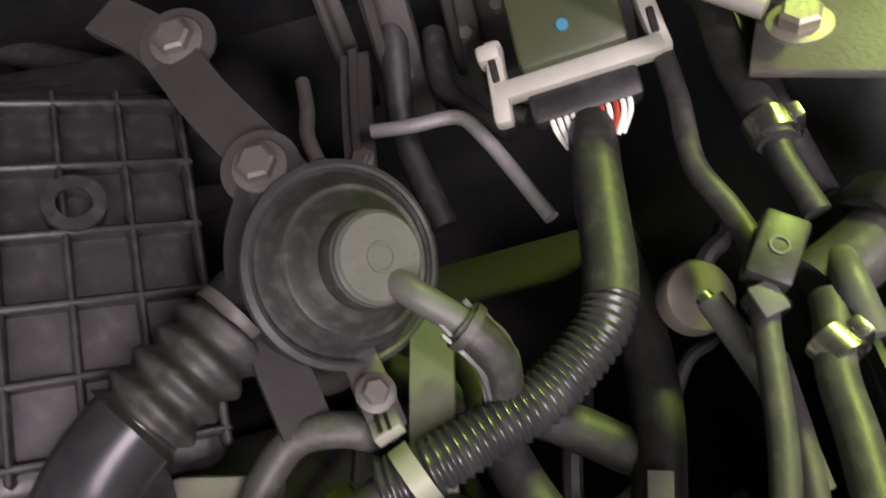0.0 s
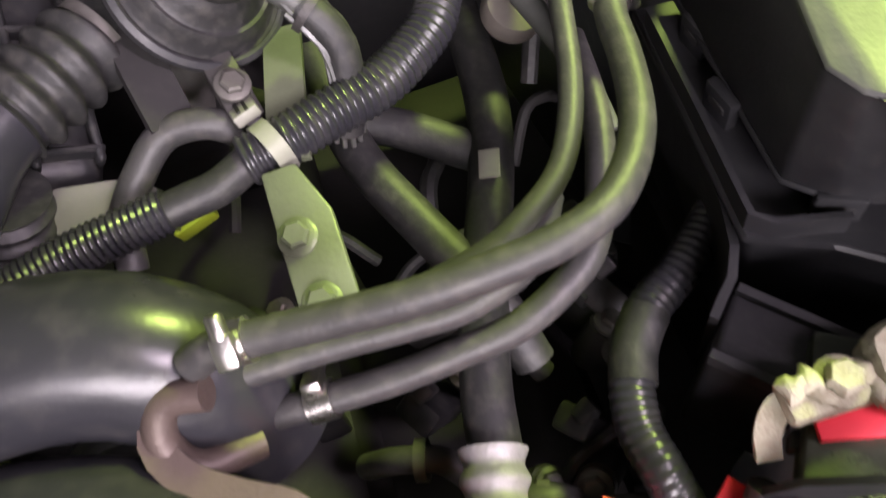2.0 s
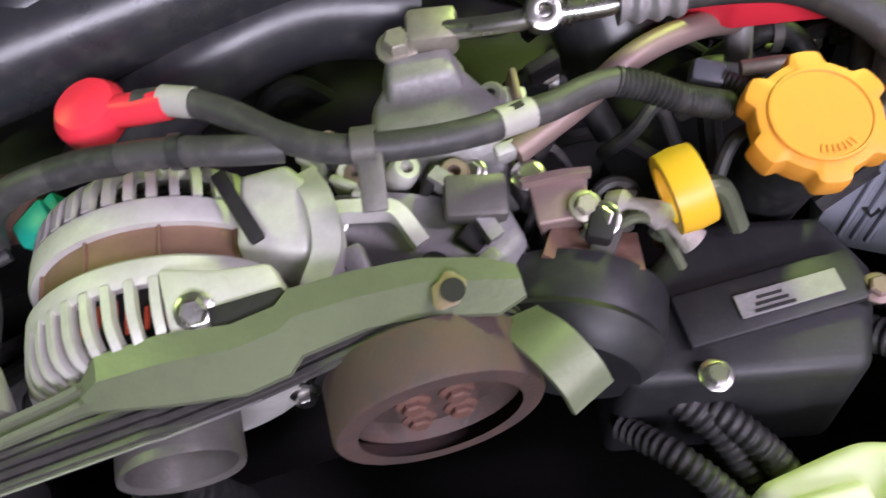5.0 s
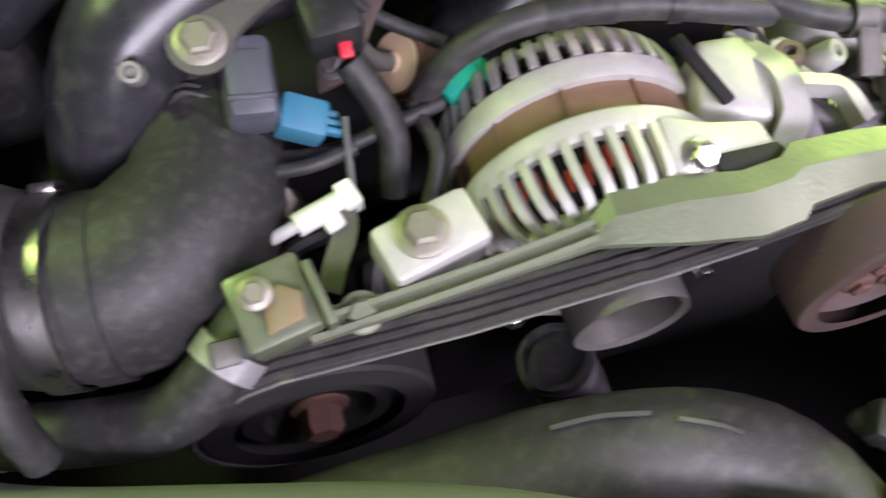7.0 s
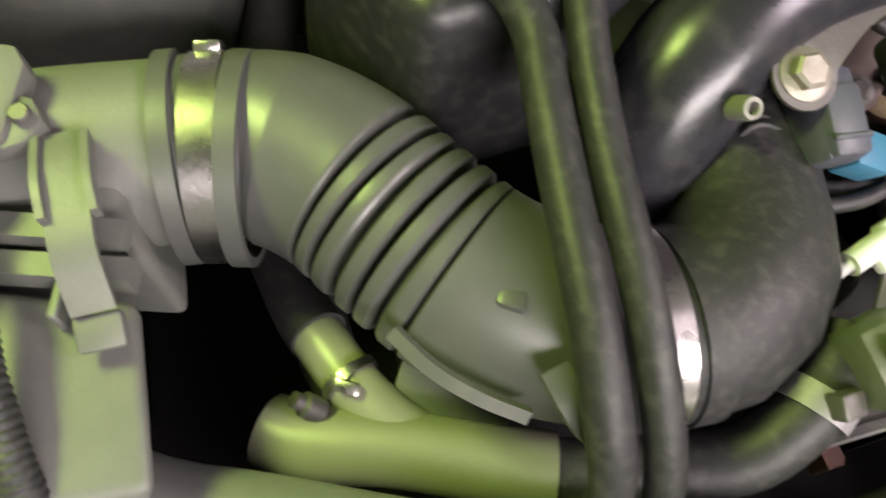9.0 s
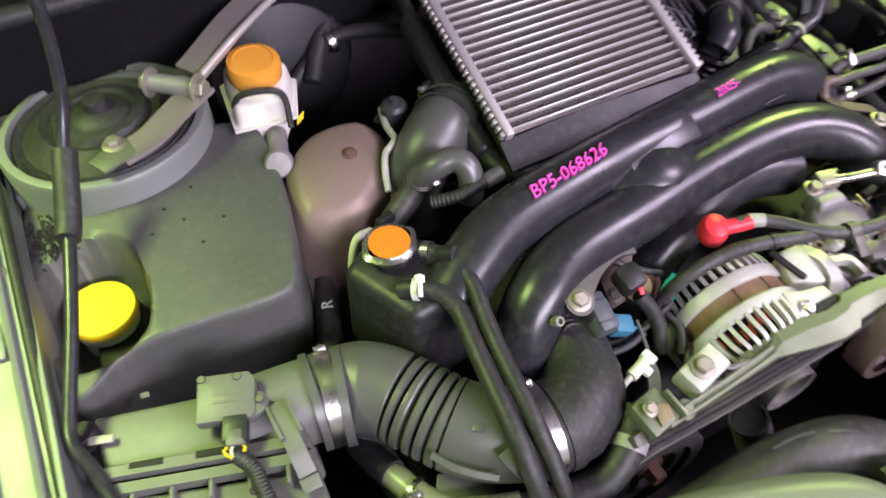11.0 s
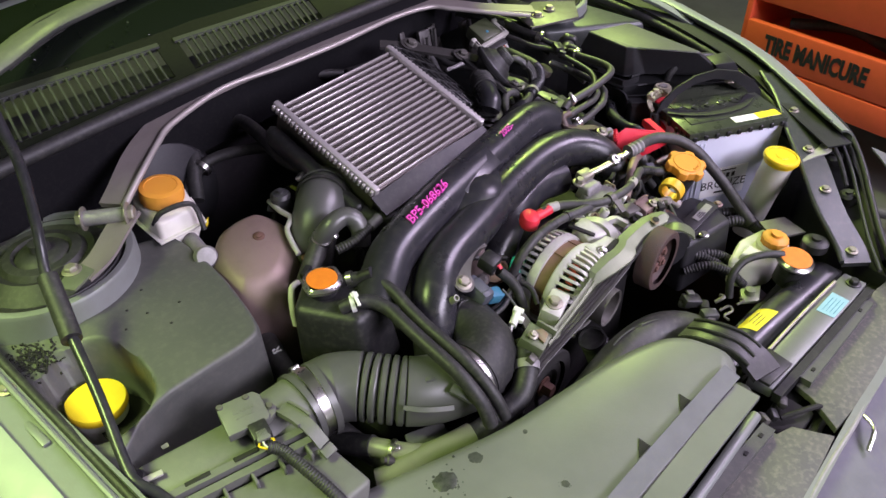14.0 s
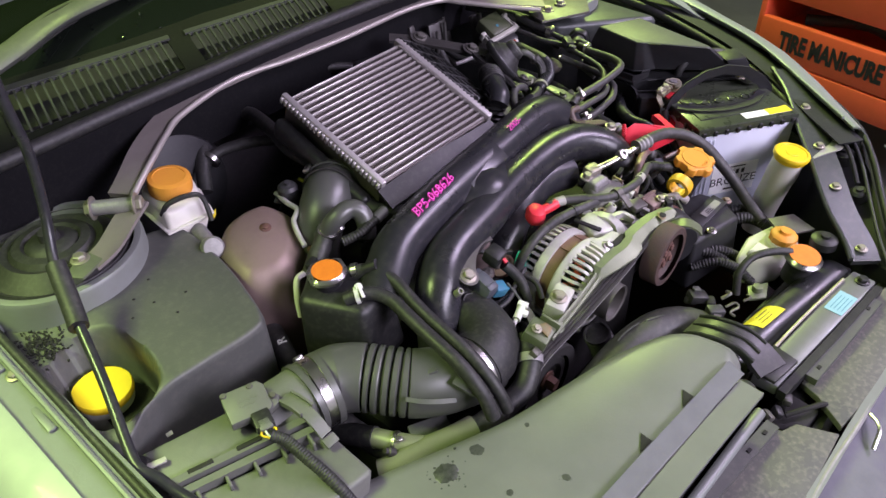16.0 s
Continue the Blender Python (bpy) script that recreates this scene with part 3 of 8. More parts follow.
b = bmesh.new()
rnd = random.Random(5)
for i in range(220):
    u, v = rnd.random(), rnd.random() * 0.5
    p = V(-0.9 + 2.0 * u, 1.03 + 0.10 * (2 * u - 1.02) ** 2 * 1.6 + 0.75 * v, 1.046 + 0.38 * v)
    lathe([(0.0025 + 0.002 * rnd.random(), 0), (0.002, 0.0012), (0, 0.0016)], axes(p, (0, -0.45, 0.9)), 6, b)
part("droplets", b, "glass", wind)["kind"] = "stuff"
for pts in ([(-0.50, 0.985, 1.085), (-0.35, 1.042, 1.100), (-0.27, 1.087, 1.105), (-0.19, 1.122, 1.106), (0.0, 1.15, 1.11), (0.3, 1.16, 1.11)], [(-0.62, 1.10, 1.08), (-0.35, 1.24, 1.14), (0.0, 1.34, 1.19)]):
    wp = thing("wiper", pts[0], "black windscreen wiper arm with a dusty blade", "wiper", group="wipers")
    part("arm", tube(pts, 0.021, 12, squash=(1.2, 0.7)), "cover", wp)
    part("scuff", strip([Vector(p) + V(0, 0, 0.0135) for p in pts[1:4]], 0.004, 0.002, n=4), "rubber", wp)
    part("blade", strip([Vector(p) + V(0.02, 0.02, -0.014) for p in pts[1:]], 0.012, 0.02), "rubber", wp)
    part("pivot", lathe([(0.022, -0.02), (0.022, 0.012), (0.015, 0.02), (0, 0.022)], axes(pts[0], (0, -0.2, 1)), 24), "plastic", wp)

# ---- raised bonnet and its prop rod ----
# Out of view; its edges are set to hold green light off the engine.
bon = thing("bonnet", (0.1, 1.0, 1.05), "raised silver grey bonnet with a dark felt liner", "bonnet")


def lid_pt(u, v):
    return V(-0.70 + u * (1.55 - 0.08 * v), 1.02 - 0.55 * v, 1.075 + 0.80 * v + 0.03 * math.sin(math.pi * u))


part("skin", grid_surface(lambda u, v: lid_pt(u, 0.15 + 0.85 * v), 16, 12, 0.006), "paint", bon)
for sx in (-0.66, 0.86):
    part("hinge_arm", strip([(sx, 1.0, 1.06), (sx, 0.97, 1.13), (sx, 0.91, 1.245)], 0.03, 0.006, side=(1, 0, 0)), "paint", bon)
part("liner", grid_surface(lambda u, v: lid_pt(0.06 + 0.88 * u, 0.19 + 0.76 * v) + V(0, -0.02, -0.012), 12, 10, 0.004), "liner", bon, "black felt liner")

rod = thing("bonnet_prop_rod", (-0.59, 0.3, 0.85), "black bonnet prop rod with a rubber grip", "prop rod")
RP = [(-0.47, 0.70, 1.50), (-0.478, 0.675, 1.34), (-0.488, 0.652, 1.20), (-0.486, 0.655, 1.13), (-0.500, 0.648, 1.05), (-0.522, 0.618, 1.0), (-0.539, 0.562, 0.965), (-0.564, 0.470, 0.930), (-0.590, 0.389, 0.900), (-0.594, 0.363, 0.893), (-0.586, 0.343, 0.885), (-0.581, 0.323, 0.876), (-0.575, 0.30, 0.87)]
part("rod", tube(RP, 0.0065, 12), "gloss", rod)
part("grip", tube([(-0.520, 0.620, 1.001), (-0.539, 0.562, 0.965), (-0.545, 0.545, 0.958)], 0.0125, 14), "rubber", rod)

# ---- strut tower bar ----
sb = thing("strut_tower_bar", (0.1, 0.8, 0.95), "brushed silver strut tower bar between the towers", "strut bar")
part("bar", strip([(-0.373, 0.731, 0.975), (-0.342, 0.750, 0.985), (-0.293, 0.789, 0.995), (-0.238, 0.825, 1.000), (-0.165, 0.859, 1.003), (-0.064, 0.868, 1.005), (0.060, 0.860, 1.005), (0.197, 0.852, 1.004), (0.361, 0.852, 1.000), (0.450, 0.835, 0.997), (0.479, 0.795, 0.993), (0.522, 0.736, 0.985), (0.599, 0.663, 0.972)], 0.040, 0.010, bevel=0.002), "barface", sb)
# Rim takes a lighter tone than the bar's flat face.
part("front_rim", tube([(-0.367, 0.712, 0.977), (-0.339, 0.728, 0.987), (-0.298, 0.753, 0.998), (-0.251, 0.788, 1.003), (-0.205, 0.816, 1.006), (-0.079, 0.848, 1.008), (0.036, 0.832, 1.008), (0.169, 0.823, 1.007), (0.337, 0.830, 1.003), (0.428, 0.813, 1.000), (0.457, 0.778, 0.996), (0.500, 0.720, 0.988), (0.567, 0.649, 0.975)], 0.0050, 10), "bar", sb, "lighter rolled rim")
part("right_foot", strip([(-0.365, 0.705, 0.972), (-0.40, 0.683, 0.967), (-0.44, 0.660, 0.958), (-0.475, 0.652, 0.952)], 0.036, 0.005), "barface", sb)
part("right_plate", prism([(-0.03, -0.016), (0.022, -0.018), (0.03, 0.004), (0.005, 0.018), (-0.032, 0.012)], 0.004, pose(-0.475, 0.655, 0.957, 0, 0, 25), 0.001), "olive", sb)
part("pivot_tube", lathe([(0, -0.03), (0.011, -0.03), (0.011, 0.03), (0, 0.03)], axes((-0.395, 0.712, 0.978), (0.75, -0.65, 0.0)), 20), "alu", sb)
for p, sg in (((-0.4175, 0.7315, 0.978), -1), ((-0.3725, 0.6925, 0.978), 1)):
    part("pivot_nut", bolt(p, (sg * 0.75, -sg * 0.65, 0), 0.012, 0.010), "zinc", sb)
part("left_plate", prism([(-0.07, -0.05), (0.05, -0.06), (0.10, 0.02), (0.02, 0.07), (-0.06, 0.03)], 0.005, pose(0.64, 0.66, 0.955, 0, 0, -20), 0.001), "bracket", sb)
for p in ((-0.478, 0.668, 0.957), (0.575, 0.635, 0.975), (0.66, 0.66, 0.958)):
    part("foot_bolt", bolt(p, (0, 0, 1), 0.009, 0.008), "zinc", sb)

# ---- intercooler ----
ic = thing("intercooler", (0.04, 0.58, 0.9), "silver finned intercooler with black plastic end tanks", "intercooler")
ICM = axes((0.042, 0.585, 0.991), (0, -0.36, 0.93))
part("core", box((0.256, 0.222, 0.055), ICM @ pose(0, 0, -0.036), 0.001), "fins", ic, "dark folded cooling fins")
NB = 19
for i in range(NB):
    y = -0.106 + 0.212 * i / (NB - 1)
    part("bar", box((0.252, 0.0034, 0.006), ICM @ pose(0, y, -0.006), 0.0012, 1), "icbar", ic)
for sx in (-1, 1):
    part("side_frame", box((0.011, 0.232, 0.016), ICM @ pose(sx * 0.131, 0, -0.004), 0.003), "icbar", ic, "crimped aluminium side frame")
    for i in range(26):
        y = -0.11 + 0.22 * i / 25
        part("crimp", box((0.006, 0.0052, 0.010), ICM @ pose(sx * 0.1385, y, -0.004), 0.001, 1), "icbar", ic)
fb_ = bmesh.new()
for i in range(NB - 1):
    y = -0.106 + 0.212 * (i + 0.5) / (NB - 1)
    for k in range(84):
        x = -0.124 + 0.248 * k / 83
        box((0.0006, 0.0072, 0.004), ICM @ pose(x, y, -0.0085, 0, 0, 14 if k % 2 else -14), 0, bm=fb_)
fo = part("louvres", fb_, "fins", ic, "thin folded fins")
fo["kind"] = "stuff"
# left end tank with moulded ribs
TL = ICM @ pose(0.143, 0.030, -0.012, 0, 33, 0) @ pose(0.062, 0, 0)
part("left_tank", box((0.122, 0.20, 0.045), TL @ pose(0, 0, -0.022), 0.012, 3), "plastic", ic, "black ribbed plastic end tank")
for i in range(6):
    part("rib", box((0.122, 0.0042, 0.012), TL @ pose(0, -0.085 + 0.034 * i, 0.004), 0.0015, 1), "plastic", ic)
for i in range(5):
    part("rib", box((0.0042, 0.185, 0.0115), TL @ pose(-0.058 + 0.029 * i, 0, 0.004), 0.0015, 1), "plastic", ic)
part("tank_boss", lathe([(0.008, -0.002), (0.008, 0.0115), (0.014, 0.0115), (0.014, -0.002)], TL @ pose(0.005, 0.03, 0.001), 24), "plastic", ic)
part("right_tank", box((0.024, 0.215, 0.04), ICM @ pose(-0.147, 0, -0.052), 0.012, 3), "plastic", ic, "black plastic end tank")
part("front_shroud", strip([(-0.10, 0.468, 0.93), (0.02, 0.462, 0.94), (0.16, 0.455, 0.94)], 0.035, 0.006, side=(0, -0.6, 0.8)), "plastic", ic)
IB = thing("intercooler_stay", (0.28, 0.7, 0.93), "bolted dark steel stay beside the intercooler", "stay")
part("arm", strip([(0.25, 0.79, 0.985), (0.282, 0.757, 0.978), (0.312, 0.70, 0.972), (0.345, 0.645, 0.962), (0.365, 0.60, 0.95)], 0.027, 0.006, side=(0, -0.2, 1)), "stay", IB)
part("leg", strip([(0.335, 0.645, 0.962), (0.325, 0.61, 0.955), (0.33, 0.57, 0.94), (0.335, 0.54, 0.92)], 0.022, 0.006, side=(0.5, -0.2, 1)), "deep", IB)
for p, r in (((0.296, 0.748, 0.982), 0.010), ((0.337, 0.650, 0.970), 0.009)):
    part("bolt", bolt(p, (0.1, -0.35, 1), r, 0.008), "bracket", IB)
    part("washer", lathe([(0, -0.003), (r * 2.1, -0.003), (r * 2.1, -0.001), (0, -0.001)], axes(p, (0.1, -0.35, 1)), 24), "stay", IB)

# ---- bypass valve and its hoses ----
bov = thing("bypass_valve", (0.37, 0.59, 0.9), "dusty black diaphragm bypass valve", "valve")
ax = V(0.60, -0.52, 0.61).normalized()
BC = V(0.367, 0.597, 0.951)
K = 1.45
b = lathe([(r * K, h * K) for r, h in ((0, -0.02), (0.018, -0.02), (0.02, -0.008), (0.029, -0.006), (0.0305, -0.002), (0.0305, 0.001), (0.0285, 0.0018), (0.0275, 0.001), (0.0262, 0.002), (0.0245, 0.0065), (0.0225, 0.0088), (0.0212, 0.0085), (0.0200, 0.0092), (0.0180, 0.0125), (0.0162, 0.0142), (0.0145, 0.0158), (0.0142, 0.0205), (0.0135, 0.0218), (0, 0.0222))], axes(BC, ax), 56)
part("body", b, "rubber", bov)
part("cap", lathe([(0, 0.0366), (0.0172, 0.0364), (0.0180, 0.0352), (0.0188, 0.0345), (0.0192, 0.0285)], axes(BC, ax), 40), "cover", bov, "dusty flat cap")
part("raised_ring", lathe([(0.0065, 0.0363), (0.0062, 0.0371), (0.0050, 0.0371), (0.0047, 0.0363)], axes(BC, ax), 24), "cover", bov)
part("crimped_rim", lathe([(0.0445, -0.004), (0.0458, -0.001), (0.0455, 0.0025), (0.043, 0.0045), (0.0415, 0.0035), (0.0445, -0.004)], axes(BC, ax), 56), "slat", bov, "crimped steel rim")
part("neck", tube([BC - ax * 0.015, BC - ax * 0.04 + V(-0.005, -0.01, -0.02), BC - ax * 0.05 + V(-0.01, -0.03, -0.05)], 0.017, 20), "bracket", bov)
part("flange", prism([(-0.02, -0.008), (0.02, -0.008), (0.026, 0), (0.02, 0.008), (-0.02, 0.008), (-0.026, 0)], 0.006, axes((0.366, 0.551, 0.925), (0.3, -0.3, 0.9), (0.3, -0.95, 0)), 0.001), "stay", bov)
part("flange_bolt", bolt((0.368, 0.546, 0.927), (0.3, -0.3, 0.9), 0.006, 0.005), "bracket", bov)
part("nozzle", tube([BC + ax * 0.026 + V(0.006, -0.008, -0.006), (0.397, 0.565, 0.962), (0.410, 0.556, 0.950), (0.414, 0.552, 0.945)], 0.0062, 14), "cover", bov)
vh = thing("vacuum_hose", (0.41, 0.52, 0.9), "braided black vacuum hose from the valve", "hose")
VH = [(0.411, 0.555, 0.949), (0.417, 0.549, 0.942), (0.421, 0.543, 0.930), (0.418, 0.536, 0.912), (0.41, 0.53, 0.89)]
part("hose_body", tube(VH, 0.0086, 14), "rubber", vh)
for k in range(11):
    a = 2 * math.pi * k / 11
    part("braid_cord", tube([Vector(p) + 0.0088 * (math.cos(a + 0.35 * i) * V(0.75, 0.66, 0) + math.sin(a + 0.35 * i) * V(-0.40, 0.45, 0.80)) for i, p in enumerate(VH)], 0.0014, 6), "hosegrey", vh)
part("spring_clip", ring((0.413, 0.5535, 0.9465), (0.6, -0.5, -0.6), 0.0098, 0.004, 0.001), "stay", vh)
bp = thing("bypass_bellows", (0.3, 0.52, 0.9), "ribbed black rubber bypass bellows with an elbow", "bellows hose")
part("bellows", tube([(0.319, 0.601, 0.940), (0.304, 0.578, 0.945), (0.287, 0.560, 0.948), (0.272, 0.546, 0.950)], 0.02, 24, step=0.0012, radius=lambda s, u: 0.0185 + 0.0045 * (0.5 + 0.5 * math.cos(2 * math.pi * s / 0.0125)) if u > 0.3 else 0.0185), "rubber", bp)
part("elbow", tube([(0.274, 0.548, 0.950), (0.261, 0.533, 0.950), (0.250, 0.517, 0.946), (0.237, 0.511, 0.935)], 0.0195, 24), "gloss", bp)
part("lower_bellows", tube([(0.253, 0.528, 0.925), (0.245, 0.526, 0.905), (0.235, 0.526, 0.885), (0.220, 0.525, 0.860)], 0.02, 24, step=0.0012, radius=lambda s, u: 0.0175 + 0.004 * (0.5 + 0.5 * math.cos(2 * math.pi * s / 0.009))), "rubber", bp)
part("clip", ring((0.3119, 0.5889, 0.9430), (-0.75, -0.65, 0.05), 0.0188, 0.006, 0.0012), "bracket", bp)

fc = thing("fuel_rail_connector", (0.28, 0.53, 0.88), "white and yellow connector under the bypass bellows", "connector")
part("housing", box((0.045, 0.028, 0.024), axes((0.285, 0.527, 0.892), (0, -0.3, 0.95), (0.95, -0.2, 0)), 0.003), "tie", fc)
part("band", box((0.047, 0.008, 0.026), axes((0.285, 0.536, 0.893), (0, -0.3, 0.95), (0.95, -0.2, 0)), 0.002), "olive", fc)
part("yellow_tab", box((0.022, 0.014, 0.012), axes((0.325, 0.512, 0.888), (0, -0.3, 0.95), (0.9, 0.3, 0)), 0.002), "limegreen", fc, "yellow-green tab")
part("latch", box((0.012, 0.006, 0.006), axes((0.338, 0.52, 0.893), (0, -0.3, 0.95), (0.9, 0.3, 0)), 0.001), "limegreen", fc)
# ---- silver pipe behind ----
sp = thing("steel_brake_pipe", (0.43, 0.7, 0.8), "bent bright steel pipe", "pipe")
part("pipe", tube([(0.376, 0.727, 0.90), (0.400, 0.722, 0.90), (0.420, 0.7205, 0.90), (0.430, 0.716, 0.90), (0.436, 0.706, 0.898), (0.446, 0.686, 0.89), (0.462, 0.645, 0.88)], 0.0044, 12, n=5), "alu", sp)

# ---- engine control connector and its loom ----
ecu = thing("throttle_connector", (0.49, 0.7, 0.88), "olive sensor housing in a white clip with pins", "connector")
EM = axes((0.4945, 0.694, 0.928), (-0.1, -0.45, 0.88), (1, 0.08, -0.2))
part("housing", box((0.056, 0.05, 0.03), EM @ pose(0, 0.030, 0), 0.004), "ecu", ecu)
part("blue_dot", lathe([(0.0035, 0.0), (0.003, 0.0012), (0, 0.0014)], EM @ pose(-0.002, 0.022, 0.015), 14), "blue", ecu)
part("white_clip", box((0.088, 0.011, 0.014), EM @ pose(0, 0.0, 0.004), 0.003), "clipw", ecu, "white plastic clip")
for sx in (-1, 1):
    part("clip_arm", box((0.010, 0.046, 0.014), EM @ pose(sx * 0.041, 0.012 + 0.006 * sx, 0.003, 0, 0, sx * 5), 0.003), "clipw", ecu)
    part("clip_hook", box((0.013, 0.010, 0.017), EM @ pose(sx * 0.042, 0.030 + 0.008 * sx, 0.004), 0.003), "clipw", ecu)
    part("clip_slot", box((0.004, 0.014, 0.002), EM @ pose(sx * 0.041, 0.012, 0.0101), 0.0008, 1), "deep", ecu)
part("plug", box((0.058, 0.018, 0.02), EM @ pose(0, -0.013, -0.004), 0.004), "plastic", ecu, "black plug")
for i in range(12):
    part("wire", tube([EM @ V(-0.019 + 0.0036 * i, -0.019, 0.003), EM @ V(-0.0185 + 0.0035 * i, -0.027, 0.003), EM @ V(-0.015 + 0.0026 * i, -0.036, -0.003)], 0.0015, 6), "copper" if i in (7, 9) else "plugw", ecu)
loom = thing("wiring_loom", (0.38, 0.52, 0.9), "corrugated black wiring loom held by a cable tie", "wiring loom")
L0 = [EM @ V(0, -0.022, -0.010), *[(0.489, 0.649, 0.917), (0.483, 0.615, 0.917), (0.478, 0.586, 0.916), (0.473, 0.568, 0.914)]]
part("taped_end", tube(L0, 0.0122, 16), "rubber", loom, "tape-wrapped end")
part("conduit", corrugated([(0.475, 0.573, 0.914), (0.466, 0.557, 0.912), (0.450, 0.544, 0.910), (0.431, 0.532, 0.910), (0.409, 0.524, 0.912), (0.389, 0.516, 0.914), (0.373, 0.512, 0.914), (0.363, 0.510, 0.914)], 0.0110, 0.0040, 0.0014), "gloss", loom)
part("joint_tape", tube([(0.366, 0.510, 0.914), (0.349, 0.502, 0.913), (0.335, 0.500, 0.913), (0.323, 0.498, 0.913)], 0.0085, 14), "rubber", loom)
part("conduit", corrugated([(0.325, 0.499, 0.913), (0.300, 0.496, 0.913), (0.274, 0.492, 0.913), (0.249, 0.485, 0.913), (0.220, 0.481, 0.913)], 0.0096, 0.0034, 0.0012), "gloss", loom)
part("cable_tie", ring((0.3772, 0.5125, 0.9140), (-0.90, -0.42, 0.0), 0.0126, 0.0085, 0.0012), "tie", loom, "pale nylon cable tie")
part("tie_head", box((0.013, 0.016, 0.006), axes((0.3690, 0.5347, 0.9200), (-0.2, 0.3, 0.9), (0.97, 0.25, 0)), 0.001), "tie", loom)
part("tie_groove", box((0.0018, 0.012, 0.001), axes((0.3705, 0.5345, 0.9232), (-0.2, 0.3, 0.9), (0.97, 0.25, 0)), 0), "deep", loom)
part("tie_groove", box((0.0018, 0.012, 0.001), axes((0.3665, 0.5345, 0.9232), (-0.2, 0.3, 0.9), (0.97, 0.25, 0)), 0), "deep", loom)
lh = thing("breather_hose", (0.33, 0.54, 0.88), "looped black breather hose", "hose")
part("hose_body", tube([(0.292, 0.495, 0.885), (0.298, 0.514, 0.90), (0.315, 0.531, 0.912), (0.329, 0.539, 0.918), (0.345, 0.539, 0.918), (0.357, 0.537, 0.912), (0.366, 0.535, 0.895), (0.37, 0.53, 0.87)], 0.0078, 16), "greyrub", lh)
st = thing("hose_bracket", (0.38, 0.48, 0.85), "flat steel bracket with two bolts, in a green-lit tint", "bracket")
# Bracket takes the olive tint for the green light on it.
part("plate", strip([(0.395, 0.585, 0.915), (0.392, 0.56, 0.917), (0.387, 0.53, 0.914), (0.383, 0.505, 0.91)], 0.019, 0.004, side=(0, -0.3, 1)), "olive", st)
part("foot", prism([(-0.010, 0.034), (0.006, 0.034), (0.016, 0.008), (0.017, -0.05), (-0.009, -0.05), (-0.010, 0)], 0.005, axes((0.380, 0.463, 0.911), (0, -0.25, 1)), 0.0015), "olive", st)
for p in ((0.3785, 0.463, 0.911), (0.381, 0.433, 0.9035)):
    part("bolt", bolt(p, (0, -0.25, 1), 0.0062, 0.006), "olive", st)

# ---- heater and fuel hoses ----


def hose_thing(name, pts, r, label, mat="rubber", clamps=(), seg=16):
    h = thing(name, pts[len(pts) // 2], label, "hose")
    part("hose_body", tube(pts, r, seg), mat, h)
    for p, a, t in clamps:
        clamp(h, p, a, r, 0.011, t)
    return h


hose_thing("fuel_hose", [(0.548, 0.535, 0.93), (0.545, 0.525, 0.932), (0.537, 0.505, 0.932), (0.532, 0.479, 0.934), (0.524, 0.450, 0.937), (0.512, 0.427, 0.940), (0.496, 0.410, 0.943), (0.476, 0.402, 0.944), (0.451, 0.400, 0.943), (0.421, 0.401, 0.941), (0.392, 0.405, 0.938), (0.367, 0.409, 0.936), (0.345, 0.412, 0.934), (0.333, 0.412, 0.928)], 0.0072, "fat black fuel hose with wire clamps", "greyrub",
           [((0.541, 0.514, 0.932), (0.3, -0.95, 0.05), (1, 0.2, 0.2)), ((0.353, 0.411, 0.9345), (1, -0.1, 0.08), (0.1, -0.6, 0.7))])
hose_thing("fuel_hose", [(0.538, 0.70, 0.93), (0.533, 0.655, 0.930), (0.526, 0.615, 0.930), (0.531, 0.585, 0.930), (0.532, 0.560, 0.929), (0.522, 0.527, 0.928), (0.512, 0.490, 0.926), (0.501, 0.462, 0.925), (0.488, 0.442, 0.923), (0.469, 0.428, 0.922), (0.450, 0.420, 0.920), (0.42, 0.417, 0.915)], 0.0054, "thin black fuel hose", "greyrub")
hose_thing("fuel_hose", [(0.528, 0.53, 0.90), (0.521, 0.482, 0.900), (0.508, 0.445, 0.899), (0.494, 0.42, 0.898), (0.481, 0.410, 0.895), (0.455, 0.399, 0.893), (0.427, 0.397, 0.891), (0.400, 0.397, 0.888), (0.370, 0.399, 0.886), (0.350, 0.401, 0.884), (0.335, 0.402, 0.88)], 0.0068, "black hose with a bright clip", "greyrub",
           [((0.368, 0.399, 0.886), (1, -0.08, 0.1), (0, 0.6, 0.8))])
hose_thing("fuel_hose", [(0.335, 0.413, 0.905), (0.377, 0.412, 0.905), (0.413, 0.409, 0.905), (0.439, 0.409, 0.905), (0.468, 0.420, 0.905), (0.485, 0.445, 0.905)], 0.0062, "ribbed black hose between two others", "greyrub")
hh = hose_thing("heater_hose", [(0.488, 0.66, 0.86), (0.490, 0.609, 0.860), (0.488, 0.571, 0.858), (0.483, 0.538, 0.856), (0.473, 0.505, 0.853), (0.459, 0.469, 0.851), (0.443, 0.428, 0.849), (0.433, 0.395, 0.847), (0.428, 0.368, 0.845)], 0.0122, "thick worn black heater hose", "rubber")
part("pale_mark", box((0.011, 0.016, 0.0012), axes((0.4715, 0.4985, 0.8675), (-0.15, -0.1, 1), (0.95, -0.3, 0)), 0.0003, 1), "tie", hh, "pale mark on the hose")
hose_thing("heater_hose", [(0.40, 0.60, 0.88), (0.41, 0.53, 0.87), (0.43, 0.48, 0.86), (0.45, 0.44, 0.845), (0.46, 0.41, 0.82)], 0.011, "plain black rubber heater hose", "rubber")
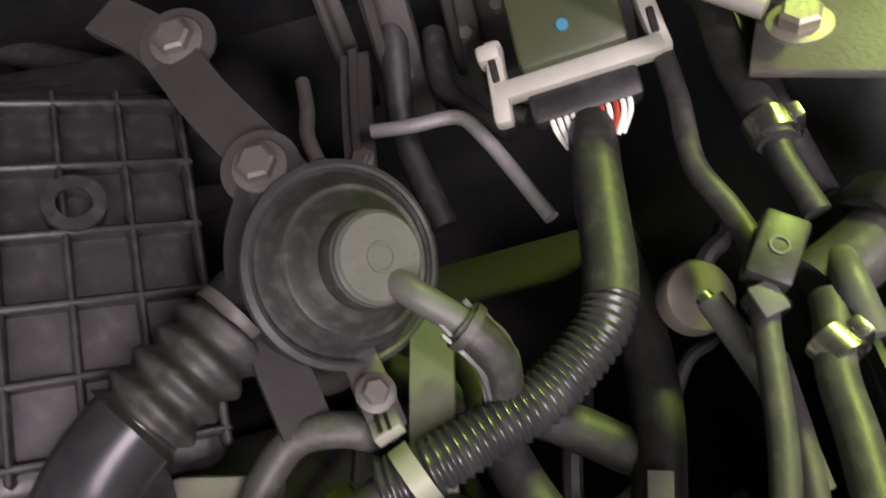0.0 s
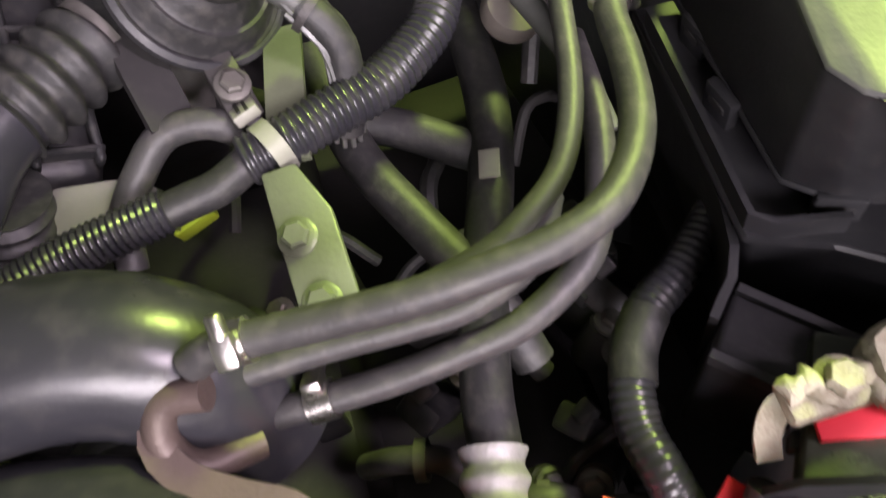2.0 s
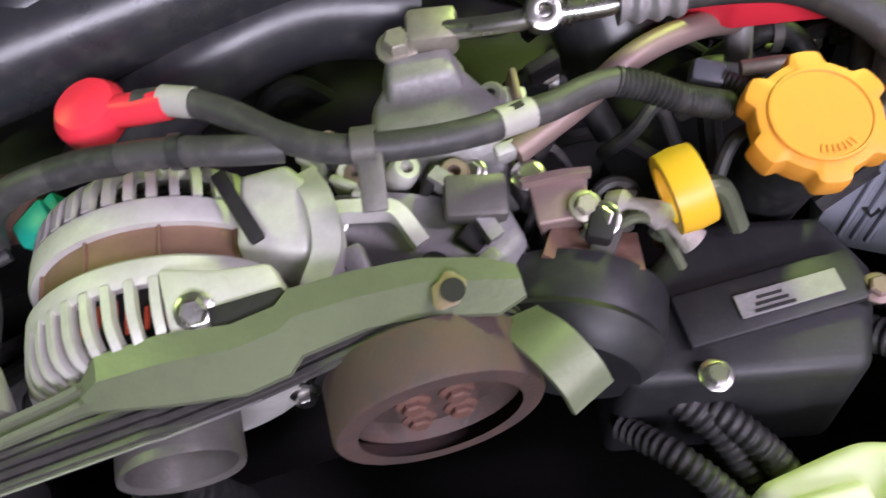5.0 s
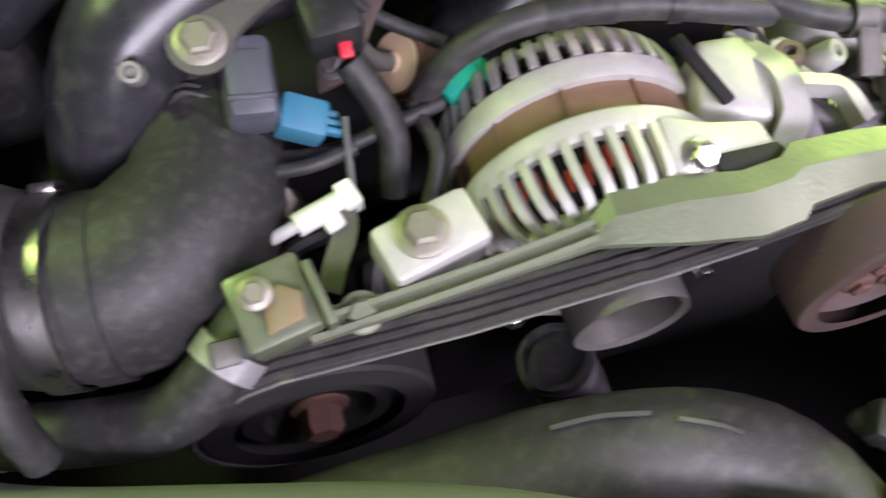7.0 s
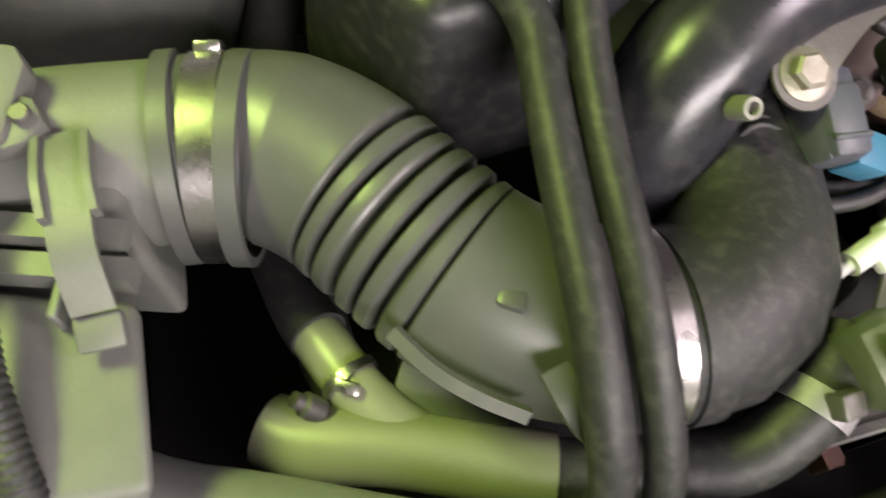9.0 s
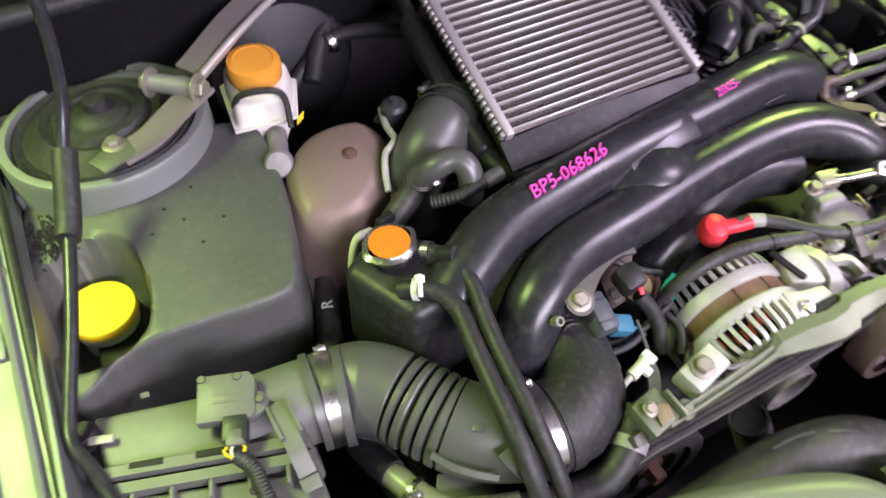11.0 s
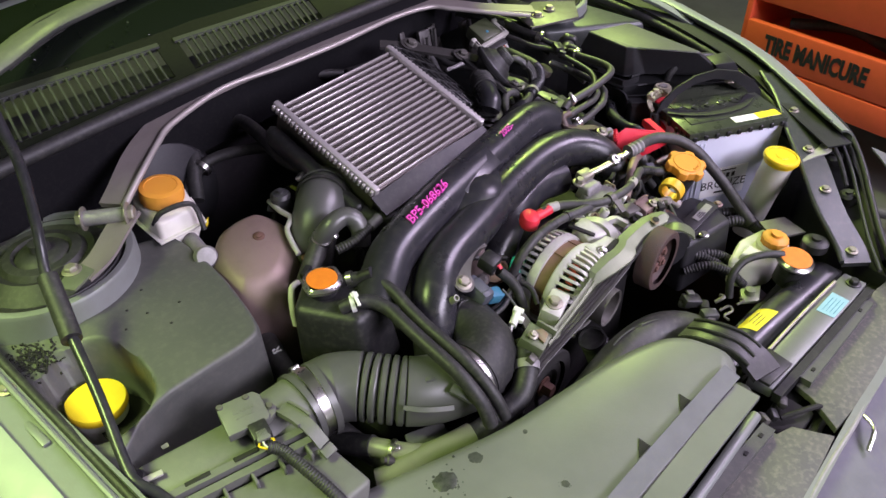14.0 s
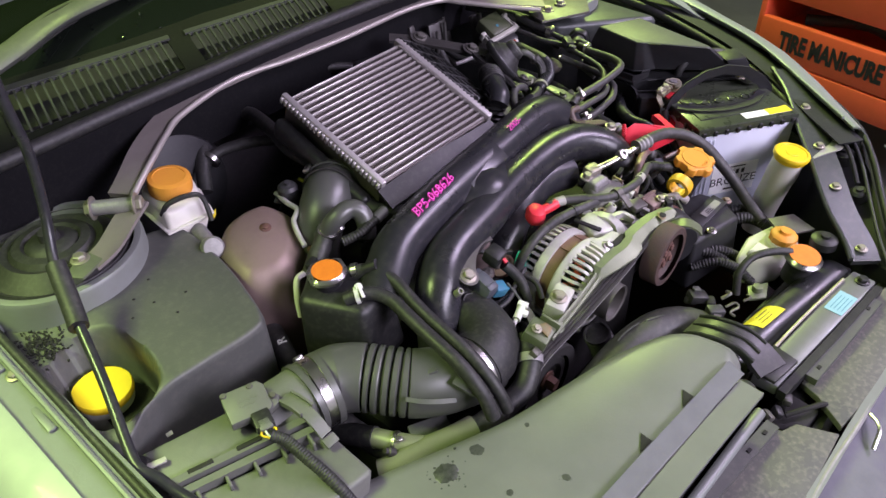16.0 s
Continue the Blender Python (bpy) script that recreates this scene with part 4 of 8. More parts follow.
hose_thing("vacuum_hose", [(0.33, 0.62, 0.87), (0.37, 0.575, 0.875), (0.43, 0.545, 0.865), (0.47, 0.52, 0.85)], 0.011, "black hose under the loom", "rubber")
hose_thing("vacuum_hose", [(0.568, 0.72, 0.945), (0.560, 0.665, 0.94), (0.560, 0.635, 0.938), (0.560, 0.610, 0.935)], 0.0085, "black vacuum hose with a bright clamp", "rubber", [((0.560, 0.618, 0.936), (0.05, -0.98, -0.1), (1, 0, 0.2))])
hose_thing("vacuum_hose", [(0.560, 0.617, 0.936), (0.560, 0.600, 0.932), (0.563, 0.575, 0.927)], 0.0058, "thin black vacuum pipe into a valve", "rubber")
hose_thing("small_hose", [(0.512, 0.556, 0.913), (0.518, 0.535, 0.908), (0.524, 0.51, 0.90), (0.527, 0.48, 0.885)], 0.0062, "thin dusty grey rubber hose", "cover")
hose_thing("brake_hose", [(0.06, 0.90, 0.96), (0.12, 0.87, 0.95), (0.20, 0.83, 0.93), (0.28, 0.80, 0.90)], 0.010, "black hose behind the intercooler", "rubber")
for k, (p, q) in enumerate((((0.50, 0.80, 0.97), (0.60, 0.66, 0.93)), ((0.53, 0.82, 0.96), (0.58, 0.60, 0.90)))):
    hose_thing("rubber_hose", [p, Vector(p).lerp(Vector(q), 0.5) + V(0.01, 0, 0.01 * k), q], 0.009, "black rubber hose near the bulkhead", "rubber")
bt = thing("check_valve", (0.51, 0.56, 0.88), "brown round check valve", "valve")
part("disc", lathe([(0, -0.012), (0.012, -0.012), (0.0170, -0.006), (0.0170, 0.003), (0.0155, 0.006), (0.008, 0.0075), (0, 0.008)], axes((0.512, 0.570, 0.892), (0.2, -0.4, 0.87)), 32), "tan", bt)
part("spout", tube([(0.51, 0.559, 0.912), (0.514, 0.548, 0.912), (0.518, 0.535, 0.908)], 0.004, 10), "steel", bt)
sn = thing("pressure_sensor", (0.535, 0.56, 0.9), "small black sensor clipped on a hose", "sensor")
SM = axes((0.536, 0.556, 0.938), (0.1, -0.2, 0.97), (0.6, 0.8, 0))
part("case", box((0.03, 0.018, 0.012), SM, 0.002), "plastic", sn)
part("mark", lathe([(0.004, 0.0062), (0.004, 0.0066), (0.003, 0.0066), (0.003, 0.0062)], SM, 16), "cover", sn)
part("clip", ring((0.527, 0.54, 0.928), (0.2, -1, 0), 0.0062, 0.010, 0.0016), "plastic", sn)
part("clip_tab", box((0.011, 0.013, 0.003), axes((0.526, 0.538, 0.9365), (0.1, -0.2, 0.97), (0.97, 0.2, 0)), 0.001), "cover", sn)
vl = thing("solenoid_valve", (0.59, 0.575, 0.88), "black solenoid valve with a ribbed cap on a tee", "valve")
d = V(0.85, 0.42, 0.10).normalized()
part("cap", lathe([(0, -0.012), (0.018, -0.012), (0.021, -0.008), (0.021, 0.002), (0.016, 0.004), (0.015, 0.012), (0.007, 0.013), (0.006, 0.017), (0, 0.0175)], axes((0.592, 0.565, 0.925), d), 28, wobble=lambda a: 1 + 0.07 * (math.cos(6 * a) > 0.3)), "plastic", vl)
part("barrel", tube([(0.584, 0.561, 0.924), (0.568, 0.553, 0.922), (0.55, 0.546, 0.92)], 0.014, 20), "greyrub", vl)
part("outlet", tube([(0.56, 0.55, 0.93), (0.556, 0.535, 0.936), (0.555, 0.515, 0.932)], 0.0065, 14), "cover", vl)

# ---- fuse box ----
fb = thing("fuse_box", (0.62, 0.40, 0.78), "black plastic fuse box with a paler lid top", "fuse box")
top = [(0.583, 0.427), (0.609, 0.529), (0.699, 0.484), (0.652, 0.300), (0.642, 0.300), (0.596, 0.405), (0.588, 0.412)]
bot = [(0.576, 0.420), (0.585, 0.545), (0.715, 0.510), (0.722, 0.275), (0.700, 0.262), (0.614, 0.394), (0.590, 0.404)]
part("lid", hull(bot, top, 0.897, 0.953, 0.003, 2), "blackbox", fb)
inset = [(0.5 * (x - 0.62) * 1.92 + 0.62, (y - 0.42) * 0.96 + 0.42) for x, y in top]
# Top layer is coloured paler than the sides for the light on it.
part("lid_top", hull(top, inset, 0.9525, 0.9545, 0.0006, 1), "cover", fb, "lid top in a paler grey for the light on it")
part("lid_lip", hull([(x * 1.02 - 0.012, y * 1.01 - 0.004) for x, y in bot], [(x * 1.02 - 0.012, y * 1.01 - 0.004) for x, y in bot], 0.894, 0.8975, 0.001, 1), "blackbox", fb)
part("low_end", hull([(0.690, 0.262), (0.722, 0.300), (0.760, 0.275), (0.725, 0.236)], [(0.672, 0.272), (0.700, 0.310), (0.742, 0.282), (0.708, 0.246)], 0.897, 0.925, 0.003, 2), "blackbox", fb)
shelf = [(0.556, 0.407), (0.569, 0.55), (0.72, 0.53), (0.75, 0.27), (0.70, 0.245), (0.604, 0.380), (0.590, 0.392)]
part("base", hull([(x + 0.012, y + 0.002) for x, y in shelf], [(x + 0.006, y + 0.003) for x, y in shelf], 0.76, 0.879, 0.004), "blackbox", fb)
part("rim", hull(shelf, shelf, 0.878, 0.884, 0.0015, 1), "blackbox", fb)
part("rim_wall", strip([(0.571, 0.535, 0.889), (0.565, 0.47, 0.889), (0.559, 0.411, 0.889), (0.566, 0.404, 0.889), (0.594, 0.396, 0.889)], 0.003, 0.014, n=1), "blackbox", fb)
for p, a in (((0.5765, 0.470, 0.890), 96), ((0.594, 0.404, 0.888), -28), ((0.585, 0.512, 0.890), 96)):
    part("latch", box((0.020, 0.006, 0.020), pose(*p, 0, 0, a), 0.0015), "blackbox", fb)
    part("latch_slot", box((0.012, 0.0074, 0.004), pose(p[0], p[1], p[2] + 0.003, 0, 0, a), 0.0005, 1), "deep", fb)
part("front_box", hull([(0.52, 0.37), (0.545, 0.395), (0.66, 0.255), (0.64, 0.235)], [(0.525, 0.37), (0.548, 0.395), (0.66, 0.262), (0.64, 0.24)], 0.78, 0.868, 0.004), "blackbox", fb)
part("front_box_rim", strip([(0.524, 0.369, 0.869), (0.582, 0.303, 0.869), (0.641, 0.239, 0.869)], 0.004, 0.008, n=1), "blackbox", fb)
part("divider", strip([(0.548, 0.392, 0.866), (0.600, 0.330, 0.866), (0.655, 0.262, 0.866)], 0.004, 0.012, n=1), "blackbox", fb)
part("wall", strip([(0.578, 0.55, 0.845), (0.57, 0.48, 0.845), (0.555, 0.41, 0.845), (0.535, 0.385, 0.842)], 0.004, 0.06, n=3), "blackbox", fb)

# ---- battery ----
bat = thing("battery", (0.60, 0.235, 0.66), "pale blue car battery with a dusty dark lid", "battery")
BU, BW = V(0.83, -0.557, 0), V(0.557, 0.83, 0)
BF = V(0.468, 0.222, 0)
BM = Matrix.Translation(BF + BU * 0.107 + BW * 0.085 + V(0, 0, 0.765)) @ Matrix((BU, BW, V(0, 0, 1))).transposed().to_4x4()
part("case", box((0.206, 0.166, 0.2), BM, 0.005), "batt", bat)
for i in range(3):
    part("case_rib", box((0.005, 0.004, 0.17), BM @ pose(-0.085 + 0.009 * i, -0.0835, 0.0), 0.0015, 1), "batt", bat)
part("lid", box((0.212, 0.172, 0.018), BM @ pose(0, 0, 0.103), 0.003), "lid", bat, "dusty black lid")
part("raised_deck", box((0.17, 0.085, 0.003), BM @ pose(0, -0.012, 0.1125), 0.001), "lid", bat)
for sy in (-1, 1):
    for i in range(9):
        part("lid_tooth", box((0.008, 0.004, 0.010), BM @ pose(-0.094 + 0.0235 * i, sy * 0.0872, 0.099), 0.001, 1), "plastic", bat)
for i in range(6):
    part("lid_tooth", box((0.004, 0.008, 0.010), BM @ pose(-0.1072, -0.07 + 0.028 * i, 0.099), 0.001, 1), "plastic", bat)
for i in range(6):
    m = BM @ pose(-0.07 + 0.028 * i, 0.0, 0.1142)
    part("vent_plug", lathe([(0, 0.0), (0.0095, 0.0), (0.0095, 0.0016), (0.0075, 0.0022), (0.0065, 0.001), (0, 0.001)], m, 24), "lid", bat)
part("flat_band", strip([BM @ V(-0.104, 0.0, 0.116), BM @ V(-0.06, -0.026, 0.117), BM @ V(-0.01, -0.034, 0.117), BM @ V(0.04, -0.026, 0.117), BM @ V(0.082, 0.004, 0.117)], 0.018, 0.0025, side=(0, 0, 1), n=6), "blackbox", bat, "black rubber band lying flat")
part("carry_strap", strip([BM @ V(-0.107, 0.02, 0.100), BM @ V(-0.100, 0.022, 0.120), BM @ V(-0.075, 0.026, 0.142), BM @ V(-0.035, 0.03, 0.158), BM @ V(0.01, 0.032, 0.162), BM @ V(0.055, 0.03, 0.152), BM @ V(0.09, 0.024, 0.130), BM @ V(0.105, 0.02, 0.112), BM @ V(0.108, 0.02, 0.100)], 0.022, 0.003, side=tuple(BW + V(0, 0, 0.25)), n=1), "blackbox", bat, "black arched carrying strap")
part("lid_sticker", box((0.095, 0.022, 0.0006), BM @ pose(0.045, -0.064, 0.1125), 0), "paper", bat, "white and yellow sticker")
part("sticker_half", box((0.048, 0.022, 0.0006), BM @ pose(0.072, -0.064, 0.1130), 0), "yellowlabel", bat)
LM = BM @ pose(-0.006, -0.0834, 0.0, 90, 0, 0)
part("label", box((0.098, 0.066, 0.0006), LM @ pose(0, -0.012, 0.0004), 0), "paper", bat, "white paper label")
text("lettering", "BRONZE", 0.026, LM @ pose(0.0, -0.018, 0.0009), "ink", bat, 0.0002)
part("small_print", box((0.045, 0.004, 0.0004), LM @ pose(0.005, -0.036, 0.0009), 0), "ink", bat)
part("small_print", box((0.036, 0.0025, 0.0004), LM @ pose(0.004, 0.014, 0.0009), 0), "ink", bat)
for i, w in enumerate((0.011, 0.010, 0.010, 0.010)):
    part("print_bar", box((0.0065, 0.010, 0.0004), LM @ pose(-0.018 + 0.012 * i, 0.002, 0.0009), 0), "ink", bat)
for px, py in ((-0.075, 0.0725), (0.085, 0.055)):
    part("post", lathe([(0.0095, 0), (0.0085, 0.02), (0.007, 0.0215), (0, 0.0215)], BM @ pose(px, py, 0.112), 20), "alu", bat)
tc = thing("battery_terminal", BM @ V(-0.085, 0.055, 0.12), "corroded battery clamp with a bolt", "terminal", group="battery terminals")
m = BM @ pose(-0.075, 0.0725, 0.124)
part("clamp_ring", lathe([(0.0092, -0.009), (0.017, -0.009), (0.0175, 0.004), (0.0145, 0.008), (0.0092, 0.008)], m, 24, wobble=lambda a: 1 + 0.07 * math.sin(3 * a) + 0.04 * math.sin(7 * a)), "corroded", tc)
part("arm", box((0.042, 0.017, 0.010), m @ pose(-0.024, -0.014, -0.003, 0, 0, 32), 0.003), "corroded", tc)
part("bolt", bolt(m @ V(-0.024, -0.013, 0.003), (0, 0, 1), 0.007, 0.008), "corroded", tc)
part("tongue", strip([m @ V(-0.032, -0.018, -0.002), m @ V(-0.042, -0.025, -0.005), m @ V(-0.044, -0.033, -0.012), m @ V(-0.041, -0.040, -0.022)], 0.010, 0.003), "corroded", tc)
part("red_base", box((0.05, 0.018, 0.004), m @ pose(-0.006, -0.016, -0.010, 0, 0, 20), 0.001), "red", tc)
rnd = random.Random(12)
for k in range(9):
    q = m @ V(-0.040 + 0.0062 * k + rnd.uniform(-0.003, 0.003), -0.022 + 0.0022 * k + rnd.uniform(-0.006, 0.006), 0.003 + rnd.uniform(-0.002, 0.003))
    ph = rnd.uniform(0, 6)
    part("corrosion_crust", lathe([(0.0045, -0.002), (0.0055, 0.0), (0.0045, 0.0025), (0.002, 0.004), (0, 0.0042)], axes(q, (rnd.uniform(-0.4, 0.4), rnd.uniform(-0.4, 0.4), 1)), 12, wobble=lambda a: 1 + 0.22 * math.sin(3 * a + ph) + 0.12 * math.sin(5 * a)), "corroded", tc)
t2 = thing("battery_terminal", BM @ V(0.085, 0.055, 0.12), "battery clamp on the earth post", "terminal", group="battery terminals")
m = BM @ pose(0.085, 0.055, 0.126)
part("clamp_ring", lathe([(0.0092, -0.009), (0.016, -0.009), (0.0165, 0.004), (0.0092, 0.008)], m, 24), "alu", t2)
part("bolt", bolt(m @ V(-0.02, 0.0, 0.0), (0, 0, 1), 0.007, 0.012), "zinc", t2)
bh = thing("earth_cable", (0.62, 0.36, 0.9), "black sheathed cable arching behind the battery", "cable")
part("cable", tube([BM @ V(-0.045, 0.115, 0.07), BM @ V(-0.035, 0.118, 0.13), BM @ V(0.0, 0.12, 0.155), BM @ V(0.05, 0.118, 0.155), BM @ V(0.095, 0.105, 0.135), BM @ V(0.12, 0.08, 0.09), BM @ V(0.122, 0.05, 0.04)], 0.008, 14), "rubber", bh)
part("tape_wrap", tube([BM @ V(-0.02, 0.119, 0.145), BM @ V(0.0, 0.12, 0.155), BM @ V(0.03, 0.119, 0.157)], 0.0090, 14), "gloss", bh)
cb = thing("battery_cable", (0.5, 0.3, 0.82), "black cable in conduit with a red collar", "cable")
part("cable", tube([(0.521, 0.316, 0.864), (0.512, 0.305, 0.850), (0.50, 0.296, 0.835), (0.49, 0.28, 0.828), (0.485, 0.262, 0.81), (0.482, 0.25, 0.78)], 0.0066, 14), "rubber", cb)
part("silver_sleeve", tube([(0.4955, 0.291, 0.8325), (0.489, 0.276, 0.8255)], 0.0100, 16), "altalu", cb, "printed silver sleeve")
for i in range(3):
    part("print_mark", ring((0.4945 - 0.0022 * i, 0.2885 - 0.005 * i, 0.8315 - 0.0024 * i), (0.4, 0.9, 0.4), 0.0101, 0.0012 + 0.0006 * (i % 2), 0.0003), "ink", cb)
part("red_collar", strip([(0.485, 0.295, 0.836), (0.500, 0.308, 0.842), (0.518, 0.322, 0.846)], 0.012, 0.003, side=(-0.1, -0.3, 0.9)), "red", cb, "red plastic collar")
part("collar_flap", strip([(0.494, 0.302, 0.842), (0.507, 0.293, 0.846), (0.519, 0.300, 0.850), (0.531, 0.314, 0.850)], 0.015, 0.003, side=(-0.1, -0.3, 0.9)), "red", cb)
lm2 = thing("wiring_loom", (0.5, 0.4, 0.84), "corrugated black wiring loom by the fuse box", "wiring loom")
part("conduit", corrugated([(0.57, 0.445, 0.842), (0.541, 0.422, 0.842), (0.516, 0.407, 0.841), (0.499, 0.385, 0.84), (0.491, 0.360, 0.838), (0.493, 0.337, 0.836), (0.498, 0.31, 0.82), (0.50, 0.29, 0.79)], 0.0102, 0.0045, 0.0005), "gloss", lm2)
part("tape_wrap", tube([(0.516, 0.407, 0.841), (0.5035, 0.393, 0.8405), (0.496, 0.377, 0.8395)], 0.0112, 16), "rubber", lm2, "black tape wrap")

# ---- red terminal cover ----
rc = thing("red_terminal_cover", (0.42, 0.29, 0.84), "bright red plastic terminal cover", "cover")
RTOP = [(0.371, 0.322), (0.389, 0.313), (0.445, 0.273), (0.480, 0.324), (0.494, 0.314), (0.440, 0.249), (0.396, 0.270), (0.359, 0.312)]
RBOT = [(0.369, 0.319), (0.387, 0.311), (0.444, 0.272), (0.480, 0.324), (0.493, 0.314), (0.441, 0.251), (0.397, 0.272), (0.361, 0.311)]
part("shell", hull(RBOT, RTOP, [0.852, 0.855, 0.856, 0.858, 0.858, 0.858, 0.848, 0.846], [0.889, 0.899, 0.878, 0.871, 0.871, 0.882, 0.874, 0.868], 0.0025), "red", rc)
part("faded_flap", strip([(0.4725, 0.331, 0.836), (0.460, 0.312, 0.842), (0.447, 0.293, 0.847)], 0.019, 0.004), "faded", rc, "faded red flap")
for i in range(5):
    part("grip_tooth", box((0.0022, 0.007, 0.010), axes((0.3615 + 0.0035 * i, 0.3165 + 0.0022 * i, 0.884 + 0.002 * i), (-0.3, 0.3, 0.8), (0.9, 0.3, 0)), 0.0007, 1), "red", rc)

# ---- air conditioning pipe ----
ac = thing("coolant_pipe_fitting", (0.42, 0.33, 0.8), "crimped aluminium fitting on a black hose", "fitting")
part("crimp_sleeve", tube([(0.427, 0.368, 0.846), (0.421, 0.345, 0.845), (0.4165, 0.325, 0.848)], 0.0145, 20, step=0.0015, radius=lambda s, u: 0.0145 + 0.0012 * math.cos(2 * math.pi * s / 0.013)), "alu", ac)
part("pipe", tube([(0.418, 0.332, 0.847), (0.414, 0.31, 0.85), (0.412, 0.29, 0.845), (0.41, 0.275, 0.82)], 0.008, 14), "alu", ac)
pk = thing("corroded_pipe", (0.34, 0.27, 0.84), "pinkish copper-tinted pipe under the hose", "pipe")
part("pipe", tube([(0.26, 0.235, 0.845), (0.30, 0.25, 0.85), (0.34, 0.268, 0.855), (0.38, 0.28, 0.85), (0.41, 0.285, 0.84)], 0.0075, 14), "rust", pk)
br = thing("pipe_stay", (0.33, 0.37, 0.88), "brown bent steel stay with a bolt", "stay")
part("arm", strip([(0.316, 0.414, 0.915), (0.309, 0.394, 0.912), (0.318, 0.378, 0.907), (0.336, 0.366, 0.903), (0.351, 0.358, 0.900), (0.3545, 0.350, 0.897), (0.349, 0.334, 0.893)], 0.013, 0.003, side=(0.2, -0.3, 0.9), n=3), "brownstay", br)
part("loop", tube([(0.335, 0.402, 0.922), (0.318, 0.405, 0.92), (0.311, 0.395, 0.91), (0.318, 0.386, 0.896), (0.34, 0.392, 0.884)], 0.007, 12), "brownstay", br)
part("bolt", bolt((0.349, 0.339, 0.898), (0.1, -0.3, 0.95), 0.0075, 0.007), "zinc", br)


# ---- grimy fittings low between the hoses ----
rnd = random.Random(33)
for k in range(34):
    x, y = rnd.uniform(0.30, 0.52), rnd.uniform(0.29, 0.50)
    z = 0.795 + rnd.uniform(-0.015, 0.02)
    n = V(rnd.uniform(-0.4, 0.4), rnd.uniform(-0.5, 0.1), 1)
    f = thing("grimy_fitting", (x, y, z - 0.03), "dark grimy fitting low in the engine bay", "fitting", group="grimy fittings")
    if k % 3 == 0:
        part("stem", lathe([(0.011, -0.04), (0.010, -0.004), (0, -0.004)], axes((x, y, z), n), 16), "deep", f)
        part("bolt_head", bolt((x, y, z - 0.003), n, 0.0062, 0.006), rnd.choice(("bracket", "stay", "zinc")), f)
    elif k % 3 == 1:
        part("case", box((rnd.uniform(0.018, 0.035), rnd.uniform(0.014, 0.022), 0.05), axes((x, y, z - 0.02), n, (rnd.uniform(-1, 1), 1, 0)), 0.003), "plastic", f)
        part("cap", box((0.012, 0.010, 0.012), axes((x, y, z + 0.006), n, (1, 0.4, 0)), 0.002), rnd.choice(("plastic", "greyrub", "slat")), f)
    else:
        part("pipe", tube([(x - 0.03, y + 0.01, z - 0.02), (x - 0.008, y, z + 0.004), (x + 0.014, y - 0.008, z), (x + 0.03, y - 0.03, z - 0.03)], rnd.choice((0.005, 0.007, 0.009)), 12), rnd.choice(("rubber", "greyrub")), f)
        part("clip", ring((x + 0.002, y - 0.003, z + 0.003), (1, -0.3, 0), 0.0095, 0.006, 0.0012), rnd.choice(("steel", "bracket")), f)
# ---- bulkhead fittings ----
for k, (x, y, w, h2) in enumerate(((0.40, 0.80, 0.03, 0.12), (0.445, 0.82, 0.022, 0.10), (0.365, 0.83, 0.016, 0.12), (0.53, 0.79, 0.04, 0.09), (0.47, 0.84, 0.05, 0.14))):
    f = thing("bulkhead_bracket", (x, y, 0.86), "black pressed bracket on the bulkhead", "bracket", group="bulkhead brackets")
    part("plate", box((w, 0.012, h2), pose(x, y, 0.90, -12, 0, 6 * k - 10), 0.003), "stay", f)
    part("bead", tube([(x - w * 0.4, y - 0.01, 0.86), (x - w * 0.3, y - 0.012, 0.91), (x - w * 0.2, y - 0.008, 0.95)], 0.004, 8), "stay", f)
    part("bolt", bolt((x, y - 0.008, 0.885), (0, -0.9, 0.3), 0.006, 0.005), "bracket", f)


bpi = thing("bulkhead_pipe", (0.33, 0.75, 0.9), "pale bent pipe in front of the bulkhead", "pipe")
part("pipe", tube([(0.335, 0.79, 0.90), (0.337, 0.762, 0.90), (0.336, 0.740, 0.90), (0.340, 0.720, 0.895)], 0.0048, 12), "bracket", bpi)
bst = thing("bulkhead_stay", (0.37, 0.75, 0.88), "dark pressed stay hanging at the bulkhead", "stay")
part("leg", strip([(0.372, 0.80, 0.90), (0.366, 0.755, 0.89), (0.362, 0.712, 0.88)], 0.019, 0.005, bevel=0.001), "stay", bst)
part("rib", strip([(0.372, 0.80, 0.9045), (0.366, 0.755, 0.8945), (0.362, 0.722, 0.8845)], 0.005, 0.004), "stay", bst)
part("bolt", bolt((0.3635, 0.722, 0.8845), (0, -0.2, 1), 0.006, 0.005), "bracket", bst)
for k, (r, pts) in enumerate(((0.0075, [(0.425, 0.80, 0.90), (0.422, 0.765, 0.89), (0.432, 0.74, 0.885), (0.455, 0.715, 0.88)]), (0.0055, [(0.448, 0.775, 0.90), (0.444, 0.742, 0.90), (0.450, 0.722, 0.898), (0.466, 0.708, 0.895)]), (0.009, [(0.395, 0.86, 0.93), (0.40, 0.80, 0.91), (0.39, 0.75, 0.87), (0.40, 0.69, 0.84)]))):
    hose_thing("bulkhead_tube", pts, r, "dark rubber tube curling at the bulkhead", "rubber", seg=12)
shl = thing("tank_shield", (0.24, 0.72, 0.9), "black moulded shield behind the end tank", "shield")
part("sheet", hull([(0.15, 0.745), (0.30, 0.712), (0.315, 0.745), (0.29, 0.79), (0.15, 0.80)], [(0.15, 0.748), (0.298, 0.716), (0.31, 0.745), (0.288, 0.786), (0.15, 0.796)], 0.90, [0.968, 0.945, 0.948, 0.958, 0.972], 0.006), "plastic", shl)
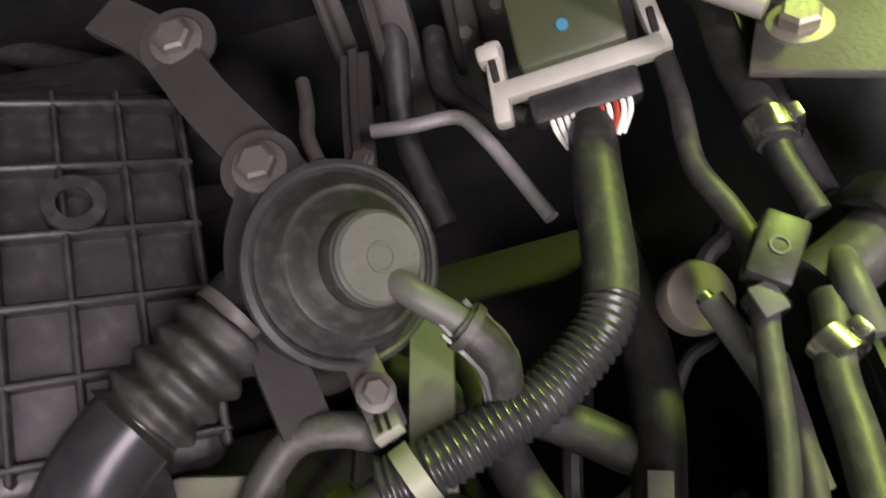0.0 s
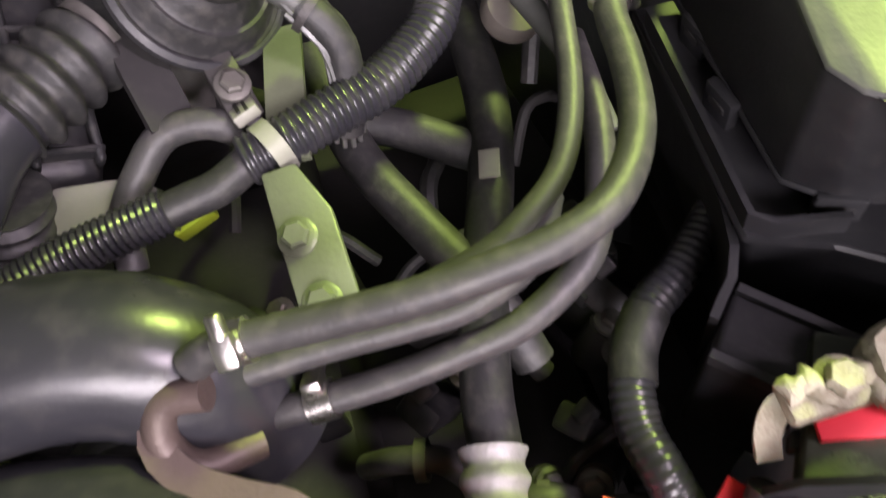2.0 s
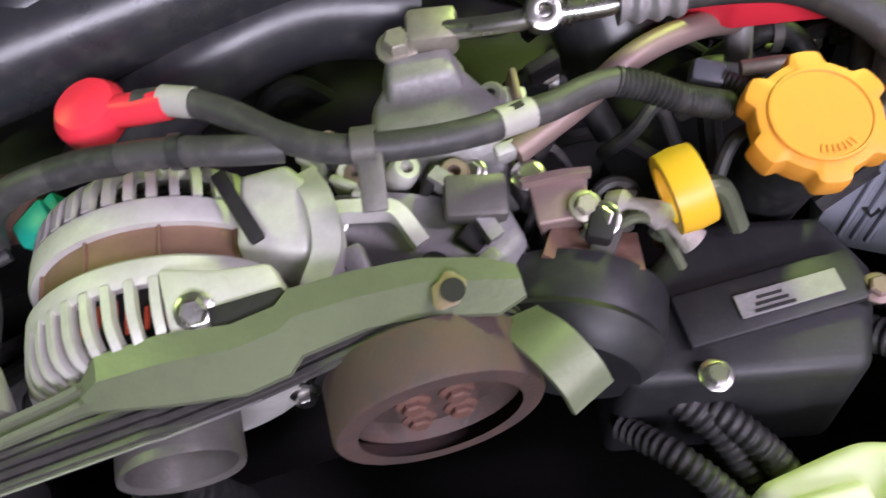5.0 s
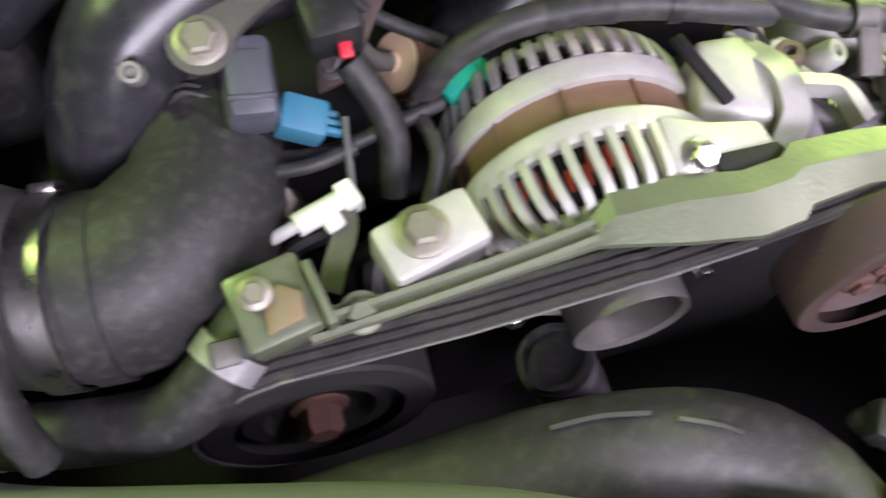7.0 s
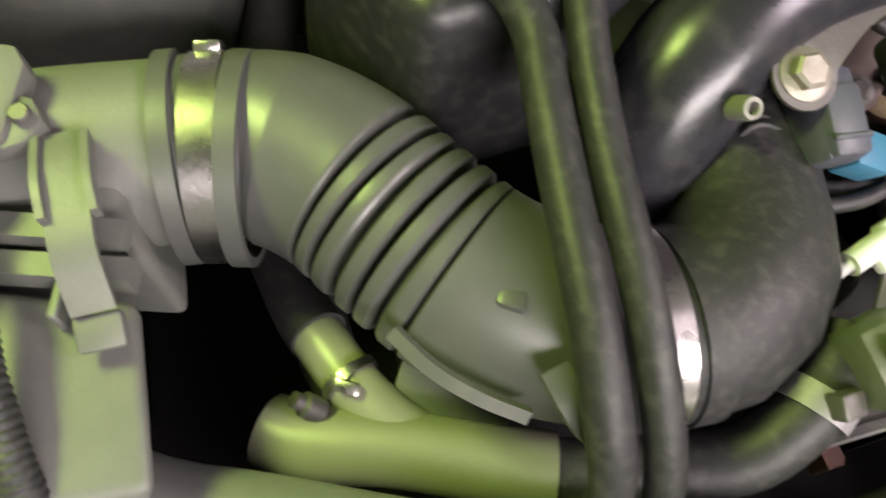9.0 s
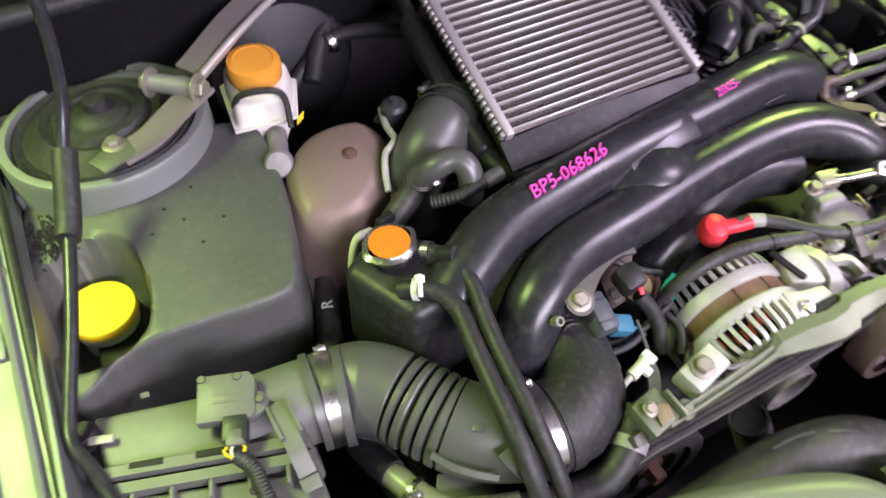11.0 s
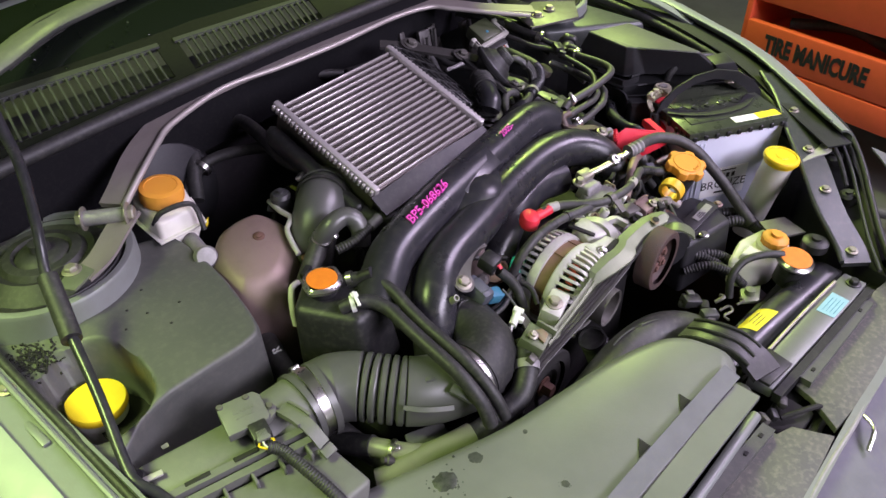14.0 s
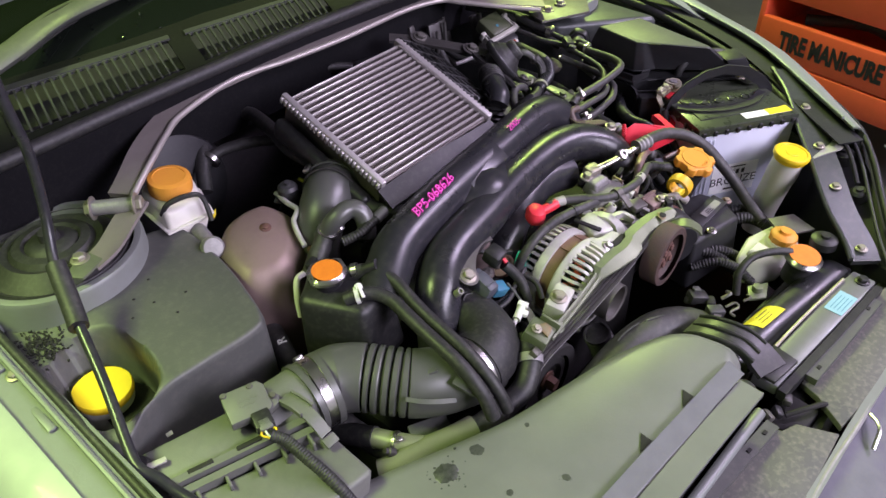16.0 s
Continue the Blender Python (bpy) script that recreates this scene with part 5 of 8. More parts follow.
for k in range(3):
    part("bead", tube([(0.16, 0.757 + 0.012 * k, 0.969), (0.22, 0.748 + 0.012 * k, 0.960), (0.285, 0.735 + 0.012 * k, 0.951)], 0.0025, 8), "plastic", shl)


def rounded(pts, n=6):
    """A closed smooth outline through pts."""
    P = [Vector((x, y, 0)) for x, y in pts]
    k = len(P)
    out = []
    for i in range(k):
        a, b, c, d = P[i - 1], P[i], P[(i + 1) % k], P[(i + 2) % k]
        for j in range(n):
            t = j / n
            out.append(0.5 * (2 * b + (c - a) * t + (2 * a - 5 * b + 4 * c - d) * t * t + (3 * b - a - 3 * c + d) * t ** 3))
    return out


def dome(outline, levels, zfun=None, bm=None):
    """A moulded lid over a closed outline: levels of (outward offset, height)."""
    n = len(outline)
    area = sum(outline[i].x * outline[(i + 1) % n].y - outline[(i + 1) % n].x * outline[i].y for i in range(n))
    sg = 1 if area > 0 else -1
    secs = []
    for off, h in levels:
        ring_ = []
        for i in range(n):
            t = (outline[(i + 1) % n] - outline[i - 1]).normalized()
            nn = Vector((t.y, -t.x, 0)) * sg
            p = outline[i] + nn * off
            ring_.append(Vector((p.x, p.y, h + (zfun(p.x, p.y) if zfun else 0))))
        secs.append(ring_)
    return loft(secs, bm)


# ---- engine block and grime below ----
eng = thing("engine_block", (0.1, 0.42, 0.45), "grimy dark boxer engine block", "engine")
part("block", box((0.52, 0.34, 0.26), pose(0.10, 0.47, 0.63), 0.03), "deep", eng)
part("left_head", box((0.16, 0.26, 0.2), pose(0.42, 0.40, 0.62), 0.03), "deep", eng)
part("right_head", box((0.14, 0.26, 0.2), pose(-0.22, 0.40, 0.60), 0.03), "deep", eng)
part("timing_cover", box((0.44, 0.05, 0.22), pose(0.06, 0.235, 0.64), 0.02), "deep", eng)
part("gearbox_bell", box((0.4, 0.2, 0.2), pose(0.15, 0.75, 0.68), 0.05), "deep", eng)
rnd = random.Random(11)
for k in range(46):
    x, y = rnd.uniform(-0.15, 0.55), rnd.uniform(0.2, 0.72)
    z = 0.74 + 0.12 * (y - 0.2) + rnd.uniform(-0.02, 0.03)
    a = rnd.uniform(0, math.pi)
    l = rnd.uniform(0.03, 0.07)
    dx, dy = math.cos(a) * l, math.sin(a) * l
    h = thing("engine_lead", (x, y, z), "dark grimy lead low in the engine bay", "lead", group="engine leads")
    part("lead_body", tube([(x - dx, y - dy, z - 0.015), (x - dx * 0.3, y - dy * 0.2, z + 0.012), (x + dx * 0.4, y + dy * 0.2, z + 0.008), (x + dx, y + dy, z - 0.02)], rnd.choice((0.004, 0.006, 0.008)), 8), rnd.choice(("rubber", "deep", "greyrub")), h)

# ---- intake manifold ----
man = thing("intake_manifold", (0.05, 0.4, 0.8), "black plastic intake manifold with fat curved runners", "intake manifold")
UP = [(-0.235, 0.352, 0.885), (-0.19, 0.374, 0.905), (-0.14, 0.392, 0.917), (0, 0.415, 0.922), (0.14, 0.43, 0.924), (0.24, 0.44, 0.924), (0.292, 0.437, 0.916), (0.322, 0.425, 0.892), (0.332, 0.415, 0.85)]
part("upper_pipe", tube(UP, 0.034, 28), "gloss", man)
LP = [(-0.185, 0.285, 0.76), (-0.18, 0.292, 0.82), (-0.155, 0.315, 0.87), (-0.10, 0.34, 0.89), (0.0, 0.358, 0.892), (0.12, 0.378, 0.892), (0.22, 0.382, 0.892), (0.29, 0.365, 0.885), (0.335, 0.33, 0.86), (0.345, 0.30, 0.82)]
part("lower_pipe", tube(LP, 0.035, 28, radius=lambda s, u: 0.0325 + 0.002 * math.sin(math.pi * u)), "gloss", man)
part("second_runner", tube([(0.0, 0.33, 0.75), (0.03, 0.345, 0.80), (0.09, 0.36, 0.845), (0.17, 0.37, 0.86), (0.24, 0.36, 0.85)], 0.032, 24), "gloss", man, "glossy black lower runner")
part("junction", tube([(-0.02, 0.385, 0.905), (0.04, 0.39, 0.908), (0.10, 0.40, 0.908)], 0.044, 28, squash=(1.1, 0.8), radius=lambda s, u: 0.020 + 0.022 * math.sin(math.pi * min(1, max(0, u)))), "gloss", man)
part("flange", strip([(-0.13, 0.372, 0.918), (0, 0.394, 0.925), (0.14, 0.408, 0.926), (0.25, 0.412, 0.926)], 0.012, 0.008, side=(0, -0.5, 0.85)), "gloss", man)
for i in range(9):
    x = -0.11 + 0.04 * i
    y = 0.384 + 0.10 * (x + 0.11)
    part("rib", box((0.003, 0.03, 0.016), axes((x, min(y, 0.411), 0.916), (0, -0.5, 0.85)), 0.001, 1), "gloss", man)
part("crossover_plate", box((0.10, 0.04, 0.006), axes((0.055, 0.40, 0.944), (0, -0.55, 0.83), (1, 0.09, 0)), 0.003), "gloss", man)
sp = thing("sensor_bracket", (-0.04, 0.325, 0.85), "pinkish grey steel bracket beside the intake runner", "bracket")
part("plate", prism([(-0.052, -0.018), (-0.036, -0.026), (0.018, -0.008), (0.040, 0.006), (0.036, 0.020), (0.010, 0.022), (-0.030, 0.006)], 0.004, axes((-0.040, 0.326, 0.868), (-0.35, -0.35, 0.87), (0.85, 0.5, 0.1)), 0.001), "brownstay", sp)
for q in ((-0.036, -0.014), (0.026, 0.012)):
    part("bolt", bolt(axes((-0.040, 0.326, 0.868), (-0.35, -0.35, 0.87), (0.85, 0.5, 0.1)) @ V(q[0], q[1], 0.0), (-0.35, -0.35, 0.87), 0.006, 0.005), "bracket", sp)
TM = axes((-0.070, 0.3945, 0.9547), (-0.02, -0.30, 0.95), (1, 0.16, 0.04))
text("marker_writing", "BP5-068626", 0.021, TM, "pink", man, 0.0022, 0.25)
TM2 = axes((0.165, 0.4210, 0.9585), (-0.02, -0.36, 0.93), (1, 0.12, 0.02))
text("marker_writing", "2005-", 0.016, TM2, "pink", man, 0.0006, 0.25)

# ---- plenum inlet, turbo hose and heat shield ----
th = thing("turbo_inlet_hose", (-0.15, 0.52, 0.85), "dark moulded rubber turbo inlet hose", "hose")
TD = [(-0.100, 0.583, 0.908), (-0.118, 0.571, 0.914), (-0.142, 0.556, 0.913), (-0.166, 0.543, 0.900), (-0.180, 0.541, 0.872), (-0.182, 0.548, 0.840), (-0.178, 0.556, 0.80)]
part("dome", tube(TD, 0.04, 32, radius=lambda s, u: 0.0445 - 0.0085 * min(1, u * 2.0) - 0.0012 * (abs(u - 0.22) < 0.02)), "hosegrey", th)
part("rim", ring((-0.108, 0.578, 0.911), (-0.82, -0.55, 0.2), 0.0450, 0.013, 0.0022), "cover", th, "pale clamp band round the mouth")
part("rim", ring((-0.124, 0.567, 0.9145), (-0.84, -0.53, 0.1), 0.0428, 0.006, 0.0022), "greyrub", th)
part("rim_screw", box((0.020, 0.010, 0.008), axes((-0.128, 0.610, 0.945), (-0.2, 0.4, 0.9), (0.8, 0.5, 0)), 0.002), "steel", th)
part("side_hose", tube([(-0.188, 0.522, 0.892), (-0.190, 0.506, 0.905), (-0.188, 0.496, 0.920), (-0.176, 0.489, 0.934), (-0.157, 0.485, 0.939), (-0.146, 0.474, 0.933), (-0.145, 0.464, 0.915), (-0.150, 0.460, 0.895)], 0.0145, 20), "hosegrey", th)
part("clip", ring((-0.189, 0.500, 0.912), (0.05, -0.45, 0.9), 0.0150, 0.008, 0.0014), "steel", th)
part("clip_tang", box((0.010, 0.008, 0.010), axes((-0.181, 0.482, 0.918), (0.3, -0.6, 0.7)), 0.001), "steel", th)
part("lower_elbow", tube([(-0.190, 0.503, 0.908), (-0.205, 0.500, 0.893), (-0.225, 0.493, 0.880), (-0.243, 0.487, 0.865)], 0.0150, 18), "greyrub", th)
part("drain_hose", corrugated([(-0.196, 0.462, 0.912), (-0.170, 0.452, 0.917), (-0.142, 0.454, 0.920), (-0.128, 0.456, 0.921)], 0.0068, 0.0045, 0.0010), "rubber", th)
part("drain_end", tube([(-0.134, 0.455, 0.920), (-0.112, 0.457, 0.923)], 0.009, 14), "cover", th)
hs = thing("turbo_heat_shield", (-0.26, 0.58, 0.8), "brown stained metal heat shield over the turbo", "heat shield")
part("shell", dome(rounded([(-0.335, 0.52), (-0.33, 0.60), (-0.275, 0.652), (-0.20, 0.648), (-0.175, 0.59), (-0.20, 0.535), (-0.265, 0.495)]), [(0.005, 0.75), (0.0, 0.83), (-0.006, 0.868), (-0.014, 0.888), (-0.024, 0.899), (-0.033, 0.904)], lambda x, y: 0.22 * (y - 0.57)), "rust", hs)
for p in ((-0.241, 0.585, 0.9075), (-0.214, 0.512, 0.885)):
    part("bolt", bolt(p, (0, -0.2, 1), 0.0062, 0.004), "rustred", hs)
part("heat_tube", tube([(-0.178, 0.634, 0.915), (-0.187, 0.597, 0.918), (-0.188, 0.572, 0.918), (-0.196, 0.565, 0.915), (-0.206, 0.560, 0.910), (-0.216, 0.540, 0.902), (-0.222, 0.520, 0.892)], 0.0042, 12), "altalu", hs, "pale rolled edge")
act = thing("turbo_actuator", (-0.16, 0.61, 0.9), "grey actuator can on a pressed bracket", "actuator")
part("can", lathe([(0.016, -0.02), (0.016, 0.004), (0.012, 0.009), (0.005, 0.010), (0.005, 0.015), (0, 0.015)], axes((-0.168, 0.615, 0.925), (0, -0.1, 1)), 28), "slat", act)
part("bracket", prism([(-0.02, -0.014), (0.02, -0.012), (0.022, 0.012), (-0.018, 0.014)], 0.003, axes((-0.172, 0.622, 0.914), (0, -0.3, 0.95), (0.7, 0.7, 0)), 0.0006), "deep", act)
wr = thing("sensor_lead", (-0.28, 0.47, 0.86), "pale heat-sleeved sensor lead", "lead")
part("lead_body", tube([(-0.265, 0.475, 0.89), (-0.285, 0.462, 0.90), (-0.297, 0.452, 0.88), (-0.30, 0.448, 0.85)], 0.0045, 10), "white", wr)
part("clip", box((0.022, 0.01, 0.012), pose(-0.245, 0.478, 0.895, 0, 0, 20), 0.002), "plastic", wr)
rh = thing("bulkhead_hose", (-0.1, 0.7, 0.9), "thick black hose curling over the turbo", "hose")
part("hose_body", tube([(-0.215, 0.79, 0.87), (-0.188, 0.825, 0.90), (-0.144, 0.875, 0.92), (-0.091, 0.883, 0.93), (-0.062, 0.85, 0.935), (-0.071, 0.78, 0.935), (-0.092, 0.70, 0.93), (-0.088, 0.645, 0.922), (-0.085, 0.573, 0.915), (-0.10, 0.504, 0.905), (-0.086, 0.47, 0.90), (-0.03, 0.462, 0.895)], 0.0125, 18), "rubber", rh)
rh2 = thing("bulkhead_hose", (-0.12, 0.75, 0.9), "black hose behind the heat shield", "hose")
part("hose_body", tube([(-0.25, 0.80, 0.86), (-0.17, 0.83, 0.90), (-0.10, 0.80, 0.91), (-0.05, 0.74, 0.91), (-0.03, 0.66, 0.90)], 0.010, 18), "rubber", rh2)
part("clip", ring((-0.17, 0.826, 0.90), (0.8, 0.1, 0.3), 0.0165, 0.008, 0.001), "steel", rh2)
db = thing("brake_booster", (-0.22, 0.85, 0.8), "round black brake booster at the bulkhead", "brake booster")
part("drum", lathe([(0, -0.06), (0.10, -0.06), (0.115, -0.03), (0.115, 0.0), (0.10, 0.03), (0.05, 0.045), (0, 0.05)], axes((-0.24, 0.87, 0.86), (0, -1, 0.1)), 40), "blackbox", db)
ys = thing("dipstick_tube", (-0.11, 0.63, 0.9), "thin yellow-green painted tube", "tube")
part("tube", tube([(-0.115, 0.655, 0.90), (-0.12, 0.63, 0.905), (-0.125, 0.60, 0.90)], 0.0035, 8), "limegreen", ys)

# ---- brake fluid reservoir ----
bk = thing("brake_fluid_reservoir", (-0.31, 0.69, 0.9), "milky brake fluid reservoir with an amber cap", "reservoir")
part("upper_body", hull([(-0.345, 0.676), (-0.275, 0.670), (-0.251, 0.740), (-0.300, 0.792), (-0.336, 0.772)], [(-0.340, 0.686), (-0.280, 0.680), (-0.258, 0.738), (-0.300, 0.782), (-0.331, 0.765)], 0.908, [0.945, 0.945, 0.950, 0.952, 0.950], 0.008), "white", bk)
part("seam_flange", hull([(-0.349, 0.674), (-0.273, 0.666), (-0.248, 0.741), (-0.300, 0.796), (-0.340, 0.774)], [(-0.349, 0.674), (-0.273, 0.666), (-0.248, 0.741), (-0.300, 0.796), (-0.340, 0.774)], 0.914, 0.918, 0.001, 1), "white", bk)
part("lower_body", hull([(-0.325, 0.690), (-0.288, 0.688), (-0.275, 0.725), (-0.302, 0.752)], [(-0.340, 0.680), (-0.278, 0.674), (-0.255, 0.738), (-0.300, 0.782)], 0.868, 0.908, 0.005), "white", bk, "milky lower chamber")
CM = axes((-0.300, 0.728, 0.949), (0.05, -0.12, 1))
part("cap", lathe([(0.031, 0), (0.0325, 0.002), (0.0325, 0.018), (0.031, 0.023), (0.024, 0.0250), (0.0235, 0.0240), (0, 0.0245)], CM, 60, wobble=lambda a: 1 + 0.012 * math.cos(24 * a)), "amber", bk, "amber screw cap")
part("sticker", box((0.014, 0.001, 0.012), axes((-0.268, 0.678, 0.905), (0.1, -0.2, 0.97), (0.8, 0.6, 0)), 0), "yellowlabel", bk)
part("master_cylinder", tube([(-0.296, 0.70, 0.885), (-0.303, 0.672, 0.895), (-0.318, 0.615, 0.90)], 0.0125, 20), "alu", bk, "cast aluminium master cylinder")
part("cylinder_nut", lathe([(0, 0), (0.017, 0), (0.017, 0.012), (0.014, 0.016), (0, 0.017)], axes((-0.317, 0.618, 0.90), (-0.2, -0.75, 0.5)), 28), "alu", bk)
part("strap", tube([(-0.338, 0.700, 0.935), (-0.330, 0.685, 0.957), (-0.300, 0.672, 0.962), (-0.284, 0.668, 0.950), (-0.286, 0.655, 0.915)], 0.004, 8), "rubber", bk, "black retaining strap")

# ---- coolant filler tank ----
ct = thing("coolant_filler_tank", (-0.28, 0.40, 0.8), "black coolant filler tank with an orange cap", "tank")
part("tank_body", hull([(-0.325, 0.42), (-0.28, 0.32), (-0.205, 0.33), (-0.215, 0.42), (-0.265, 0.465)], [(-0.318, 0.425), (-0.278, 0.338), (-0.215, 0.345), (-0.222, 0.42), (-0.265, 0.455)], 0.80, [0.905, 0.905, 0.905, 0.912, 0.918], 0.012, 3), "plastic", ct)
part("filler_neck", lathe([(0.021, 0.88), (0.021, 0.918), (0.0245, 0.918), (0.0245, 0.924)], pose(-0.266, 0.416, 0.0), 32), "plastic", ct)
CC = axes((-0.266, 0.416, 0.924), (0.02, -0.05, 1))
part("cap", lathe([(0.025, -0.003), (0.0275, 0.0), (0.0275, 0.003), (0.0228, 0.005), (0.0215, 0.0065)], CC, 40, wobble=lambda a: 1 + 0.16 * max(0, math.cos(2 * a - 0.5)) ** 6), "steel", ct, "steel pressure cap")
part("cap_label", lathe([(0.0215, 0.0064), (0.021, 0.0073), (0, 0.0077)], CC, 40), "orange", ct, "orange cap face")
part("upper_spigot", tube([(-0.24, 0.40, 0.905), (-0.226, 0.385, 0.92), (-0.215, 0.37, 0.93)], 0.009, 14), "plastic", ct)
hz = thing("coolant_hose", (-0.24, 0.26, 0.85), "black coolant hose with a white clip", "hose", group="coolant hoses")
PA = [(-0.276, 0.372, 0.908), (-0.261, 0.360, 0.914), (-0.245, 0.345, 0.913), (-0.237, 0.322, 0.907), (-0.240, 0.295, 0.902), (-0.243, 0.262, 0.894), (-0.246, 0.230, 0.888), (-0.248, 0.200, 0.880), (-0.249, 0.175, 0.866), (-0.248, 0.157, 0.846), (-0.246, 0.145, 0.815)]
part("hose_body", tube(PA, 0.0096, 18), "rubber", hz)
part("clip_band", ring((-0.263, 0.3615, 0.913), (0.8, -0.6, 0.15), 0.0102, 0.006, 0.0014), "plugw", hz, "white hose clip")
part("clip_tang", box((0.005, 0.024, 0.003), axes((-0.262, 0.355, 0.925), (0.0, -0.3, 1), (0.9, -0.4, 0)), 0.001), "plugw", hz)
part("clip_tang", box((0.010, 0.008, 0.004), axes((-0.259, 0.362, 0.9255), (0.0, -0.3, 1), (0.9, -0.4, 0)), 0.001), "plugw", hz)
hz2 = thing("coolant_hose", (-0.23, 0.26, 0.85), "black coolant hose with a steel clip", "hose", group="coolant hoses")
PB = [(-0.246, 0.408, 0.913), (-0.232, 0.394, 0.919), (-0.217, 0.370, 0.921), (-0.214, 0.337, 0.917), (-0.219, 0.305, 0.908), (-0.223, 0.270, 0.898), (-0.225, 0.235, 0.890), (-0.226, 0.200, 0.878), (-0.226, 0.172, 0.860), (-0.225, 0.152, 0.838), (-0.222, 0.140, 0.81)]
part("hose_body", tube(PB, 0.0085, 16), "rubber", hz2)
part("clip_band", ring((-0.2335, 0.396, 0.9185), (0.6, -0.7, 0.25), 0.009, 0.008, 0.0014), "steel", hz2)

# ---- plastic cover over the right-hand reservoir ----
cov = thing("reservoir_cover", (-0.45, 0.6, 0.7), "large dusty grey plastic cover with a scooped recess", "engine cover")
OUT = [(-0.602, 0.436), (-0.528, 0.440), (-0.45, 0.436), (-0.385, 0.432), (-0.358, 0.445), (-0.338, 0.51), (-0.324, 0.58), (-0.318, 0.67), (-0.335, 0.705), (-0.39, 0.722), (-0.46, 0.715), (-0.54, 0.70), (-0.602, 0.69)]


def covz(x, y):
    return 0.05 * (y - 0.45) - 0.02 * max(0, (-0.5 - x)) / 0.1


RC = V(-0.550, 0.522, 0)


def cover_sheet():
    """The shell's top as a fine sheet with the scoop pressed in, and skirts hanging from it."""
    ol = rounded(OUT, 14)
    cen = V(-0.45, 0.55, 0)
    rings = []
    for k in range(46):
        s = 1 - (k / 45) ** 1.15
        ring_ = []
        for p in ol:
            q = cen + (p - cen) * s
            edge = min(1.0, (1 - s) / 0.055)
            z = 0.898 + covz(q.x, q.y) - 0.012 * (1 - math.sqrt(max(0, 1 - (1 - edge) ** 2)))
            d = ((abs(q.x - RC.x) / 0.054) ** 2.6 + (abs(q.y - RC.y) / 0.078) ** 2.6) ** (1 / 2.6)
            t = max(0.0, min(1.0, (1.06 - d) / 0.26))
            t = t * t * (3 - 2 * t)
            ring_.append(Vector((q.x, q.y, z - 0.078 * t)))
        rings.append(ring_)
    skirt = [[Vector((p.x + 0.0, p.y, h)) for p in ol] for h in (0.70, 0.80)]
    grown = [[cen + (p - cen) * 1.02 for p in ol], [cen + (p - cen) * 1.01 for p in ol]]
    for a, (g, h) in enumerate(zip(grown, (0.72, 0.805))):
        skirt[a] = [Vector((p.x, p.y, h + covz(p.x, p.y))) for p in g]
    return loft(skirt + rings, caps=False)


part("shell", cover_sheet(), "cover", cov, sharp=60)
# Thin dark plate painted for the shade inside the scoop; nothing is cut open.
part("recess_dark_plate", prism([(-0.034, -0.045), (0.03, -0.05), (0.036, 0.0), (0.02, 0.045), (-0.03, 0.05)], 0.004, pose(-0.537, 0.515, 0.829), 0.001), "deep", cov, "black plate for the shaded opening in the scoop")
part("skirt_edge", strip([(-0.59, 0.428, 0.80), (-0.50, 0.412, 0.80), (-0.42, 0.393, 0.80), (-0.366, 0.402, 0.80), (-0.342, 0.47, 0.80), (-0.325, 0.56, 0.803)], 0.006, 0.012, side=(0, 0, 1)), "cover", cov)
for px, py in ((-0.42, 0.62), (-0.455, 0.60), (-0.47, 0.63), (-0.40, 0.56), (-0.43, 0.535), (-0.44, 0.575), (-0.415, 0.66), (-0.475, 0.57)):
    part("dirt_speck", lathe([(0.0022, 0), (0.0014, 0.0008), (0, 0.001)], pose(px, py, 0.8985 + covz(px, py)), 7), "deep", cov)
wt = thing("washer_tank_cap", (-0.555, 0.54, 0.83), "flat yellow cap on a milky filler neck", "cap")
WM = axes((-0.552, 0.541, 0.851), (0.03, -0.05, 1))
part("cap", lathe([(0.0355, -0.006), (0.037, -0.003), (0.037, 0.004), (0.0355, 0.0065), (0, 0.007)], WM, 48, wobble=lambda a: 1 + 0.06 * max(0, math.cos(a - 2.4)) ** 30), "yellow", wt)
part("neck", lathe([(0.031, -0.05), (0.031, -0.02), (0.034, -0.018), (0.034, -0.006)], WM, 40), "white", wt, "milky plastic neck")
gv = thing("leaf_litter", (-0.56, 0.66, 0.9), "dark grit and leaf litter on the wing", "grit", kind="stuff")
b = bmesh.new()
rnd = random.Random(3)
for i in range(260):
    x, y = rnd.gauss(-0.575, 0.012), rnd.gauss(0.632, 0.018)
    x = max(-0.598, x)
    box((rnd.uniform(0.0015, 0.005), rnd.uniform(0.001, 0.004), 0.0015), pose(x, y, 0.8985 + covz(x, y) + rnd.uniform(-0.001, 0.002), rnd.uniform(-40, 40), rnd.uniform(-40, 40), rnd.uniform(0, 180)), 0, bm=b)
part("grit", b, "deep", gv)
rr = thing("coolant_return_hose", (-0.33, 0.45, 0.8), "black hose with a white printed letter", "hose")
part("hose_body", tube([(-0.31, 0.53, 0.79), (-0.325, 0.485, 0.80), (-0.34, 0.44, 0.798), (-0.352, 0.39, 0.785), (-0.35, 0.33, 0.765), (-0.345, 0.28, 0.755), (-0.342, 0.25, 0.758), (-0.33, 0.22, 0.765)], 0.0155, 20), "greyrub", rr)
text("letter", "R", 0.019, axes((-0.331, 0.4615, 0.8158), (0.131, -0.096, 0.987), (0.25, 0.96, 0)), "plugw", rr, 0.0012)

# ---- air filter box ----
airbox = thing("air_filter_box", (-0.47, 0.3, 0.65), "dusty grey plastic air filter box with clips", "air box")
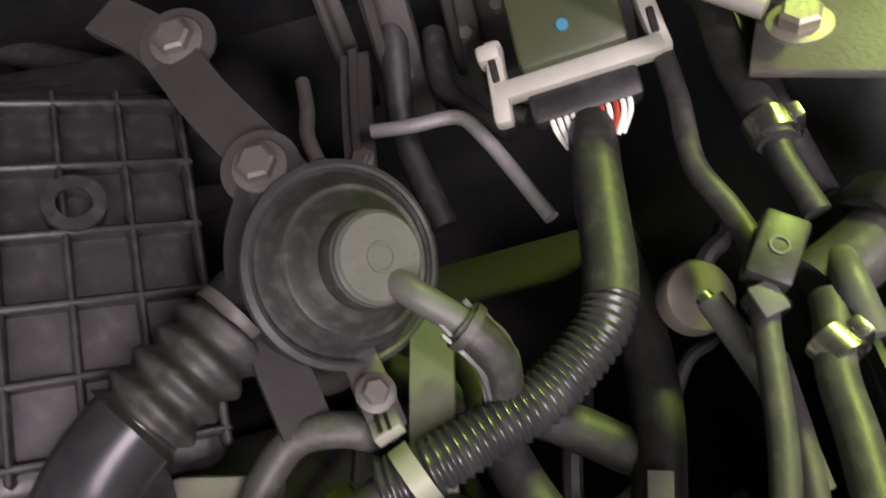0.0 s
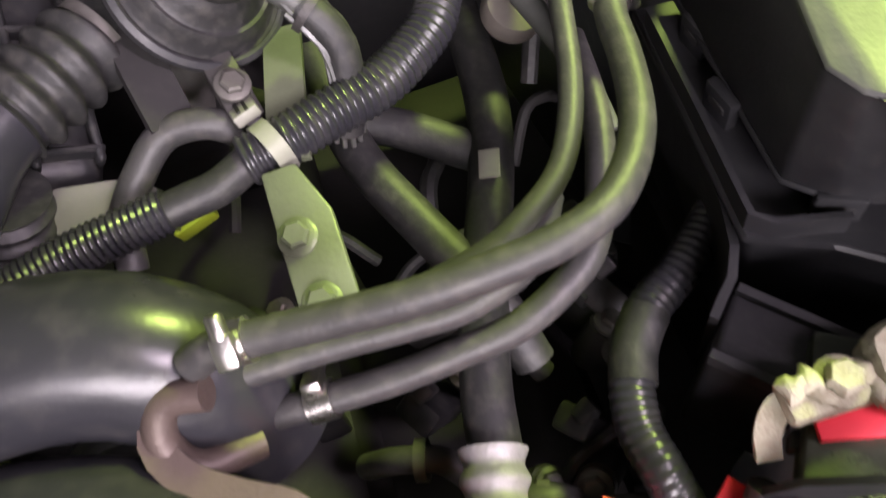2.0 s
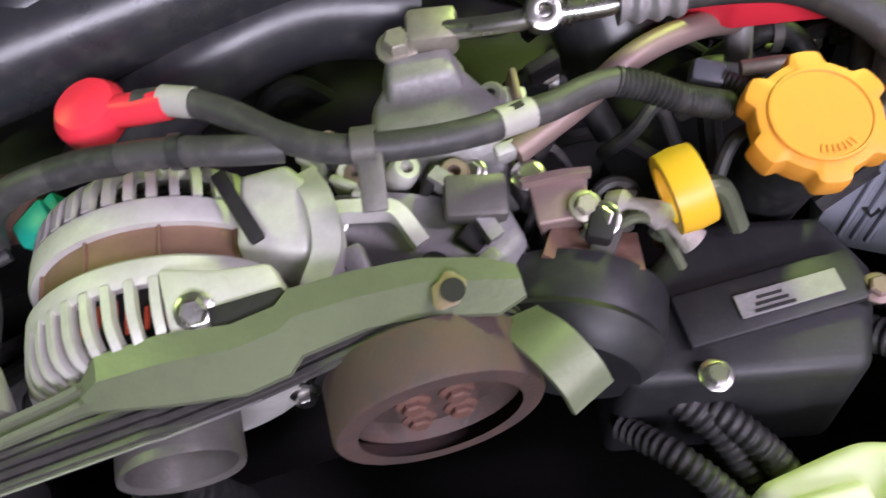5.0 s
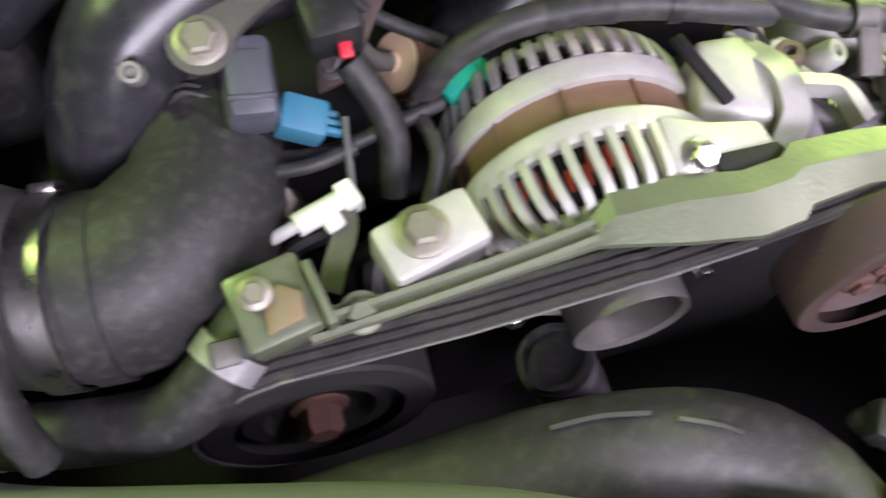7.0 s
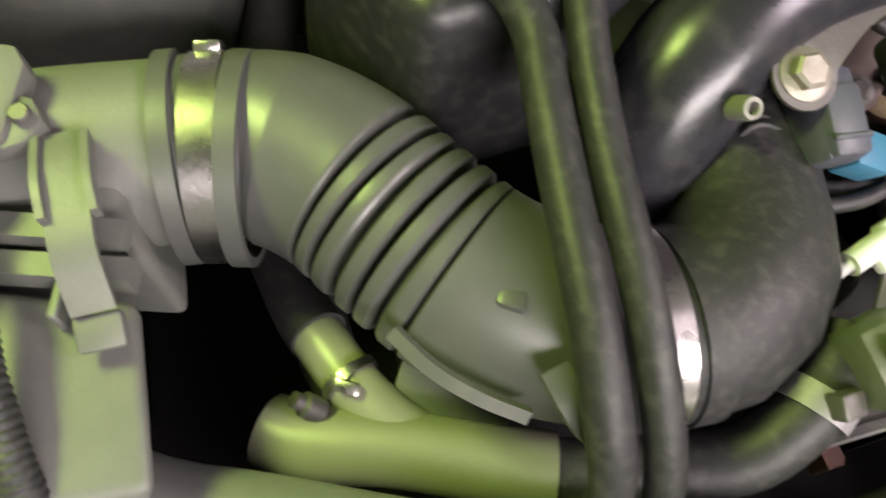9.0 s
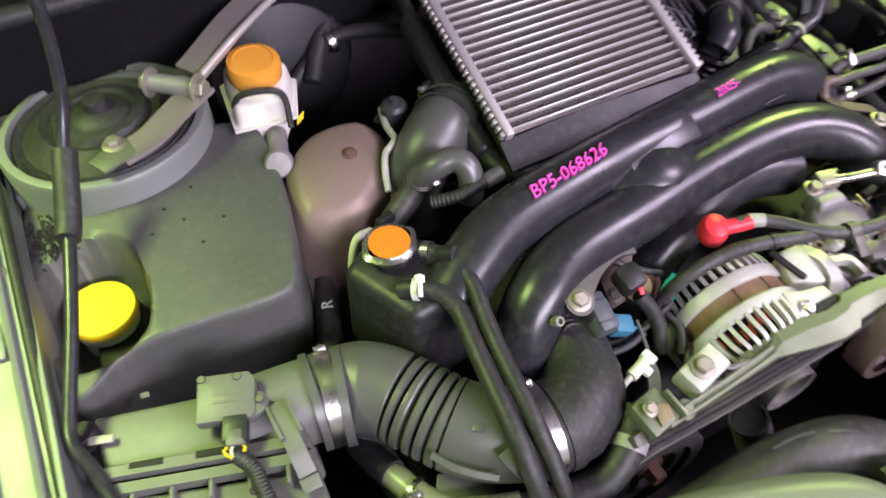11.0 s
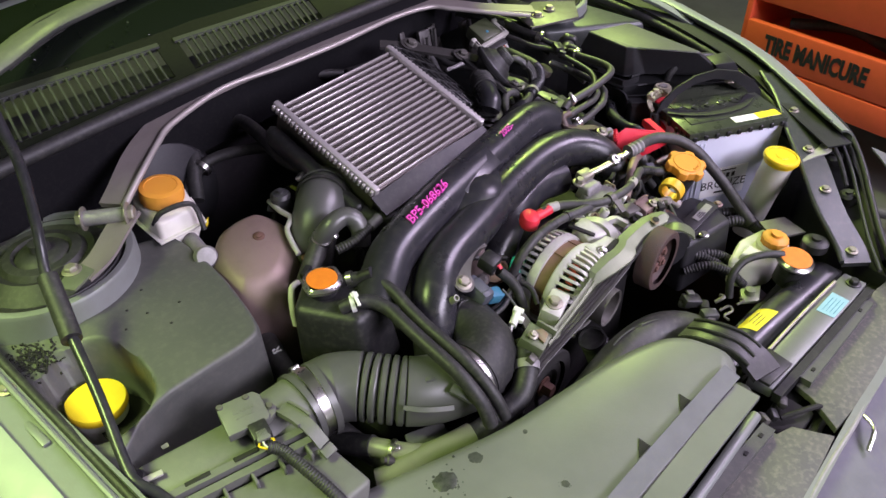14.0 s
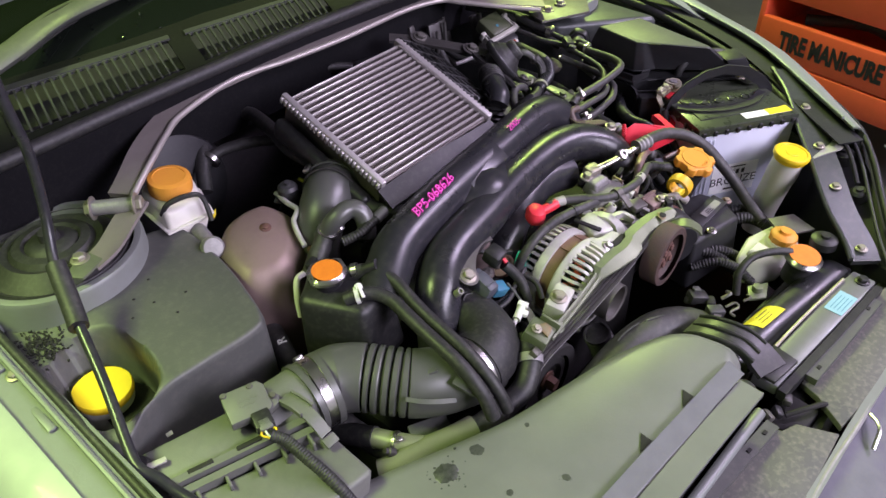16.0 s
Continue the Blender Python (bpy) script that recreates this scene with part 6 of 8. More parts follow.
part("lower_box", hull([(-0.585, 0.19), (-0.465, 0.18), (-0.455, 0.36), (-0.585, 0.41)], [(-0.59, 0.185), (-0.452, 0.175), (-0.445, 0.37), (-0.59, 0.415)], 0.66, 0.79, 0.006), "plastic", airbox)
part("front_half", hull([(-0.585, 0.20), (-0.440, 0.18), (-0.436, 0.27), (-0.585, 0.325)], [(-0.58, 0.205), (-0.412, 0.19), (-0.41, 0.265), (-0.58, 0.32)], 0.78, [0.852, 0.848, 0.852, 0.858], 0.006), "airbox", airbox)
part("rear_half", hull([(-0.585, 0.34), (-0.405, 0.285), (-0.40, 0.36), (-0.585, 0.41)], [(-0.58, 0.342), (-0.41, 0.288), (-0.408, 0.355), (-0.58, 0.40)], 0.78, [0.868, 0.866, 0.872, 0.872], 0.006), "airbox", airbox)
for dy, z in ((0.0, 0.862), (0.014, 0.868)):
    part("seam_flange", strip([(-0.585, 0.325 + dy, z), (-0.41, 0.272 + dy, z - 0.003)], 0.010, 0.012, n=1), "airbox", airbox)
for i in range(5):
    x = -0.565 + 0.032 * i
    part("gusset", box((0.004, 0.02, 0.014), pose(x, 0.311 - (x + 0.575) * 0.31, 0.858, 0, 0, -15), 0.001, 1), "airbox", airbox)
for p in ((-0.545, 0.318), (-0.49, 0.301)):
    part("slot", box((0.03, 0.007, 0.006), pose(p[0], p[1] + 0.012, 0.871, 0, 0, -17), 0.001, 1), "deep", airbox)
part("latch_plate", strip([(-0.425, 0.325, 0.884), (-0.424, 0.305, 0.888), (-0.424, 0.275, 0.884), (-0.423, 0.256, 0.868)], 0.016, 0.004), "airbox", airbox, "plastic over-centre latch")
for sx in (-0.009, 0.009):
    part("latch_rail", strip([(-0.425 + sx, 0.322, 0.886), (-0.424 + sx, 0.30, 0.89), (-0.423 + sx, 0.285, 0.888)], 0.003, 0.008), "airbox", airbox)
part("latch_lip", box((0.018, 0.014, 0.006), pose(-0.423, 0.25, 0.862, 25, 0, 0), 0.002), "airbox", airbox)
part("outlet", tube([(-0.47, 0.345, 0.842), (-0.43, 0.343, 0.842), (-0.365, 0.338, 0.84)], 0.042, 32), "airbox", airbox, "round outlet stub")
maf = thing("airflow_sensor", (-0.455, 0.35, 0.89), "flat square airflow sensor with a plug", "sensor")
FM = axes((-0.463, 0.345, 0.8965), (-0.02, -0.12, 1), (0.95, -0.32, 0))
part("cover_plate", prism([(-0.026, -0.022), (0.022, -0.022), (0.026, -0.016), (0.026, 0.016), (0.02, 0.024), (-0.02, 0.024), (-0.026, 0.018)], 0.014, FM, 0.002), "airbox", maf)
part("socket", box((0.022, 0.024, 0.014), FM @ pose(0.008, -0.030, -0.006), 0.002), "plastic", maf)
part("side_tab", prism([(0.022, 0.004), (0.031, 0.003), (0.037, -0.006), (0.033, -0.016), (0.022, -0.022)], 0.010, FM @ pose(0, 0, -0.003), 0.001), "airbox", maf)
for p in ((-0.022, 0.02), (0.010, 0.019), (0.030, -0.006)):
    part("screw", bolt(FM @ V(p[0], p[1], 0.0), FM.to_3x3() @ V(0, 0, 1), 0.0028, 0.0015), "bracket", maf)
for k in range(2):
    for i in range(6 - k):
        part("moulded_mark", box((0.0030, 0.0045 - 0.0015 * k, 0.0006), FM @ pose(-0.010 + 0.0045 * i, 0.004 - 0.008 * k, 0.0003, 0, 0, 4), 0.0001, 1), "airbox", maf)
part("plug", box((0.016, 0.016, 0.012), FM @ pose(0.008, -0.038, -0.005), 0.002), "airbox", maf, "dusty plug body")
for i, mt in enumerate(("yellow", "plugw", "ink", "yellow")):
    part("wire", tube([FM @ V(0.002 + 0.004 * i, -0.044, -0.005), FM @ V(-0.001 + 0.006 * i, -0.051, 0.0), FM @ V(0.007 + 0.001 * i, -0.058, -0.002)], 0.0013, 6), mt, maf)
part("loom", corrugated([FM @ V(0.009, -0.054, -0.003), (-0.463, 0.278, 0.880), (-0.461, 0.257, 0.875), (-0.460, 0.241, 0.871), (-0.458, 0.226, 0.865), (-0.455, 0.20, 0.85), (-0.45, 0.18, 0.82)], 0.0068, 0.0036, 0.0008), "rubber", maf, "corrugated loom")
cs = thing("filter_clip_stud", (-0.58, 0.38, 0.86), "black rubber stud with a pale clip", "clip")
part("stud", lathe([(0.014, 0), (0.014, 0.012), (0.011, 0.016), (0, 0.017)], pose(-0.59, 0.385, 0.862), 24), "plastic", cs)
part("clip", box((0.022, 0.008, 0.003), pose(-0.575, 0.37, 0.876, 0, 0, -20), 0.001), "clipw", cs)
part("white_mark", box((0.008, 0.005, 0.001), pose(-0.535, 0.42, 0.846, 30, 0, -10), 0), "clipw", cs)

# ---- intake hose ----
ih = thing("intake_hose", (-0.3, 0.28, 0.75), "ribbed grey rubber air intake hose", "intake hose")
HP = [(-0.385, 0.340, 0.840), (-0.352, 0.336, 0.839), (-0.322, 0.315, 0.836), (-0.298, 0.282, 0.832), (-0.276, 0.253, 0.828), (-0.25, 0.233, 0.824), (-0.222, 0.220, 0.821), (-0.205, 0.214, 0.82)]


def hose_r(s, u):
    r = 0.0432 + 0.0026 * min(1, max(0, (s - 0.028) / 0.014))
    if 0.325 < u < 0.615:
        r += -0.0085 * max(0, math.cos(2 * math.pi * (s - 0.0715) / 0.0118)) ** 2.2
    return r


part("hose_body", tube(HP, 0.042, 40, step=0.0014, radius=hose_r), "hosegrey", ih)
part("rear_collar", ring((-0.389, 0.338, 0.838), (1, -0.1, 0), 0.044, 0.008, 0.005), "hosegrey", ih)
part("front_collar", ring((-0.3615, 0.332, 0.837), (1, -0.25, 0), 0.0455, 0.009, 0.0045), "hosegrey", ih)
clamp(ih, (-0.3735, 0.335, 0.8375), (1, -0.18, 0), 0.0468, 0.015, (0, 0.75, 0.65))
part("moulded_ridge", strip([(-0.317, 0.228, 0.853), (-0.305, 0.21, 0.851), (-0.29, 0.196, 0.848), (-0.272, 0.185, 0.842)], 0.006, 0.005, side=(-0.3, -0.6, 0.7)), "cover", ih)
part("moulded_tab", strip([(-0.262, 0.196, 0.862), (-0.258, 0.182, 0.858), (-0.25, 0.172, 0.846), (-0.238, 0.166, 0.838)], 0.012, 0.004, side=(0, -0.3, 1)), "cover", ih)
part("lug", box((0.012, 0.016, 0.008), axes((-0.268, 0.228, 0.865), (0, 0, 1), (0.8, -0.5, 0)), 0.002), "hosegrey", ih)
el = thing("rubber_elbow", (-0.15, 0.25, 0.75), "matt black rubber intake elbow", "elbow")
EP = [(-0.213, 0.215, 0.82), (-0.185, 0.2125, 0.82), (-0.160, 0.221, 0.821), (-0.141, 0.243, 0.824), (-0.131, 0.272, 0.828), (-0.127, 0.305, 0.831), (-0.128, 0.345, 0.826)]
part("elbow_body", tube(EP, 0.043, 36, radius=lambda s, u: 0.042 + 0.004 * math.sin(math.pi * min(1, u * 2)) - 0.013 * max(0, (u - 0.42) / 0.58)), "rubber", el)
part("collar", ring((-0.189, 0.2135, 0.82), (1, -0.05, 0), 0.0425, 0.014, 0.004), "rubber", el)
clamp(el, (-0.207, 0.2155, 0.82), (1, -0.1, 0), 0.0462, 0.014, (0.05, 0.75, 0.65))
part("nozzle", tube([(-0.150, 0.335, 0.850), (-0.151, 0.312, 0.868), (-0.1525, 0.289, 0.882)], 0.0125, 22), "rubber", el)
part("nozzle_bolt", lathe([(0, 0.004), (0.0022, 0.004), (0.003, 0.009), (0.0048, 0.0088), (0.0056, 0.006), (0.0056, -0.012)], axes((-0.152, 0.281, 0.884), (0.05, -0.65, 0.75)), 20), "tie", el, "brass-coloured nipple")
for i in range(3):
    part("fold", tube([(-0.152 + 0.003 * i, 0.290 - 0.006 * i, 0.8560 + 0.0006 * i), (-0.135, 0.293 - 0.006 * i, 0.8655 + 0.0008 * i), (-0.116, 0.288 - 0.006 * i, 0.8590 + 0.0006 * i)], 0.0018, 8), "rubber", el)

# ---- lower radiator hose ----
lw = thing("lower_coolant_hose", (-0.25, 0.18, 0.72), "black coolant hose crossing in front of the engine", "hose")
part("front_pipe", tube([(-0.378, 0.224, 0.768), (-0.36, 0.212, 0.771), (-0.321, 0.199, 0.774), (-0.282, 0.182, 0.775), (-0.252, 0.171, 0.7765)], 0.0182, 22), "olivepipe", lw, "olive grey pipe, partly tinted by green light")
part("hose_body", tube([(-0.262, 0.1745, 0.776), (-0.243, 0.167, 0.777), (-0.205, 0.158, 0.783), (-0.172, 0.152, 0.795), (-0.150, 0.158, 0.808), (-0.131, 0.170, 0.82), (-0.115, 0.19, 0.825)], 0.0162, 22), "rubber", lw, "black rubber hose")
part("side_branch", tube([(-0.300, 0.193, 0.772), (-0.318, 0.208, 0.776), (-0.333, 0.230, 0.778), (-0.345, 0.258, 0.776), (-0.350, 0.272, 0.772)], 0.0138, 18), "olivepipe", lw)
part("branch_hose", tube([(-0.346, 0.262, 0.776), (-0.352, 0.280, 0.770), (-0.360, 0.32, 0.755)], 0.0155, 18), "rubber", lw, "black rubber hose end")
part("wire_clamp", ring((-0.336, 0.236, 0.778), (-0.4, 0.9, 0), 0.0142, 0.005, 0.0014), "steel", lw)
part("clamp_tang", box((0.006, 0.012, 0.006), axes((-0.338, 0.228, 0.794), (-0.2, -0.3, 0.9), (0.5, 0.8, 0)), 0.001), "steel", lw)
part("drain_tap", lathe([(0.006, 0), (0.006, 0.010), (0.004, 0.011), (0.004, 0.016), (0, 0.0165)], axes((-0.352, 0.222, 0.786), (-0.6, 0.3, 0.6)), 16), "stay", lw)
part("end_clamp", ring((-0.138, 0.165, 0.816), (0.75, 0.6, 0.4), 0.0168, 0.012, 0.0016), "alu", lw, "wide spring clamp")
part("clamp_ear", box((0.014, 0.012, 0.014), axes((-0.137, 0.159, 0.832), (0.2, -0.4, 0.8)), 0.002), "bracket", lw)
gp = thing("under_hose_bracket", (-0.29, 0.21, 0.74), "dusty plate under the intake hose", "bracket")
part("plate", prism([(-0.03, -0.02), (0.035, -0.025), (0.03, 0.025), (-0.025, 0.025)], 0.006, axes((-0.295, 0.208, 0.772), (0, -0.3, 1), (0.9, -0.4, 0)), 0.001), "cover", gp)
part("fin", box((0.05, 0.004, 0.01), axes((-0.295, 0.205, 0.776), (0, -0.3, 1), (0.9, -0.4, 0)), 0.001), "cover", gp)

# ---- alternator ----
alt = thing("alternator", (0.043, 0.23, 0.75), "chalky aluminium alternator with slotted ends", "alternator")
AM = axes((0.058, 0.180, 0.793), (0.05, 1, 0.03), (1, 0, 0)) @ Matrix.Diagonal((1.12, 1.12, 1, 1))
part("rotor_core", lathe([(0, 0.006), (0.050, 0.006), (0.054, 0.014), (0.054, 0.09), (0.048, 0.098), (0, 0.098)], AM, 40), "deep", alt, "dark rotor inside the housing")
for i in range(44):
    a = 2 * math.pi * i / 44
    for k in range(2):
        part("winding", lathe([(0.0010, 0.0), (0.0015, 0.006), (0.0010, 0.012)], AM @ pose(0.0562 * math.cos(a + 0.05 * k), 0.0562 * math.sin(a + 0.05 * k), 0.010 + 0.007 * k), 6), "copper", alt)
part("front_plate", lathe([(0.018, -0.006), (0.045, -0.007), (0.0525, -0.004), (0.0545, 0.0), (0.052, 0.004), (0.018, 0.002), (0.018, -0.006)], AM, 56), "altalu", alt)
part("front_ring", lathe([(0.058, 0.031), (0.0645, 0.029), (0.0668, 0.033), (0.067, 0.041), (0.0655, 0.043), (0.058, 0.043), (0.058, 0.031)], AM, 72), "altalu", alt)
NR = 42
for i in range(NR):
    a = 2 * math.pi * i / NR
    p0, p1, p2, p3 = (AM @ V(r * math.cos(a + d), r * math.sin(a + d), h) for r, h, d in ((0.0535, 0.0, 0.035), (0.0598, 0.005, 0.03), (0.0628, 0.015, 0.012), (0.0642, 0.031, 0)))
    n = AM.to_3x3() @ V(math.cos(a), math.sin(a), -0.3)
    part("front_rib", strip([p0, p1, p2, p3], 0.0044, 0.006, side=n, n=4, bevel=0.0008), "altalu", alt)
part("stator", lathe([(0.060, 0.042), (0.0625, 0.043), (0.0625, 0.062), (0.060, 0.063)], AM, 72), "stator", alt, "brown laminated stator band")
for i in range(12):
    a = 2 * math.pi * (i + 0.5) / 12
    part("weld_seam", box((0.003, 0.0012, 0.020), AM @ pose(0.0626 * math.cos(a), 0.0626 * math.sin(a), 0.0525, 0, 0, math.degrees(a)), 0), "stator", alt)
part("rear_ring", lathe([(0.058, 0.062), (0.066, 0.062), (0.0672, 0.066), (0.067, 0.076), (0.064, 0.079), (0.058, 0.079), (0.058, 0.062)], AM, 72), "altalu", alt)
for i in range(NR):
    a = 2 * math.pi * i / NR
    p0, p1, p2 = (AM @ V(r * math.cos(a), r * math.sin(a), h) for r, h in ((0.0645, 0.078), (0.062, 0.096), (0.050, 0.108)))
    part("rear_rib", strip([p0, p1, p2], 0.0048, 0.005, side=AM.to_3x3() @ V(math.cos(a), math.sin(a), 0.5), n=4), "altalu", alt)
part("rear_plate", lathe([(0, 0.114), (0.044, 0.114), (0.052, 0.107), (0.050, 0.102), (0, 0.102)], AM, 40), "altalu", alt)
for a in (150, 62):
    part("ring_lug", box((0.016, 0.010, 0.046), AM @ pose(0.0635 * math.cos(radians(a)), 0.0635 * math.sin(radians(a)), 0.055, 0, 0, a - 90), 0.003), "altalu", alt)
part("right_ear", prism([(-0.03, -0.016), (0.018, -0.014), (0.026, -0.004), (0.022, 0.012), (-0.005, 0.016), (-0.03, 0.024)], 0.022, axes((0.108, 0.188, 0.861), (0.05, -0.3, 0.95)), 0.004), "altalu", alt)
part("ear_slot", prism([(-0.018, -0.0065), (0.016, -0.006), (0.020, 0), (0.016, 0.006), (-0.018, 0.0055)], 0.002, axes((0.116, 0.180, 0.8606), (0.05, -0.3, 0.95)), 0.0008), "deep", alt)
part("ear_bolt", bolt((0.092, 0.186, 0.861), (0.1, -0.5, 0.85), 0.0065, 0.007), "steel", alt)
part("left_boss", box((0.05, 0.03, 0.028), axes((-0.038, 0.187, 0.838), (0, -0.2, 0.97), (0.95, 0.25, 0)), 0.004), "altalu", alt)
part("boss_bolt", bolt((-0.042, 0.185, 0.853), (0, -0.2, 0.97), 0.009, 0.008), "zinc", alt)
for a in (142, 200, 20):
    part("through_bolt", bolt(AM @ V(0.056 * math.cos(radians(a)), 0.056 * math.sin(radians(a)), -0.005), (0, -1, 0), 0.006, 0.007), "steel", alt)
tcn = thing("alternator_plug", (0.0, 0.29, 0.82), "teal green alternator plug", "plug")
part("plug_body", box((0.024, 0.018, 0.016), axes((0.004, 0.285, 0.835), (-0.3, -0.2, 0.9), (0.9, 0.4, 0)), 0.003), "teal", tcn)
part("plug_lip", box((0.012, 0.022, 0.012), axes((0.016, 0.287, 0.838), (-0.3, -0.2, 0.9), (0.9, 0.4, 0)), 0.002), "teal", tcn)
rcap = thing("red_post_cap", (0.058, 0.31, 0.87), "red rubber cap over a terminal post", "cap")
part("cap", lathe([(0.014, -0.008), (0.017, -0.004), (0.0175, 0.006), (0.014, 0.013), (0.006, 0.0155), (0, 0.016)], axes((0.06, 0.300, 0.885), (0.05, -0.2, 1)), 28, wobble=lambda a: 1 + 0.10 * math.sin(2 * a)), "red", rcap)
part("tail", tube([(0.066, 0.298, 0.888), (0.085, 0.292, 0.89), (0.10, 0.288, 0.892)], 0.0085, 14), "red", rcap)

# ---- bracket, belts and pulleys ----
bc = thing("belt_guard_bracket", (0.06, 0.15, 0.8), "long stamped steel guard along the belt", "bracket")
N1 = (0, -0.5, 0.86)
GS = [(-0.100, 0.168, 0.836, 0.158, 0.834, 0.154, 0.832), (-0.06, 0.166, 0.840, 0.160, 0.838, 0.156, 0.836), (-0.02, 0.168, 0.845, 0.162, 0.843, 0.158, 0.841),
      (0.020, 0.171, 0.850, 0.165, 0.848, 0.160, 0.845), (0.034, 0.173, 0.852, 0.166, 0.851, 0.160, 0.848), (0.044, 0.180, 0.859, 0.168, 0.857, 0.157, 0.850),
      (0.075, 0.180, 0.861, 0.166, 0.860, 0.150, 0.850), (0.107, 0.174, 0.862, 0.162, 0.861, 0.144, 0.852), (0.128, 0.176, 0.863, 0.164, 0.862, 0.146, 0.854),
      (0.135, 0.182, 0.864, 0.168, 0.863, 0.152, 0.856), (0.165, 0.181, 0.865, 0.167, 0.865, 0.154, 0.859), (0.195, 0.177, 0.866, 0.164, 0.866, 0.150, 0.860),
      (0.222, 0.168, 0.866, 0.156, 0.866, 0.142, 0.860), (0.236, 0.160, 0.865, 0.152, 0.865, 0.146, 0.861)]
part("main_plate", loft([[V(x, yu, zu), V(x, ym, zm), V(x, yl, zl), V(x, yl, zl - 0.003), V(x, ym, zm - 0.003), V(x, yu, zu - 0.003)] for x, yu, zu, ym, zm, yl, zl in GS]), "olive", bc, sharp=20)
for off in (-0.003, 0.004):
    part("pressed_ridge", strip([(x, ym + off, zm + 0.0016 + off * 0.3) for x, yu, zu, ym, zm, yl, zl in GS[:5]], 0.0026, 0.003, side=N1, n=3), "olive", bc)
part("rusty_end", lathe([(0.0078, 0), (0.007, 0.0005), (0, 0.0006)], axes((0.204, 0.156, 0.8668), (0, -0.2, 0.98)), 24, wobble=lambda a: 1 + 0.16 * math.sin(2 * a) + 0.1 * math.sin(5 * a + 1)), "rustend", bc, "rust-stained end")
part("pad_hole", lathe([(0.0055, 0), (0.0055, 0.0006), (0, 0.0006)], axes((0.206, 0.155, 0.8678), (0, -0.2, 0.98)), 18), "deep", bc)
part("left_block", box((0.034, 0.036, 0.03), axes((-0.112, 0.172, 0.838), (0, -0.3, 0.95), (0.97, 0.2, 0)), 0.003), "olive", bc)
part("rust_patch", prism([(-0.008, -0.010), (0.009, -0.009), (0.012, 0.002), (0.004, 0.009), (-0.004, 0.006)], 0.003, axes((-0.110, 0.163, 0.8552), (0, -0.35, 0.93), (0.97, 0.2, 0)), 0.001), "rustend", bc, "rust-stained patch")
part("block_bolt", bolt((-0.118, 0.170, 0.858), (0, -0.35, 0.93), 0.0052, 0.005), "zinc", bc)
part("plate_bolt", bolt((-0.076, 0.162, 0.834), N1, 0.007, 0.006), "olive", bc)
part("upright_tab", box((0.004, 0.03, 0.03), axes((-0.092, 0.168, 0.845), (0, -0.3, 0.95), (0.97, 0.2, 0)), 0.001), "olive", bc)
CK = V(-0.107, 0.158, 0.753)
pu = thing("crank_pulley", CK, "dark grimy crank pulley with a hex bolt", "pulley")
part("rim", lathe([(0.045, -0.012), (0.06, -0.012), (0.062, -0.010), (0.062, 0.022), (0.05, 0.022)], axes(CK, (0, 1, 0)), 56), "deep", pu)
part("face", lathe([(0, -0.002), (0.025, -0.003), (0.03, -0.008), (0.04, -0.008), (0.046, -0.003), (0.046, 0.01), (0, 0.01)], axes(CK, (0, 1, 0)), 48), "deep", pu)
part("bolt", bolt(CK + V(0, -0.004, 0), (0, -1, 0), 0.011, 0.016), "rustred", pu)
IP = V(0.055, 0.152, 0.795)
ip = thing("idler_pulley", IP, "smooth grey hollow idler pulley", "pulley")
part("cup", lathe([(0.009, 0.012), (0.024, 0.010), (0.027, -0.010), (0.0305, -0.012), (0.031, -0.010), (0.031, 0.016), (0.009, 0.016)], axes(IP, (0, 1, 0.05)), 48), "bracket", ip)
part("hub", bolt(IP + V(0, 0.010, 0), (0, -1, 0), 0.009, 0.008), "rustred", ip)
PP = V(0.185, 0.134, 0.812)
pp = thing("steering_pump_pulley", PP, "dark rusted steering pump pulley", "pulley")
part("rim", lathe([(0.04, -0.014), (0.05, -0.014), (0.0515, -0.012), (0.0515, 0.014), (0.04, 0.014)], axes(PP, (0, 1, 0)), 56), "pulleydk", pp)
part("face", lathe([(0, -0.004), (0.02, -0.005), (0.024, -0.001), (0.036, 0.002), (0.042, -0.006), (0.042, 0.008), (0, 0.008)], axes(PP, (0, 1, 0)), 48), "pulleydk", pp)
for i in range(4):
    a = radians(45 + 90 * i)
    part("face_bolt", bolt(PP + V(0.015 * math.cos(a), -0.005, 0.015 * math.sin(a)), (0, -1, 0), 0.006, 0.005), "rustred", pp)
belt = thing("ribbed_belt", (0.05, 0.16, 0.8), "worn ribbed rubber drive belt", "belt")


def wrap(c, r, a0, a1, n=10):
    return [V(c.x + r * math.cos(radians(a0 + (a1 - a0) * i / n)), c.y, c.z + r * math.sin(radians(a0 + (a1 - a0) * i / n))) for i in range(n + 1)]


line = wrap(V(-0.107, 0.163, 0.753), 0.0635, 250, 100) + [V(-0.03, 0.163, 0.818)] + wrap(V(0.055, 0.163, 0.795), 0.0325, 105, 80, 4) + [V(0.11, 0.163, 0.836)] + wrap(V(0.185, 0.163, 0.806), 0.050, 115, -60)


def belt_loop(pts, y0, y1, thick):
    b = bmesh.new()
    rings = []
    for i, p in enumerate(pts):
        t = (pts[min(i + 1, len(pts) - 1)] - pts[max(i - 1, 0)]).normalized()
        n = Vector((-t.z, 0, t.x))
        rings.append([b.verts.new((p.x + n.x * s, y, p.z + n.z * s)) for y, s in ((y0, 0), (y1, 0), (y1, thick), (y0, thick))])
    for p, q in zip(rings, rings[1:]):
        for k in range(4):
            j = (k + 1) % 4
            b.faces.new((p[k], p[j], q[j], q[k]))
    b.faces.new(rings[0][::-1])
    b.faces.new(rings[-1])
    return b


